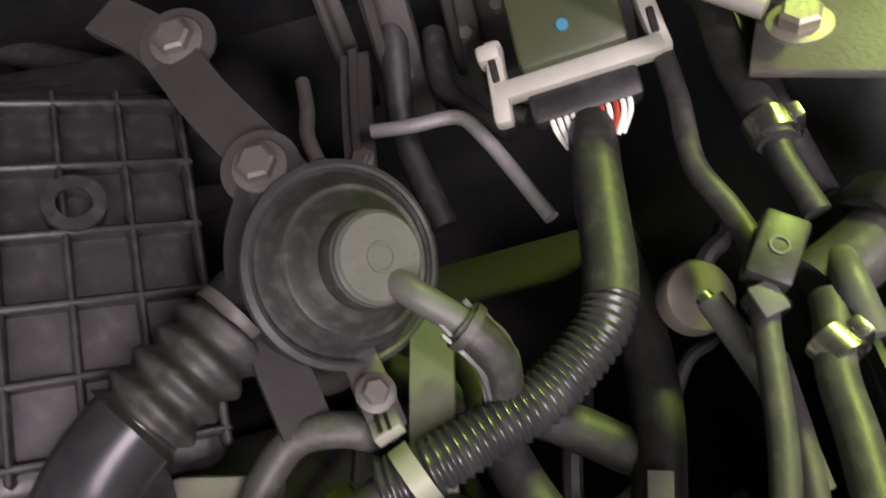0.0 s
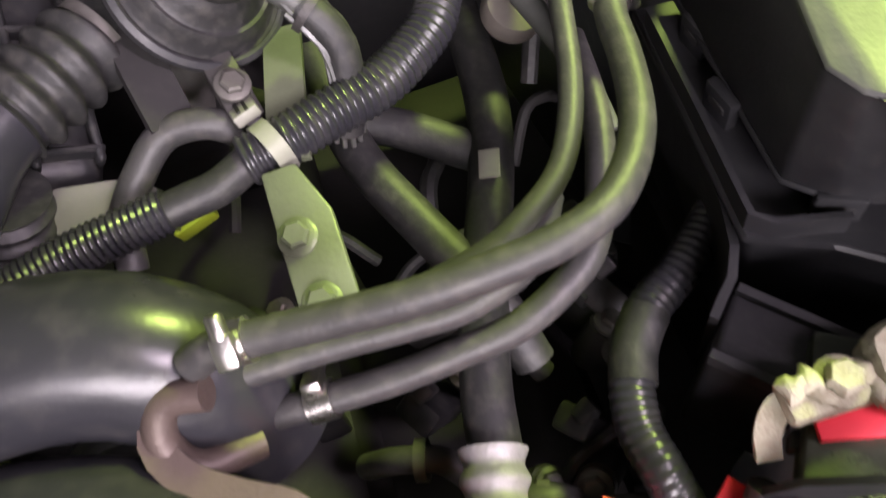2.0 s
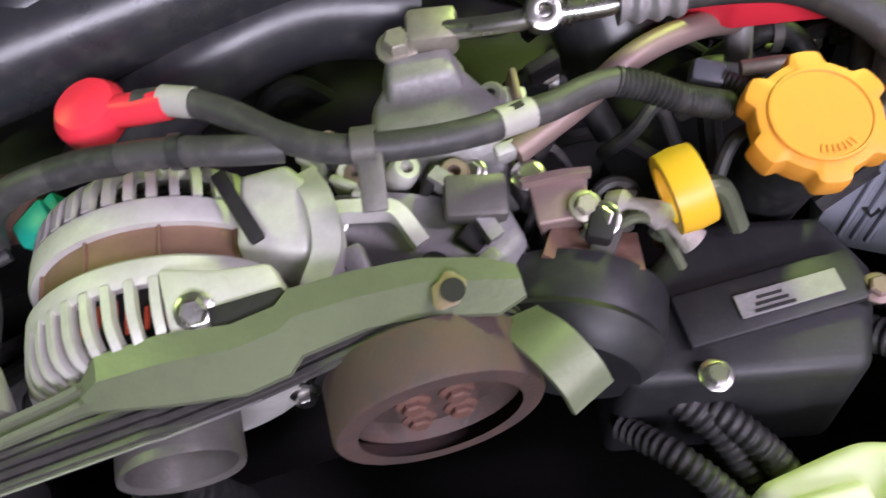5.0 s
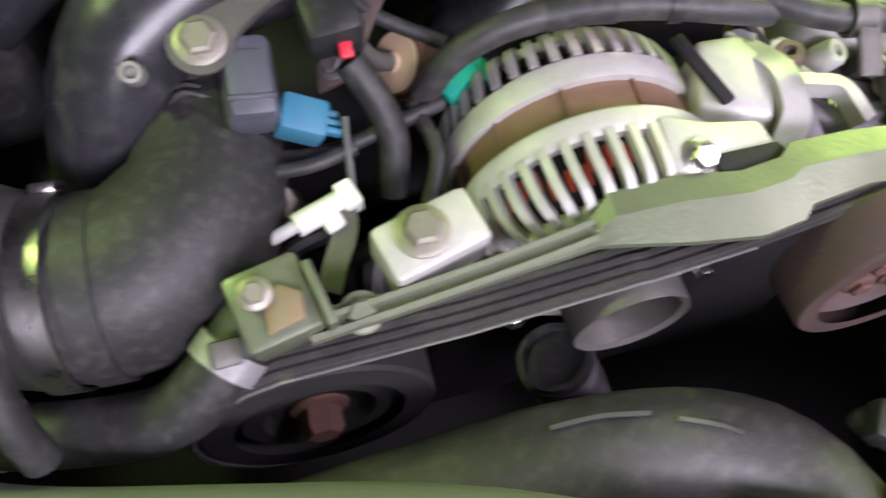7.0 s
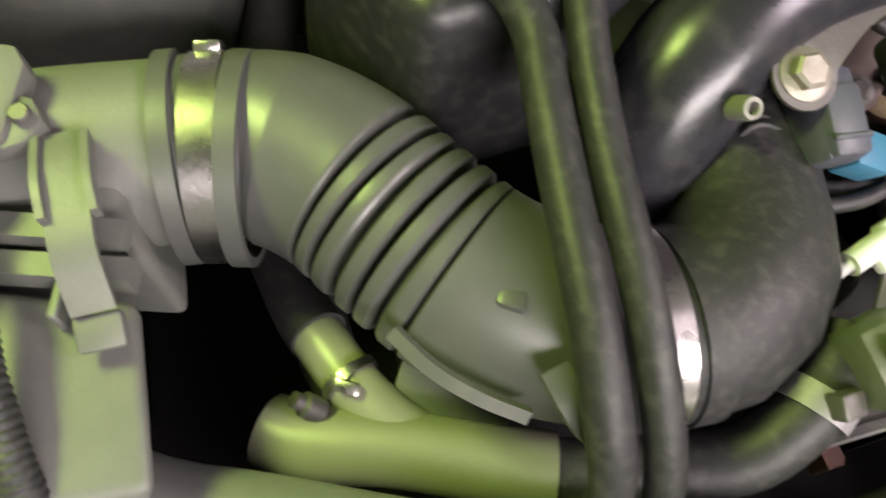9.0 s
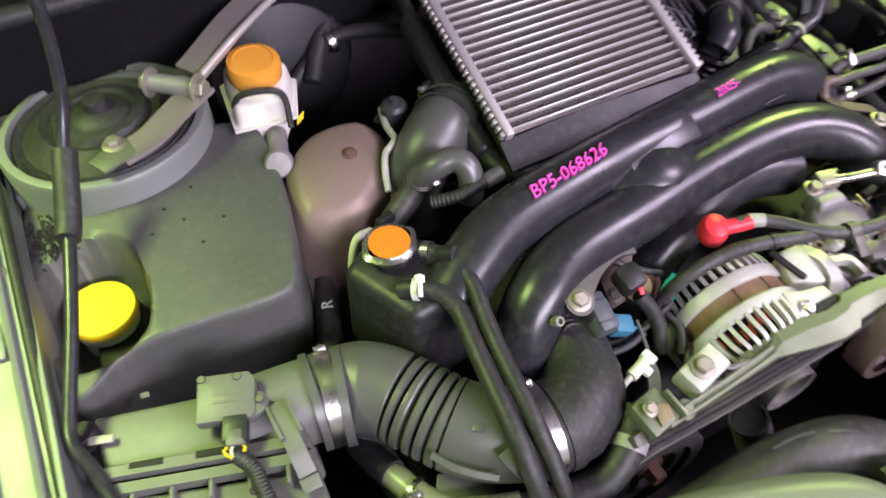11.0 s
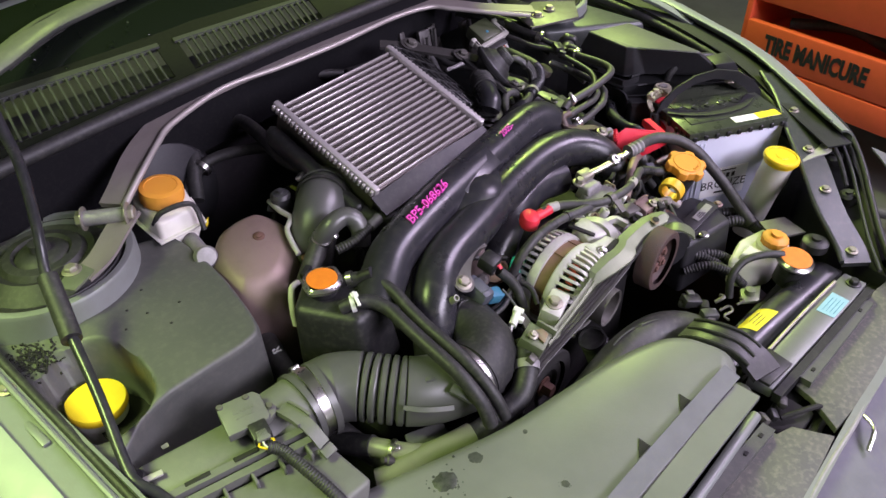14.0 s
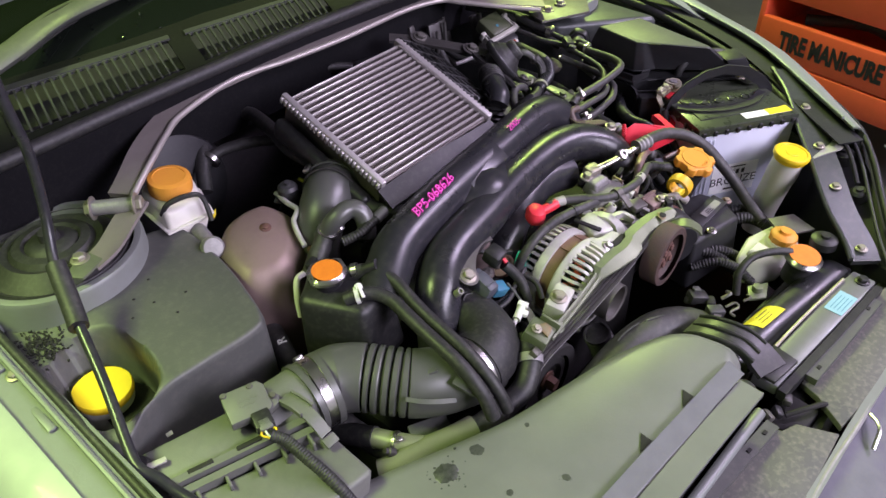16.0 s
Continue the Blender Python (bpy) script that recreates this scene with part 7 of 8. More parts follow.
part("belt_body", belt_loop(line, 0.146, 0.172, 0.0025), "belt", belt)
for i in range(5):
    part("rib", belt_loop([p + V(0, 0, 0) for p in line], 0.1475 + 0.0052 * i, 0.1502 + 0.0052 * i, 0.0042), "belt", belt)
part("pale_edge", belt_loop([p + V(0, 0, 0.0012) for p in line[5:18]], 0.1450, 0.1459, 0.0008), "alu", belt, "thin pale line along the front edge")
acp = thing("compressor_clutch", (0.28, 0.14, 0.75), "black compressor clutch cover with a bright strip", "clutch cover")
part("drum", lathe([(0, -0.016), (0.036, -0.016), (0.046, -0.008), (0.048, 0.0), (0.046, 0.004), (0.048, 0.008), (0.048, 0.03), (0, 0.03)], axes((0.262, 0.150, 0.782), (0.45, 0.9, 0)), 48), "blackbox", acp)
part("bright_strip", strip([(0.232, 0.150, 0.834), (0.236, 0.138, 0.842), (0.242, 0.126, 0.844), (0.249, 0.112, 0.838), (0.252, 0.104, 0.830)], 0.024, 0.003, side=(0.2, -0.2, 1), n=4), "olive", acp, "pale bent strip")

# ---- compressor and steering pump ----
cp = thing("compressor_housing", (0.36, 0.14, 0.7), "black plastic housing with a metal rating plate", "housing")
part("body", hull([(0.272, 0.115), (0.405, 0.085), (0.44, 0.14), (0.43, 0.185), (0.345, 0.205), (0.285, 0.17)], [(0.28, 0.12), (0.40, 0.092), (0.43, 0.14), (0.42, 0.18), (0.348, 0.198), (0.29, 0.165)], 0.68, [0.782, 0.78, 0.782, 0.785, 0.79, 0.785], 0.008), "blackbox", cp)
part("raised_frame", box((0.10, 0.030, 0.006), axes((0.367, 0.140, 0.788), (0, -0.1, 1), (0.97, -0.02, 0)), 0.002), "blackbox", cp)
part("rating_plate", box((0.056, 0.013, 0.001), axes((0.375, 0.138, 0.7922), (0, -0.1, 1), (0.97, -0.02, 0)), 0.0003, 1), "alu", cp, "silver rating plate")
for k in range(3):
    part("plate_print", box((0.022 - 0.004 * k, 0.0018, 0.0003), axes((0.365, 0.1335 + 0.0035 * k, 0.7929), (0, -0.1, 1), (0.97, -0.02, 0)), 0), "ink", cp)
part("frame_bolt", bolt((0.322, 0.110, 0.787), (0, -0.1, 1), 0.006, 0.005), "steel", cp)
part("frame_bolt", bolt((0.42, 0.128, 0.788), (0, -0.1, 1), 0.006, 0.005), "rust", cp)
ps = thing("steering_pump", (0.22, 0.26, 0.8), "pitted cast aluminium power steering pump", "pump")
b = hull([(0.185, 0.255), (0.225, 0.232), (0.262, 0.225), (0.27, 0.26), (0.25, 0.30), (0.205, 0.305), (0.187, 0.285)], [(0.192, 0.262), (0.225, 0.242), (0.255, 0.236), (0.262, 0.262), (0.245, 0.292), (0.21, 0.295), (0.195, 0.28)], 0.80, [0.856, 0.852, 0.852, 0.858, 0.866, 0.866, 0.86], 0.006)
part("body", b, "alu", ps)
part("shoulder", hull([(0.20, 0.272), (0.25, 0.268), (0.252, 0.30), (0.205, 0.306)], [(0.207, 0.28), (0.242, 0.277), (0.244, 0.296), (0.21, 0.30)], 0.85, 0.872, 0.004), "alu", ps)
part("banjo_block", box((0.028, 0.022, 0.018), axes((0.238, 0.306, 0.874), (0, -0.2, 1), (0.95, -0.2, 0)), 0.004), "zinc", ps)
part("port_bolt", bolt((0.218, 0.304, 0.872), (0, -0.2, 1), 0.008, 0.009), "zinc", ps)
part("hard_pipe", tube([(0.24, 0.304, 0.876), (0.258, 0.294, 0.88), (0.276, 0.286, 0.884), (0.292, 0.281, 0.887), (0.312, 0.276, 0.888), (0.335, 0.272, 0.889)], 0.0055, 14), "steel", ps)
part("ring_fitting", lathe([(0.004, -0.006), (0.0095, -0.006), (0.0105, 0.0), (0.0095, 0.007), (0.006, 0.0085), (0.004, 0.008), (0.004, -0.006)], axes((0.2915, 0.2815, 0.888), (-0.05, -0.6, 0.8)), 28), "steel", ps)
for i in range(3):
    part("fitting_rib", ring((0.298 + 0.003 * i, 0.2795 - 0.0008 * i, 0.888), (1, -0.27, 0.05), 0.0058, 0.0016, 0.0016), "steel", ps)
part("lower_casting", hull([(0.155, 0.212), (0.235, 0.172), (0.262, 0.19), (0.255, 0.222), (0.19, 0.245), (0.158, 0.25)], [(0.16, 0.218), (0.232, 0.182), (0.252, 0.195), (0.247, 0.218), (0.19, 0.236), (0.163, 0.244)], 0.78, [0.842, 0.83, 0.828, 0.836, 0.842, 0.845], 0.004), "alu", ps)
part("web", strip([(0.152, 0.25, 0.852), (0.158, 0.228, 0.856), (0.156, 0.205, 0.85), (0.145, 0.19, 0.842)], 0.014, 0.012), "altalu", ps)
part("web", strip([(0.158, 0.226, 0.852), (0.178, 0.222, 0.85), (0.192, 0.217, 0.848), (0.20, 0.20, 0.84)], 0.008, 0.010), "altalu", ps)
part("web", strip([(0.215, 0.232, 0.85), (0.228, 0.214, 0.846), (0.236, 0.192, 0.838)], 0.008, 0.010), "alu", ps)
part("outlet_pad", box((0.032, 0.024, 0.012), axes((0.232, 0.213, 0.846), (0.1, -0.2, 1), (0.9, -0.2, 0)), 0.003), "bracket", ps)
rnd = random.Random(21)
for k in range(46):
    x, y = rnd.uniform(0.155, 0.30), rnd.uniform(0.165, 0.285)
    z = 0.838 + 0.12 * (y - 0.17) + rnd.uniform(-0.006, 0.006)
    a = rnd.uniform(0, 180)
    n = V(rnd.uniform(-0.4, 0.4), rnd.uniform(-0.6, 0.0), 1)
    kind = k % 4
    mt = rnd.choice(("alu", "alu", "altalu", "bracket", "rust", "deep"))
    if kind == 0:
        part("casting_boss", lathe([(0.009, -0.02), (0.008, 0.0), (0.0065, 0.002), (0.0035, 0.002), (0.003, -0.004), (0, -0.004)], axes((x, y, z), n), 16), mt, ps)
    elif kind == 1:
        part("casting_rib", box((rnd.uniform(0.012, 0.03), rnd.uniform(0.004, 0.008), 0.016), axes((x, y, z - 0.006), n, (math.cos(a), math.sin(a), 0)), 0.0018), mt, ps)
    elif kind == 2:
        part("casting_bolt", bolt((x, y, z - 0.002), n, rnd.uniform(0.0045, 0.0065), 0.005), rnd.choice(("zinc", "steel", "rustred")), ps)
    else:
        part("casting_step", box((rnd.uniform(0.010, 0.022), rnd.uniform(0.010, 0.018), 0.018), axes((x, y, z - 0.010), n, (math.cos(a), math.sin(a), 0)), 0.0025), mt, ps)
for k in range(9):
    x, y = rnd.uniform(0.24, 0.40), rnd.uniform(0.165, 0.27)
    h = thing("pump_lead", (x, y, 0.83), "thin grimy lead beside the pump", "lead", group="pump leads")
    part("lead_body", tube([(x - 0.02, y + rnd.uniform(-0.02, 0.02), 0.80), (x - 0.005, y, 0.828 + rnd.uniform(-0.01, 0.008)), (x + 0.012, y + rnd.uniform(-0.01, 0.01), 0.826), (x + 0.025, y + rnd.uniform(-0.02, 0.02), 0.795)], rnd.choice((0.003, 0.0042, 0.0055)), 9), rnd.choice(("rubber", "greyrub", "bracket", "olive")), h)
tf = thing("tensioner_bracket", (0.135, 0.23, 0.8), "scratched aluminium tensioner bracket", "bracket")
part("slab", hull([(0.105, 0.215), (0.15, 0.198), (0.168, 0.235), (0.15, 0.262), (0.118, 0.262)], [(0.112, 0.222), (0.146, 0.206), (0.16, 0.235), (0.146, 0.255), (0.122, 0.256)], 0.80, [0.853, 0.853, 0.858, 0.864, 0.864], 0.004), "altalu", tf)
part("slot", box((0.008, 0.045, 0.004), axes((0.118, 0.238, 0.8612), (0, -0.2, 1), (0.93, 0.3, 0)), 0.0018), "deep", tf)
rusty = thing("rusty_stay", (0.28, 0.19, 0.8), "rust-brown pressed steel stay", "stay")
part("cup", hull([(0.262, 0.196), (0.282, 0.192), (0.286, 0.210), (0.264, 0.214)], [(0.258, 0.194), (0.286, 0.190), (0.290, 0.212), (0.260, 0.217)], 0.815, [0.836, 0.836, 0.842, 0.842], 0.002), "rust", rusty)
part("cup_lip", strip([(0.257, 0.216, 0.843), (0.275, 0.214, 0.844), (0.292, 0.211, 0.843)], 0.004, 0.005), "rust", rusty)
part("tab", strip([(0.262, 0.19, 0.828), (0.28, 0.178, 0.822), (0.305, 0.172, 0.818)], 0.022, 0.004), "rustred", rusty)
part("arm", strip([(0.31, 0.205, 0.825), (0.298, 0.19, 0.83), (0.285, 0.175, 0.822)], 0.012, 0.006), "bracket", rusty)
tape = thing("taped_lead", (0.31, 0.185, 0.82), "pale tape-wrapped lead end", "lead")
part("wrap", tube([(0.298, 0.20, 0.828), (0.31, 0.19, 0.832), (0.322, 0.18, 0.828), (0.332, 0.168, 0.82)], 0.007, 10, radius=lambda s, u: 0.0062 + 0.0016 * math.sin(s * 300) + 0.0008 * math.sin(s * 900)), "crumpled", tape)

# ---- steering hoses and looms over the pump ----
sh = thing("steering_hose", (0.42, 0.2, 0.85), "thick black pressure hose with a crimped end", "hose")
part("hose_body", tube([(0.345, 0.271, 0.889), (0.366, 0.2705, 0.888), (0.394, 0.268, 0.884), (0.420, 0.261, 0.880), (0.440, 0.243, 0.875), (0.457, 0.224, 0.864), (0.470, 0.200, 0.846), (0.480, 0.174, 0.819), (0.481, 0.140, 0.791), (0.473, 0.105, 0.765), (0.46, 0.07, 0.745)], 0.0102, 18), "greyrub", sh)
part("crimp", tube([(0.329, 0.275, 0.889), (0.342, 0.2715, 0.889), (0.360, 0.2665, 0.891)], 0.0115, 20, step=0.001, radius=lambda s, u: 0.0115 + 0.0011 * math.cos(2 * math.pi * s / 0.0095)), "alu", sh, "crimped aluminium collar")
lp = thing("alternator_cable", (0.2, 0.24, 0.86), "black sheathed cable with white printed sleeves", "cable")
LPP = [(0.085, 0.293, 0.892), (0.106, 0.286, 0.893), (0.129, 0.269, 0.892), (0.151, 0.247, 0.89), (0.175, 0.232, 0.888), (0.212, 0.224, 0.886), (0.240, 0.223, 0.884), (0.258, 0.227, 0.880), (0.277, 0.230, 0.878), (0.302, 0.238, 0.874), (0.318, 0.239, 0.871)]
part("cable", tube(LPP, 0.0072, 14), "greyrub", lp)
part("conduit", corrugated([(0.314, 0.239, 0.872), (0.33, 0.235, 0.866), (0.347, 0.228, 0.858), (0.372, 0.226, 0.845)], 0.0068, 0.003, 0.0012), "rubber", lp)
for a, c in (((0.098, 0.2895, 0.893), (0.113, 0.282, 0.893)), ((0.249, 0.2248, 0.8825), (0.267, 0.2288, 0.879))):
    part("sleeve", tube([a, c], 0.0078, 16), "clipw", lp, "white printed sleeve")
part("sleeve_print", box((0.010, 0.0035, 0.0003), axes((0.258, 0.2268, 0.8885), (0, -0.1, 1), (0.97, 0.22, 0)), 0), "ink", lp)
part("p_clip", ring((0.187, 0.229, 0.8875), (1, -0.2, 0), 0.0078, 0.011, 0.0022), "bracket", lp)
part("p_clip_foot", box((0.012, 0.03, 0.003), axes((0.186, 0.213, 0.884), (0, -0.5, 0.8), (0.97, -0.2, 0)), 0.001), "bracket", lp)
al = thing("engine_loom", (0.06, 0.26, 0.86), "black loom running over the alternator", "wiring loom")
part("loom_body", tube([(-0.018, 0.275, 0.84), (-0.008, 0.272, 0.862), (0.008, 0.269, 0.878), (0.028, 0.267, 0.8865), (0.058, 0.265, 0.8895), (0.094, 0.258, 0.8905), (0.128, 0.248, 0.889), (0.15, 0.245, 0.885)], 0.0075, 14), "greyrub", al)
part("tape_wrap", tube([(0.040, 0.2662, 0.8880), (0.058, 0.265, 0.8895), (0.074, 0.2620, 0.8900)], 0.0080, 14), "rubber", al, "black tape wrap")
part("retainer", ring((0.102, 0.2560, 0.8903), (0.95, -0.25, 0), 0.0078, 0.006, 0.0010), "plastic", al)
ol = thing("oil_filler_cap", (0.40, 0.19, 0.84), "amber oil filler cap with six lugs", "cap")
OM = axes((0.3995, 0.1945, 0.851), (-0.02, -0.22, 0.97), (1, 0, 0))
part("cap", lathe([(0.028, -0.004), (0.034, -0.003), (0.035, 0.0), (0.035, 0.009), (0.034, 0.0115), (0.030, 0.0125), (0.0, 0.0125)], OM, 128, wobble=lambda a: 0.87 + 0.17 * (0.5 + 0.5 * math.tanh(4 * (math.cos(6 * a - 1.78) - 0.1)))), "amber", ol)
part("cap_face", lathe([(0.0252, 0.0120), (0.0248, 0.0138), (0.0236, 0.0140), (0.0230, 0.0133), (0, 0.0136)], OM, 56), "amber", ol)
for k in range(7):
    a = radians(245 + 8 * k)
    part("moulded_mark", box((0.0012, 0.004, 0.0006), OM @ pose(0.019 * math.cos(a), 0.019 * math.sin(a), 0.0138, 0, 0, math.degrees(a) + 90), 0), "amber", ol)
part("neck", tube([(0.402, 0.195, 0.84), (0.405, 0.208, 0.80), (0.41, 0.22, 0.75)], 0.024, 24), "plastic", ol, "black filler neck")
dk = thing("oil_dipstick", (0.355, 0.2, 0.8), "amber oil dipstick ring handle", "dipstick")
DN = V(-0.95, -0.25, -0.34)
part("ring_handle", lathe([(0.0145, -0.009), (0.0205, -0.0088), (0.0215, 0.0), (0.0205, 0.0088), (0.0145, 0.009), (0.0145, -0.009)], axes((0.329, 0.184, 0.846), (-0.978, 0.012, -0.21)), 36), "yellow2", dk)
part("shaft", tube([(0.330, 0.190, 0.820), (0.335, 0.198, 0.80), (0.34, 0.205, 0.76)], 0.0048, 10), "amber", dk)
sn2 = thing("oil_pressure_lead", (0.385, 0.23, 0.85), "small grey plug on a ribbed lead", "plug")
part("plug_body", box((0.018, 0.014, 0.012), axes((0.372, 0.248, 0.846), (0, -0.3, 1), (0.8, -0.5, 0)), 0.003), "grey", sn2)
part("lead", corrugated([(0.378, 0.243, 0.846), (0.388, 0.232, 0.844), (0.395, 0.222, 0.838)], 0.0045, 0.0028, 0.001), "rubber", sn2)
part("stud", tube([(0.39, 0.245, 0.846), (0.408, 0.24, 0.848), (0.424, 0.236, 0.846)], 0.005, 10), "zinc", sn2)

# ---- solenoid cluster beside the alternator ----
oc = thing("cam_solenoid_bracket", (-0.1, 0.3, 0.86), "pale steel bracket with a bolt", "bracket")
part("arm", strip([(-0.122, 0.284, 0.884), (-0.11, 0.298, 0.892), (-0.085, 0.315, 0.896), (-0.055, 0.325, 0.896), (-0.03, 0.325, 0.89)], 0.024, 0.005, side=(0, -0.35, 0.93)), "bracket", oc)
part("bolt", bolt((-0.120, 0.288, 0.890), (0, -0.4, 0.9), 0.0085, 0.007), "zinc", oc)
part("washer", lathe([(0, 0.0), (0.0155, 0.0), (0.0155, 0.002), (0, 0.002)], axes((-0.120, 0.288, 0.888), (0, -0.4, 0.9)), 24), "bracket", oc)
gc = thing("cam_sensor_plug", (-0.1, 0.27, 0.85), "grey sensor with a blue plug", "sensor")
GM = axes((-0.104, 0.277, 0.868), (0.15, -0.35, 0.9), (0.97, -0.05, 0))
part("body", box((0.025, 0.044, 0.024), GM, 0.005), "grey", gc)
part("step", box((0.022, 0.034, 0.014), GM @ pose(0.0, -0.004, 0.008), 0.004), "grey", gc)
part("ridge", box((0.022, 0.003, 0.003), GM @ pose(0.0, -0.012, 0.0145), 0.001, 1), "grey", gc)
part("blue_plug", box((0.024, 0.02, 0.018), axes((-0.083, 0.263, 0.853), (0.3, -0.35, 0.85), (0.85, -0.3, 0)), 0.003), "blue", gc, "bright blue plug")
for i in range(3):
    part("blue_finger", box((0.012, 0.0035, 0.006), axes((-0.070, 0.258 + 0.006 * i, 0.846), (0.3, -0.35, 0.85), (0.85, -0.3, 0)), 0.001, 1), "blue", gc)
od = thing("oil_control_solenoid", (-0.03, 0.3, 0.84), "round solenoid with a brass disc face", "solenoid")
OD = axes((-0.026, 0.304, 0.838), (-0.75, -0.25, 0.55))
part("can", lathe([(0, -0.022), (0.019, -0.022), (0.020, -0.018), (0.020, -0.002), (0.018, 0.0), (0, 0.0)], OD, 32), "rustred", od)
part("disc", lathe([(0.0165, -0.001), (0.0165, 0.0015), (0.006, 0.0025), (0.005, 0.005), (0, 0.0055)], OD, 32), "brass", od, "brass-coloured disc")
part("spigot", tube([OD @ V(0, 0, 0.002), OD @ V(0, 0, 0.016), OD @ V(0.004, 0.004, 0.03)], 0.0052, 12), "bracket", od)
bl = thing("black_relay_plug", (-0.055, 0.3, 0.88), "black plug with a red lock tab", "plug")
part("plug_body", box((0.028, 0.028, 0.024), axes((-0.060, 0.288, 0.888), (0, -0.3, 0.95), (0.95, 0.1, 0)), 0.006), "plastic", bl)
part("red_tab", box((0.006, 0.008, 0.004), axes((-0.056, 0.272, 0.884), (0, -0.5, 0.85)), 0.001), "red", bl, "red lock tab")
part("lead", tube([(-0.055, 0.274, 0.875), (-0.045, 0.262, 0.858), (-0.04, 0.25, 0.84), (-0.045, 0.235, 0.815)], 0.008, 12), "rubber", bl)
wp_ = thing("white_check_valve", (-0.086, 0.224, 0.83), "white plastic inline valve", "valve")
part("barrel", tube([(-0.111, 0.2145, 0.827), (-0.095, 0.220, 0.828)], 0.0034, 12), "plugw", wp_)
part("body", tube([(-0.097, 0.219, 0.828), (-0.068, 0.2285, 0.830)], 0.0062, 16), "plugw", wp_)
part("head", box((0.010, 0.016, 0.012), axes((-0.069, 0.228, 0.830), (0, -0.2, 1), (0.95, 0.31, 0)), 0.002), "plugw", wp_)
part("side_lug", box((0.010, 0.010, 0.008), axes((-0.079, 0.217, 0.828), (0, -0.2, 1), (0.95, 0.31, 0)), 0.002), "plugw", wp_)
part("stalk", tube([(-0.066, 0.231, 0.832), (-0.064, 0.248, 0.843), (-0.062, 0.262, 0.85)], 0.002, 8), "cover", wp_)
nt = thing("threaded_boss", (-0.104, 0.24, 0.81), "dull hexagon nut on a boss", "nut")
part("nut", lathe([(0.005, -0.012), (0.0095, -0.012), (0.0105, 0.0), (0.0095, 0.005), (0.0055, 0.005), (0.005, -0.004)], axes((-0.104, 0.241, 0.818), (0, -0.4, 0.9)), 8), "zinc", nt)
part("boss", lathe([(0.013, -0.03), (0.013, -0.010), (0, -0.010)], axes((-0.104, 0.241, 0.818), (0, -0.4, 0.9)), 20), "deep", nt)
sv = thing("small_stay", (-0.07, 0.205, 0.81), "thin olive steel stay", "stay")
part("plate", strip([(-0.072, 0.226, 0.832), (-0.074, 0.212, 0.826), (-0.082, 0.198, 0.82), (-0.088, 0.188, 0.812)], 0.012, 0.003), "bracket", sv)
for k, pts in enumerate(([(-0.115, 0.25, 0.835), (-0.085, 0.246, 0.838), (-0.06, 0.25, 0.84)], [(-0.10, 0.262, 0.83), (-0.07, 0.255, 0.835), (-0.03, 0.262, 0.84), (-0.01, 0.268, 0.84)], [(-0.05, 0.33, 0.87), (-0.03, 0.315, 0.86), (0.0, 0.30, 0.85)], [(-0.03, 0.22, 0.82), (-0.02, 0.24, 0.835), (-0.025, 0.27, 0.84)])):
    h = thing("thin_lead", pts[1], "thin black lead beside the alternator", "lead", group="thin leads")
    part("lead_body", tube(pts, 0.0042, 10), "rubber", h)

# ---- front air duct ----
duct = thing("air_intake_duct", (-0.2, 0.08, 0.7), "wide grey plastic air duct with dark stains over the radiator", "air duct")
# Shrinks the duct towards the closing camera, so it fits that view.
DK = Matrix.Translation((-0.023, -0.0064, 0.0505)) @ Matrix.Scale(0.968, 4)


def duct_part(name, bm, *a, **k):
    """A piece of the duct, scaled about the closing camera to keep its fit there."""
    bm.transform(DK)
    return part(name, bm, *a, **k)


DO = [(-0.50, 0.24), (-0.40, 0.213), (-0.31, 0.174), (-0.22, 0.137), (-0.13, 0.113), (-0.06, 0.095), (0.005, 0.072), (0.055, 0.044), (0.076, 0.006), (0.066, -0.045), (-0.05, -0.062), (-0.20, -0.052), (-0.35, -0.042), (-0.50, -0.03)]
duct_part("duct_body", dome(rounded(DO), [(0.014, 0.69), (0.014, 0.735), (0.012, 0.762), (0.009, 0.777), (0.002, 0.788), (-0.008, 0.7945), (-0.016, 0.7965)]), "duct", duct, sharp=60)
# Ridge is coloured mauve grey because it turns from the green light.
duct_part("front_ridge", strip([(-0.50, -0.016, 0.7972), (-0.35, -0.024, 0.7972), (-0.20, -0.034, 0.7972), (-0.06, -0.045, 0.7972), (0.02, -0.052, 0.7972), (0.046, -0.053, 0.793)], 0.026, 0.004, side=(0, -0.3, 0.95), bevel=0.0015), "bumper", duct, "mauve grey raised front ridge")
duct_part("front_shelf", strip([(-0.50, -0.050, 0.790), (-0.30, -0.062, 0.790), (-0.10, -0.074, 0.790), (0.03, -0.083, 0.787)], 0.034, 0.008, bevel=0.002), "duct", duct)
for x, y in ((-0.052, -0.028), (-0.150, -0.020)):
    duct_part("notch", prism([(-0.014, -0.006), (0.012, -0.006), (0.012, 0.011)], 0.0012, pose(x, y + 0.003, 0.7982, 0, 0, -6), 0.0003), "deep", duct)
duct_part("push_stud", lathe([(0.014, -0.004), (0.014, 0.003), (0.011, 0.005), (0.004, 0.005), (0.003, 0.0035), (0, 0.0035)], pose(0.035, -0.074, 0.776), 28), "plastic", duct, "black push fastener")
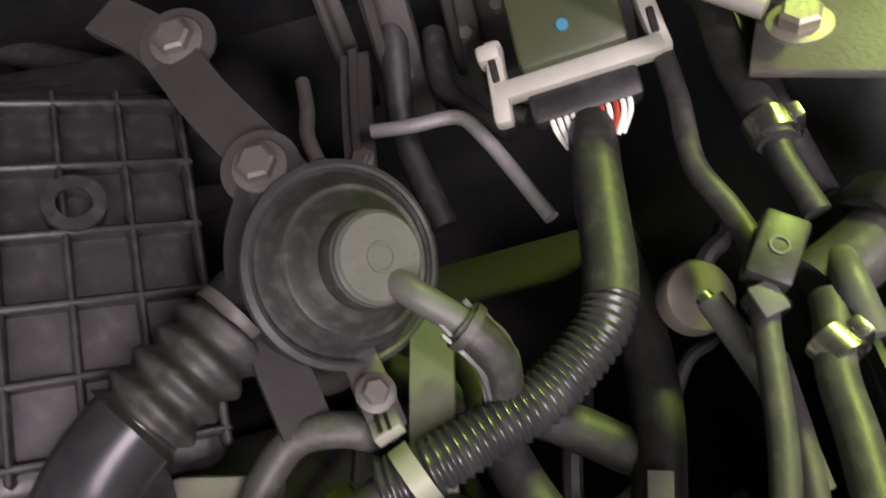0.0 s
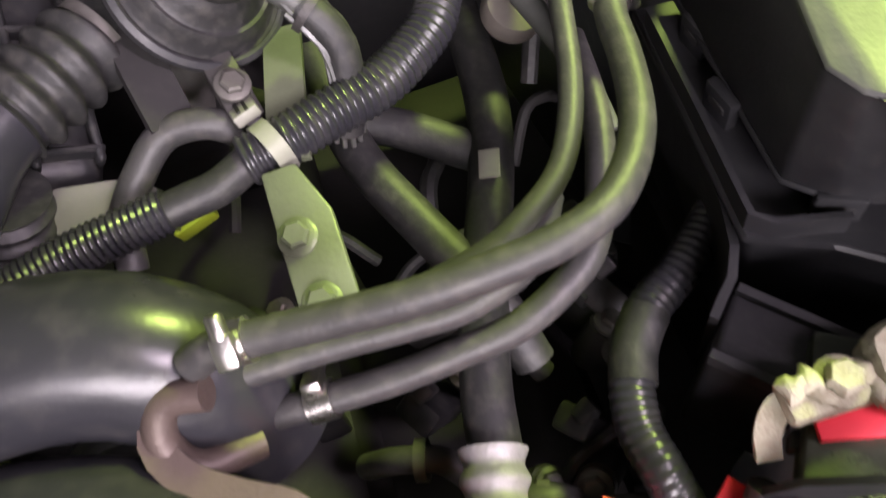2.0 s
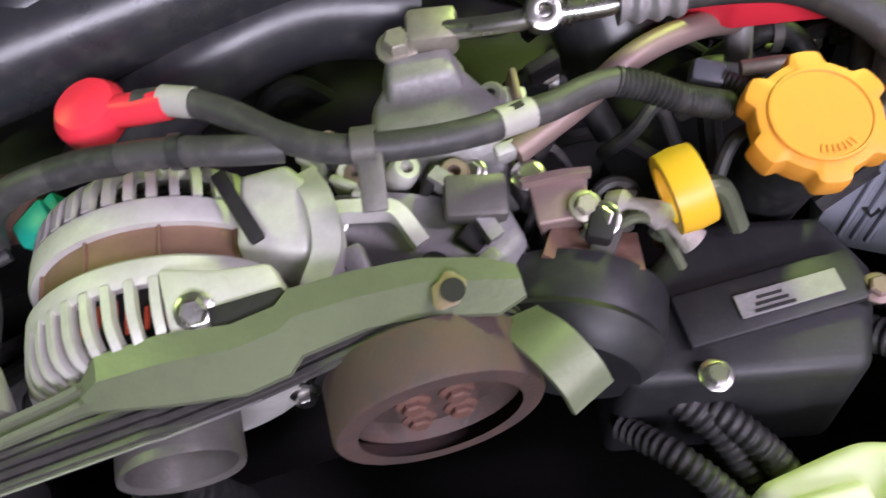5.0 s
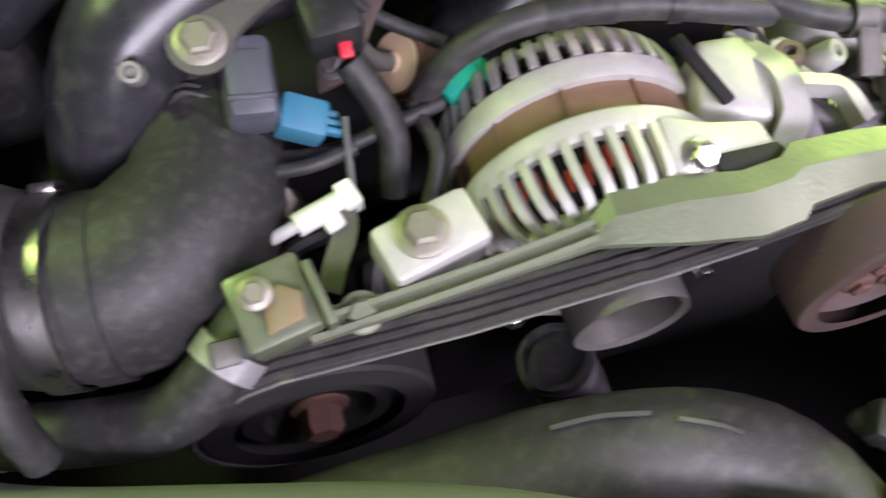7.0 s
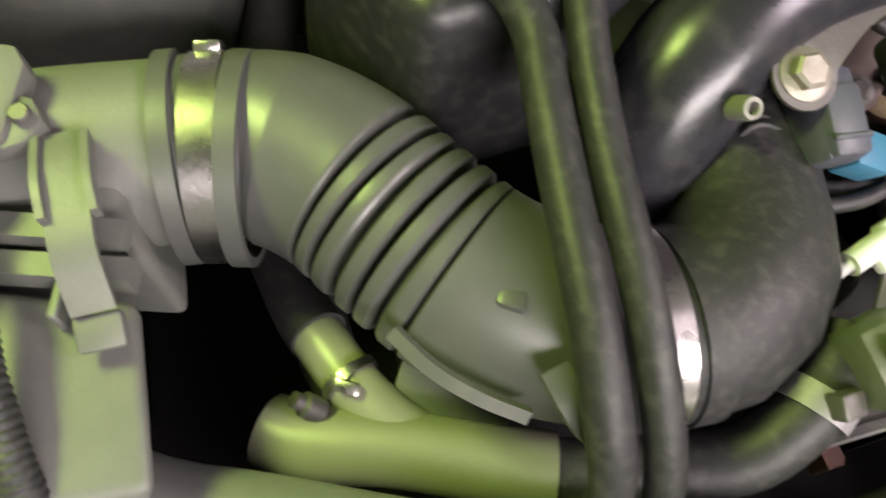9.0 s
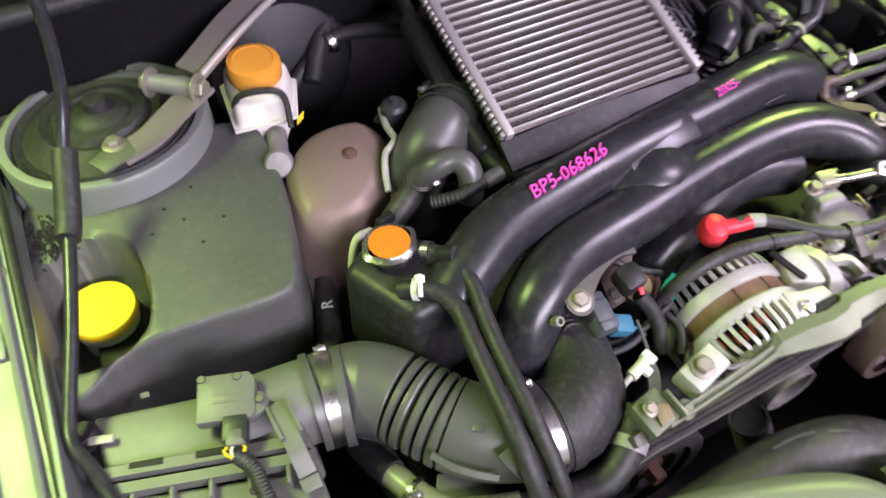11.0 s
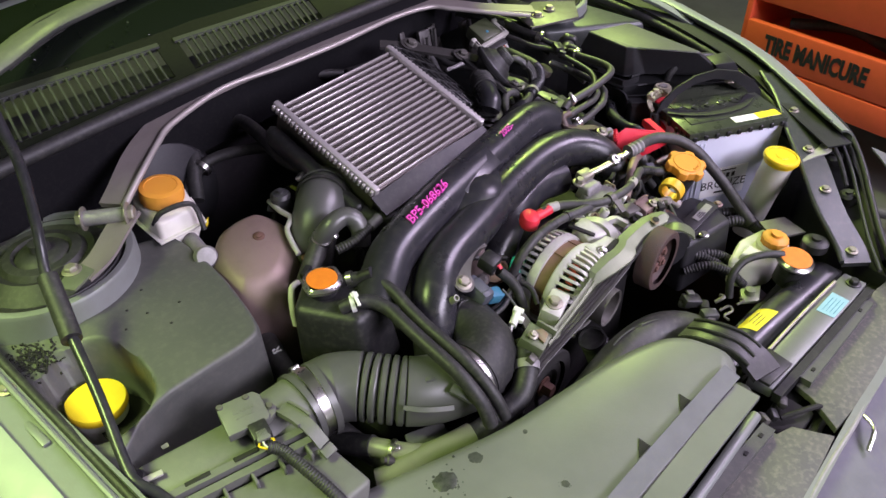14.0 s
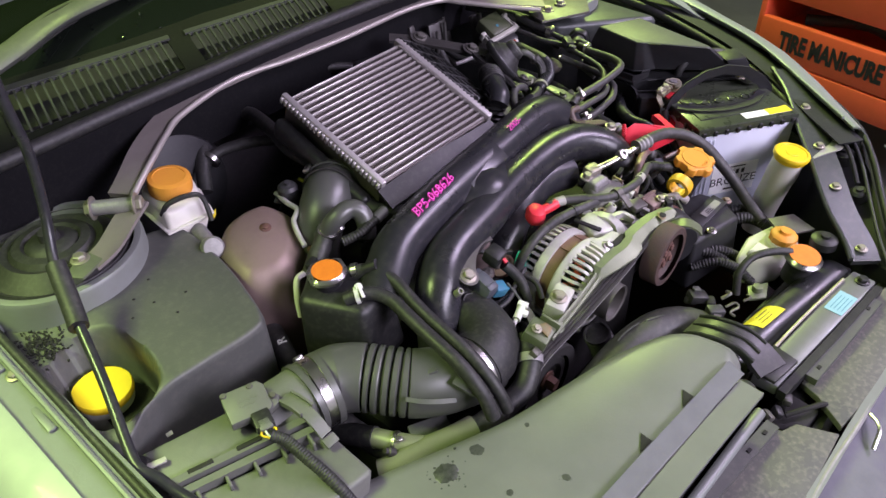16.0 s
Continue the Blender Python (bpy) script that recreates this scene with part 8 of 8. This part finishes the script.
for p, r in (((-0.338, 0.146, 0.7965), 0.020), ((-0.288, 0.138, 0.796), 0.013), ((-0.217, 0.112, 0.796), 0.005), ((-0.03, -0.058, 0.7765), 0.010), ((-0.25, 0.03, 0.7965), 0.007), ((-0.31, 0.07, 0.7965), 0.006)):
    w = random.Random(int(r * 9999))
    ph = [w.uniform(0, 6.28) for _ in range(4)]
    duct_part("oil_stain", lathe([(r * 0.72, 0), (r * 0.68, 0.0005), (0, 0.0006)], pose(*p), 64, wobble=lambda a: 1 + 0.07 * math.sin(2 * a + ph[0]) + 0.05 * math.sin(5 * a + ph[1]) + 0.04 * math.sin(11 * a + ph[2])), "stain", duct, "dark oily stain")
    for q in range(int(r * 1400)):
        d, a0 = r * (0.6 + abs(w.gauss(0, 0.35))), w.uniform(0, 6.28)
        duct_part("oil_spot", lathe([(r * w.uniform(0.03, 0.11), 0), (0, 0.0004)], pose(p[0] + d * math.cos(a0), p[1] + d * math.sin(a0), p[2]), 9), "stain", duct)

# ---- radiator and its hose ----
rad = thing("radiator", (0.27, -0.06, 0.5), "black radiator top tank with an orange pressure cap", "radiator")
part("top_tank", tube([(0.09, -0.030, 0.738), (0.20, -0.042, 0.738), (0.41, -0.078, 0.738)], 0.024, 24, squash=(1.15, 0.8)), "gloss", rad)
part("tank_rib", tube([(0.10, -0.010, 0.742), (0.40, -0.052, 0.742)], 0.005, 10), "gloss", rad)
part("core", box((0.70, 0.035, 0.34), pose(0.10, -0.045, 0.56, 0, 0, -6), 0.004), "deep", rad)
part("yellow_label", grid_surface(lambda u, v: V(0.178 + 0.062 * u + 0.004 * v, -0.0388 - 0.0105 * u + 0.0283 * math.cos(radians(28 + 72 * v)), 0.7385 + 0.0200 * math.sin(radians(28 + 72 * v))), 4, 10, 0.0006), "yellowlabel", rad, "yellow warning label")
for k in range(3):
    part("label_print", box((0.03, 0.0008, 0.0004), axes((0.206 + 0.003 * k, -0.040 + 0.0055 * k, 0.7588 - 0.0010 * k), (0, -0.1, 1), (0.98, -0.17, 0)), 0), "ink", rad)
RCM = axes((0.358, -0.034, 0.772), (-0.05, -0.12, 1))
part("filler_neck", lathe([(0.022, -0.04), (0.022, 0.0), (0.027, 0.0), (0.027, 0.004)], RCM, 32), "plastic", rad)
part("cap", lathe([(0.027, 0.003), (0.0305, 0.005), (0.0305, 0.008), (0.027, 0.011), (0.0255, 0.013)], RCM, 40), "steel", rad, "steel pressure cap")
part("cap_label", lathe([(0.0255, 0.0128), (0.025, 0.0138), (0, 0.0142)], RCM, 40), "orange", rad, "orange cap face")
uh = thing("upper_radiator_hose", (0.1, 0.1, 0.7), "fat black upper radiator hose", "hose")
part("hose_body", tube([(-0.22, 0.100, 0.72), (-0.158, 0.092, 0.738), (-0.09, 0.093, 0.746), (-0.02, 0.095, 0.75), (0.035, 0.092, 0.751), (0.080, 0.083, 0.751), (0.110, 0.067, 0.75), (0.127, 0.044, 0.748), (0.133, 0.015, 0.744), (0.130, -0.015, 0.735)], 0.030, 30), "greyrub", uh)
part("moulded_line", strip([(0.0, 0.104, 0.782), (0.025, 0.103, 0.783), (0.05, 0.098, 0.783)], 0.0022, 0.0012, side=(0, 0, 1)), "cover", uh)
part("moulded_line", strip([(0.062, 0.092, 0.783), (0.08, 0.084, 0.782), (0.09, 0.077, 0.782)], 0.0022, 0.0012, side=(0, 0, 1)), "cover", uh)
part("end_clip", ring((0.140, 0.022, 0.7455), (0.05, -1, -0.2), 0.0305, 0.010, 0.0015), "bracket", uh)
bb = thing("fan_bellows", (0.03, 0.12, 0.70), "ribbed black rubber bellows behind the fan", "bellows")
part("bellows", tube([(0.025, 0.15, 0.745), (0.035, 0.145, 0.72), (0.045, 0.14, 0.69)], 0.02, 20, step=0.0012, radius=lambda s, u: 0.018 + 0.004 * (0.5 + 0.5 * math.cos(2 * math.pi * s / 0.007))), "rubber", bb)
part("cuff", ring((0.025, 0.15, 0.746), (0.3, -0.15, -0.9), 0.018, 0.008, 0.003), "rubber", bb)
et = thing("coolant_expansion_tank", (0.34, 0.03, 0.7), "milky coolant tank with an amber cap", "tank")
part("tank_body", hull([(0.315, 0.055), (0.335, 0.015), (0.365, -0.005), (0.425, -0.005), (0.43, 0.035), (0.37, 0.06)], [(0.325, 0.062), (0.340, 0.022), (0.372, -0.002), (0.430, -0.010), (0.448, 0.045), (0.385, 0.068)], 0.70, [0.755, 0.752, 0.752, 0.758, 0.762, 0.760], 0.010, 3), "white", et)
part("cap_collar", lathe([(0.027, -0.012), (0.027, -0.002), (0.0245, 0.001), (0.021, 0.001)], axes((0.400, 0.014, 0.766), (0, -0.08, 1)), 36), "white", et)
part("moulded_step", hull([(0.335, 0.05), (0.345, 0.025), (0.372, 0.012), (0.378, 0.05)], [(0.340, 0.048), (0.348, 0.029), (0.370, 0.018), (0.374, 0.046)], 0.752, 0.764, 0.004), "white", et)
ETM = axes((0.400, 0.014, 0.766), (0, -0.08, 1))
part("cap", lathe([(0.022, 0), (0.0225, 0.012), (0.018, 0.016), (0.010, 0.017), (0.009, 0.022), (0, 0.0225)], ETM, 36, wobble=lambda a: 1 + 0.03 * math.cos(12 * a)), "amber", et, "amber cap")
part("pipe", tube([(0.352, -0.015, 0.785), (0.33, 0.005, 0.79), (0.30, 0.028, 0.785), (0.272, 0.035, 0.765), (0.262, 0.028, 0.73)], 0.0065, 12), "rubber", et, "black overflow pipe")
wn = thing("washer_filler", (0.535, 0.08, 0.6), "milky washer filler neck with a yellow cap", "washer filler")
WN = axes((0.545, 0.073, 0.846), (0.02, -0.12, 1))
part("cap", lathe([(0.0315, -0.005), (0.0325, -0.003), (0.0325, 0.002), (0.031, 0.004), (0.0265, 0.0045), (0.0255, 0.003), (0.012, 0.003), (0.011, 0.004), (0, 0.0042)], WN, 48), "yellow", wn, "yellow snap cap")
part("cap_skirt", lathe([(0.0285, -0.011), (0.029, -0.010), (0.029, -0.004), (0.0285, -0.003)], WN, 40), "yellow", wn)
part("neck", tube([(0.545, 0.074, 0.842), (0.548, 0.079, 0.81), (0.551, 0.086, 0.775), (0.553, 0.093, 0.735), (0.553, 0.098, 0.70), (0.548, 0.10, 0.66)], 0.028, 28, radius=lambda s, u: 0.0275 - 0.003 * u + (0.0012 if 0.18 < u < 0.30 else 0)), "white", wn, "milky filler neck")
part("bracket_arm", strip([(0.57, 0.05, 0.838), (0.592, 0.038, 0.842), (0.615, 0.022, 0.846), (0.64, 0.02, 0.846)], 0.024, 0.003, bevel=0.001), "clipw", wn, "pale bent bracket")
part("bracket_leg", strip([(0.577, 0.06, 0.838), (0.579, 0.072, 0.80), (0.577, 0.078, 0.76)], 0.014, 0.003, side=(0.8, -0.6, 0)), "clipw", wn)

# ---- slam panel pieces at the front ----
cdn = thing("slam_panel", (0.25, -0.1, 0.7), "grey front slam panel with a pale blue label", "panel")
part("plate", prism([(0.085, -0.068), (0.085, -0.105), (0.35, -0.138), (0.40, -0.142), (0.405, -0.105), (0.36, -0.098)], 0.02, pose(0, 0, 0.757), 0.003), "slamgrey", cdn)
part("rear_lip", tube([(0.10, -0.067, 0.759), (0.24, -0.082, 0.759), (0.37, -0.10, 0.759)], 0.0028, 8), "zinc", cdn)
part("blue_label", prism([(0.285, -0.098), (0.283, -0.126), (0.338, -0.133), (0.342, -0.105)], 0.0006, pose(0, 0, 0.7578), 0), "bluelabel", cdn, "pale blue label")
for k in range(4):
    part("label_print", box((0.038, 0.0009, 0.0003), pose(0.311, -0.108 - 0.0055 * k, 0.7579, 0, 0, -7), 0), "blue", cdn)
part("front_edge", strip([(0.08, -0.113, 0.748), (0.25, -0.134, 0.748), (0.39, -0.15, 0.748)], 0.012, 0.018), "plastic", cdn)
part("panel_bolt", bolt((0.385, -0.125, 0.758), (0, 0, 1), 0.008, 0.008), "plastic", cdn)
part("left_rail", tube([(-0.30, -0.088, 0.752), (-0.15, -0.095, 0.752), (0.03, -0.103, 0.752)], 0.008, 12), "inner", cdn)
part("lower_rail", box((1.2, 0.03, 0.05), pose(0.10, -0.125, 0.70, 0, 0, -5), 0.006), "plastic", cdn)
lb = thing("radiator_stay", (0.13, -0.03, 0.75), "black pressed steel radiator stay", "stay")
part("arm", strip([(0.100, 0.035, 0.778), (0.098, 0.012, 0.789), (0.100, -0.015, 0.793), (0.104, -0.04, 0.790), (0.100, -0.066, 0.782), (0.092, -0.09, 0.772)], 0.05, 0.008, bevel=0.002), "plastic", lb)
for sx in (-0.022, 0.0, 0.022):
    part("edge_bead", tube([(0.100 + sx, 0.034, 0.782), (0.098 + sx, 0.012, 0.794), (0.100 + sx, -0.015, 0.798), (0.104 + sx, -0.04, 0.795), (0.100 + sx, -0.066, 0.787)], 0.003, 8), "plastic", lb)
part("foot", prism([(-0.03, -0.022), (0.03, -0.026), (0.036, 0.012), (0.0, 0.03), (-0.03, 0.02)], 0.006, pose(0.108, -0.082, 0.772, 0, 0, -6), 0.0015), "plastic", lb)
part("bolt", bolt((0.112, -0.082, 0.772), (0, 0, 1), 0.008, 0.006), "zinc", lb)
part("spring_clip", box((0.02, 0.014, 0.012), pose(0.176, 0.04, 0.768, 0, 0, 30), 0.004), "deep", lb)
part("rear_clip", box((0.012, 0.02, 0.012), pose(0.160, 0.066, 0.768, 0, 0, 20), 0.004), "deep", lb)
part("steel_tang", tube([(0.185, 0.028, 0.776), (0.197, 0.02, 0.782), (0.205, 0.028, 0.776)], 0.003, 8), "steel", lb)
part("plug", box((0.030, 0.022, 0.014), pose(0.170, 0.060, 0.772, 0, 12, -40), 0.003), "plastic", lb)
part("plug_tab", box((0.012, 0.010, 0.004), pose(0.176, 0.066, 0.781, 0, 12, -40), 0.001), "cover", lb)
part("clamp_block", box((0.026, 0.018, 0.012), pose(0.155, 0.024, 0.774, 0, 8, -40), 0.002), "slat", lb)
part("wire_clip", tube([(0.168, 0.014, 0.779), (0.182, 0.006, 0.782), (0.178, -0.002, 0.780), (0.162, 0.004, 0.778), (0.160, -0.005, 0.776)], 0.0020, 8), "bracket", lb)
part("wire_clip", tube([(0.205, 0.000, 0.772), (0.216, -0.006, 0.776), (0.222, 0.002, 0.772)], 0.0020, 8), "bracket", lb)
lk = thing("bonnet_lock", (0.1, -0.13, 0.68), "greasy bonnet lock parts in a dark opening", "lock")
part("lock_plate", box((0.07, 0.05, 0.03), pose(0.075, -0.135, 0.715, 0, 0, -6), 0.004), "deep", lk)
for k, (x, y) in enumerate(((0.11, -0.112), (0.085, -0.122), (0.055, -0.12), (0.04, -0.112))):
    part("lock_tab", box((0.018, 0.012, 0.012), pose(x, y, 0.742, 10 * k, 0, 20 * k), 0.003), ("bracket", "stay", "plastic", "bracket")[k], lk)
part("hook", tube([(0.06, -0.13, 0.738), (0.085, -0.15, 0.745), (0.11, -0.165, 0.742), (0.12, -0.17, 0.72)], 0.004, 8), "deep", lk)
for nm, pts in (("grille_cover", [(0.128, -0.126), (0.118, -0.152), (0.085, -0.196), (0.25, -0.222), (0.45, -0.20), (0.45, -0.165), (0.372, -0.146)]), ("grille_cover", [(0.026, -0.114), (0.028, -0.136), (0.052, -0.147), (0.072, -0.198), (-0.05, -0.20), (-0.45, -0.17), (-0.45, -0.08), (-0.14, -0.098)])):
    gcv = thing(nm, (pts[0][0], pts[0][1], 0.72), "dusty grey plastic cover behind the grille", "cover", group="grille covers")
    part("sheet", prism(pts, 0.012, pose(0, 0, 0.742), 0.002), "muddy", gcv)
    x0, x1 = (0.135, 0.36) if pts[0][0] > 0.1 else (-0.14, 0.022)
    y0, y1 = (-0.134, -0.155) if pts[0][0] > 0.1 else (-0.106, -0.124)
    part("raised_edge", strip([(x0, y0, 0.748), (x1, y1, 0.748)], 0.018, 0.012, n=1, bevel=0.002), "cover", gcv)
    for x in (0.16, 0.33) if pts[0][0] > 0.1 else (-0.04, 0.0):
        t = (x - x0) / (x1 - x0)
        part("slot", box((0.008, 0.005, 0.002), pose(x, y0 + (y1 - y0) * t, 0.7545, 0, 0, -6), 0.0005, 1), "deep", gcv)
    part("green_clip", box((0.02, 0.014, 0.012), pose((x0 + x1) / 2 - 0.06, (y0 + y1) / 2 + 0.016, 0.742, 0, 0, -6), 0.003), "ecu", gcv)
bm_ = thing("front_bumper", (0.1, -0.28, 0.3), "grey bumper skin with a chrome grille edge", "bumper")
part("skin", grid_surface(lambda u, v: V(-0.7 + 1.6 * u, -0.202 - 0.30 * v + 0.9 * max(0, abs(-0.8 + 1.6 * u) - 0.35) ** 2, 0.730 - 0.03 * v - 0.22 * v * v), 40, 12, 0.004), "bumper", bm_)
part("dirty_strip", strip([(-0.35, -0.188, 0.737), (-0.05, -0.203, 0.739), (0.114, -0.208, 0.739), (0.27, -0.216, 0.739), (0.45, -0.205, 0.737)], 0.012, 0.006), "inner", bm_, "dusty sealing strip")
part("chrome_edge", tube([(-0.3, -0.225, 0.735), (-0.05, -0.205, 0.738), (0.12, -0.212, 0.738), (0.30, -0.215, 0.735), (0.45, -0.20, 0.735)], 0.0045, 10), "alu", bm_)
part("wire_stay", tube([(0.14, -0.215, 0.735), (0.115, -0.235, 0.742), (0.085, -0.24, 0.73)], 0.003, 8), "steel", bm_)
for k, (x, y, r) in enumerate(((0.31, 0.12, 0.009), (0.33, 0.10, 0.008), (0.45, 0.10, 0.010), (0.47, 0.12, 0.008), (0.30, 0.085, 0.007))):
    h = thing("fan_lead", (x, y, 0.72), "dark corrugated lead by the radiator", "lead", group="fan leads")
    part("lead_body", corrugated([(x - 0.02, y + 0.03, 0.73), (x, y, 0.745), (x + 0.02, y - 0.03, 0.735), (x + 0.03, y - 0.06, 0.71)], r, 0.005, 0.0012), "rubber", h)
fs = thing("radiator_fan_shroud", (0.1, 0.0, 0.5), "black plastic fan shroud behind the radiator", "shroud")
part("plate", box((0.62, 0.02, 0.30), pose(0.12, 0.0, 0.56, 0, 0, -6), 0.005), "plastic", fs)
part("motor", lathe([(0, 0.05), (0.04, 0.045), (0.045, 0), (0, 0)], axes((0.02, 0.015, 0.62), (0, 1, 0)), 28), "deep", fs)
# Olive colour stands in for green light falling on this bracket.
yb = thing("lit_bracket", (0.28, 0.0, 0.72), "small bracket in a green-lit tint near the radiator", "bracket")
part("plate", prism([(0.255, 0.004), (0.284, 0.020), (0.314, -0.004), (0.276, -0.016)], 0.006, pose(0, 0, 0.738), 0.0015), "olive", yb)
part("stud", lathe([(0.009, 0), (0.008, 0.010), (0, 0.012)], pose(0.283, 0.003, 0.737), 20), "olive", yb)
lf = thing("lamp_bracket", (0.45, 0.0, 0.75), "black rubber mount on an olive bracket", "mount")
part("plate", prism([(-0.03, -0.02), (0.035, -0.025), (0.03, 0.025), (-0.02, 0.03)], 0.005, pose(0.435, 0.018, 0.775, 0, 0, -30), 0.001), "bracket", lf)
part("mount", lathe([(0.022, -0.01), (0.022, 0.004), (0.016, 0.008), (0.008, 0.008), (0.008, 0.013), (0, 0.013)], pose(0.425, -0.045, 0.778), 28), "plastic", lf)

# ---- tool cabinet and things beyond ----
tl = thing("tool_cabinet", (1.9, 0.3, 0.0), "orange steel tool cabinet with black lettering", "cabinet")
TC = pose(2.0, 0.25, 0, 0, 0, -13)
part("carcass", box((0.45, 1.1, 0.10), TC @ pose(0.25, -0.12, 0.27), 0.008), "cabinet", tl)
for lx, ly in ((0.06, 0.38), (0.06, -0.62), (0.44, 0.38), (0.44, -0.62)):
    part("leg", box((0.04, 0.04, 0.225), TC @ pose(lx, ly, 0.1125), 0.004), "blackbox", tl)
part("letter_panel", box((0.03, 1.1, 0.145), TC @ pose(0.015, -0.12, 0.398), 0.006), "cabinet", tl)
part("drawer_front", box((0.03, 1.1, 0.098), TC @ pose(0.012, -0.12, 0.272), 0.005), "cabinet", tl)
part("shelf_floor", box((0.42, 1.08, 0.015), TC @ pose(0.25, -0.12, 0.40), 0.003), "cabinet", tl)
part("shelf_back", box((0.015, 1.08, 0.2), TC @ pose(0.44, -0.12, 0.50), 0.003), "deep", tl)
part("top_box", box((0.45, 1.1, 0.30), TC @ pose(0.24, -0.12, 0.69), 0.01), "cabinet", tl)
part("side_post", box((0.44, 0.025, 0.84), TC @ pose(0.23, 0.44, 0.42), 0.004), "cabinet", tl)
part("shelf_hose", tube([TC @ V(0.08, 0.3, 0.47), TC @ V(0.14, 0.1, 0.49), TC @ V(0.12, -0.1, 0.47), TC @ V(0.2, -0.3, 0.48)], 0.02, 12), "rubber", tl)
text("lettering", "TIRE MANICURE", 0.092, TC @ pose(-0.0012, 0.140, 0.398) @ pose(0, 0, 0, 90, 0, -90) @ Matrix.Diagonal((0.60, 1, 1, 1)), "ink", tl, 0.0008, 0, 0.004)
gr = thing("lime_green_rack", (1.9, 1.1, 0.0), "lime green metal rack against the cabinet", "rack")
for i in range(6):
    part("upright", box((0.02, 0.02, 0.9), pose(1.9 + 0.05 * i, 0.90 + 0.10 * i, 0.45), 0.003), "limegreen", gr)
for z in (0.2, 0.5, 0.85):
    part("rail", strip([(1.88, 0.86, z), (2.18, 1.46, z)], 0.02, 0.02, n=1), "limegreen", gr)
hw = thing("floor_hose", (1.35, -0.15, 0.0), "grey coiled hose on the floor", "hose")
part("coil", tube([V(1.35 + (0.12 + 0.0004 * a) * math.cos(radians(a)), -0.12 + (0.12 + 0.0004 * a) * math.sin(radians(a)), 0.02 + 0.00006 * a) for a in range(0, 900, 30)], 0.018, 12, n=3), "cover", hw)
for x, y in ((-0.62, 0.62), (0.82, 0.62)):
    w_ = part("wheel", lathe([(0, -0.05), (0.2, -0.06), (0.2, 0.06), (0, 0.05)], axes((x, y, 0.31), (1, 0, 0)), 32), "alu", car)
    part("tyre", lathe([(0.2, -0.1), (0.29, -0.1), (0.31, -0.08), (0.31, 0.08), (0.29, 0.1), (0.2, 0.1), (0.2, -0.1)], axes((x, y, 0.31), (1, 0, 0)), 40), "rubber", w_)
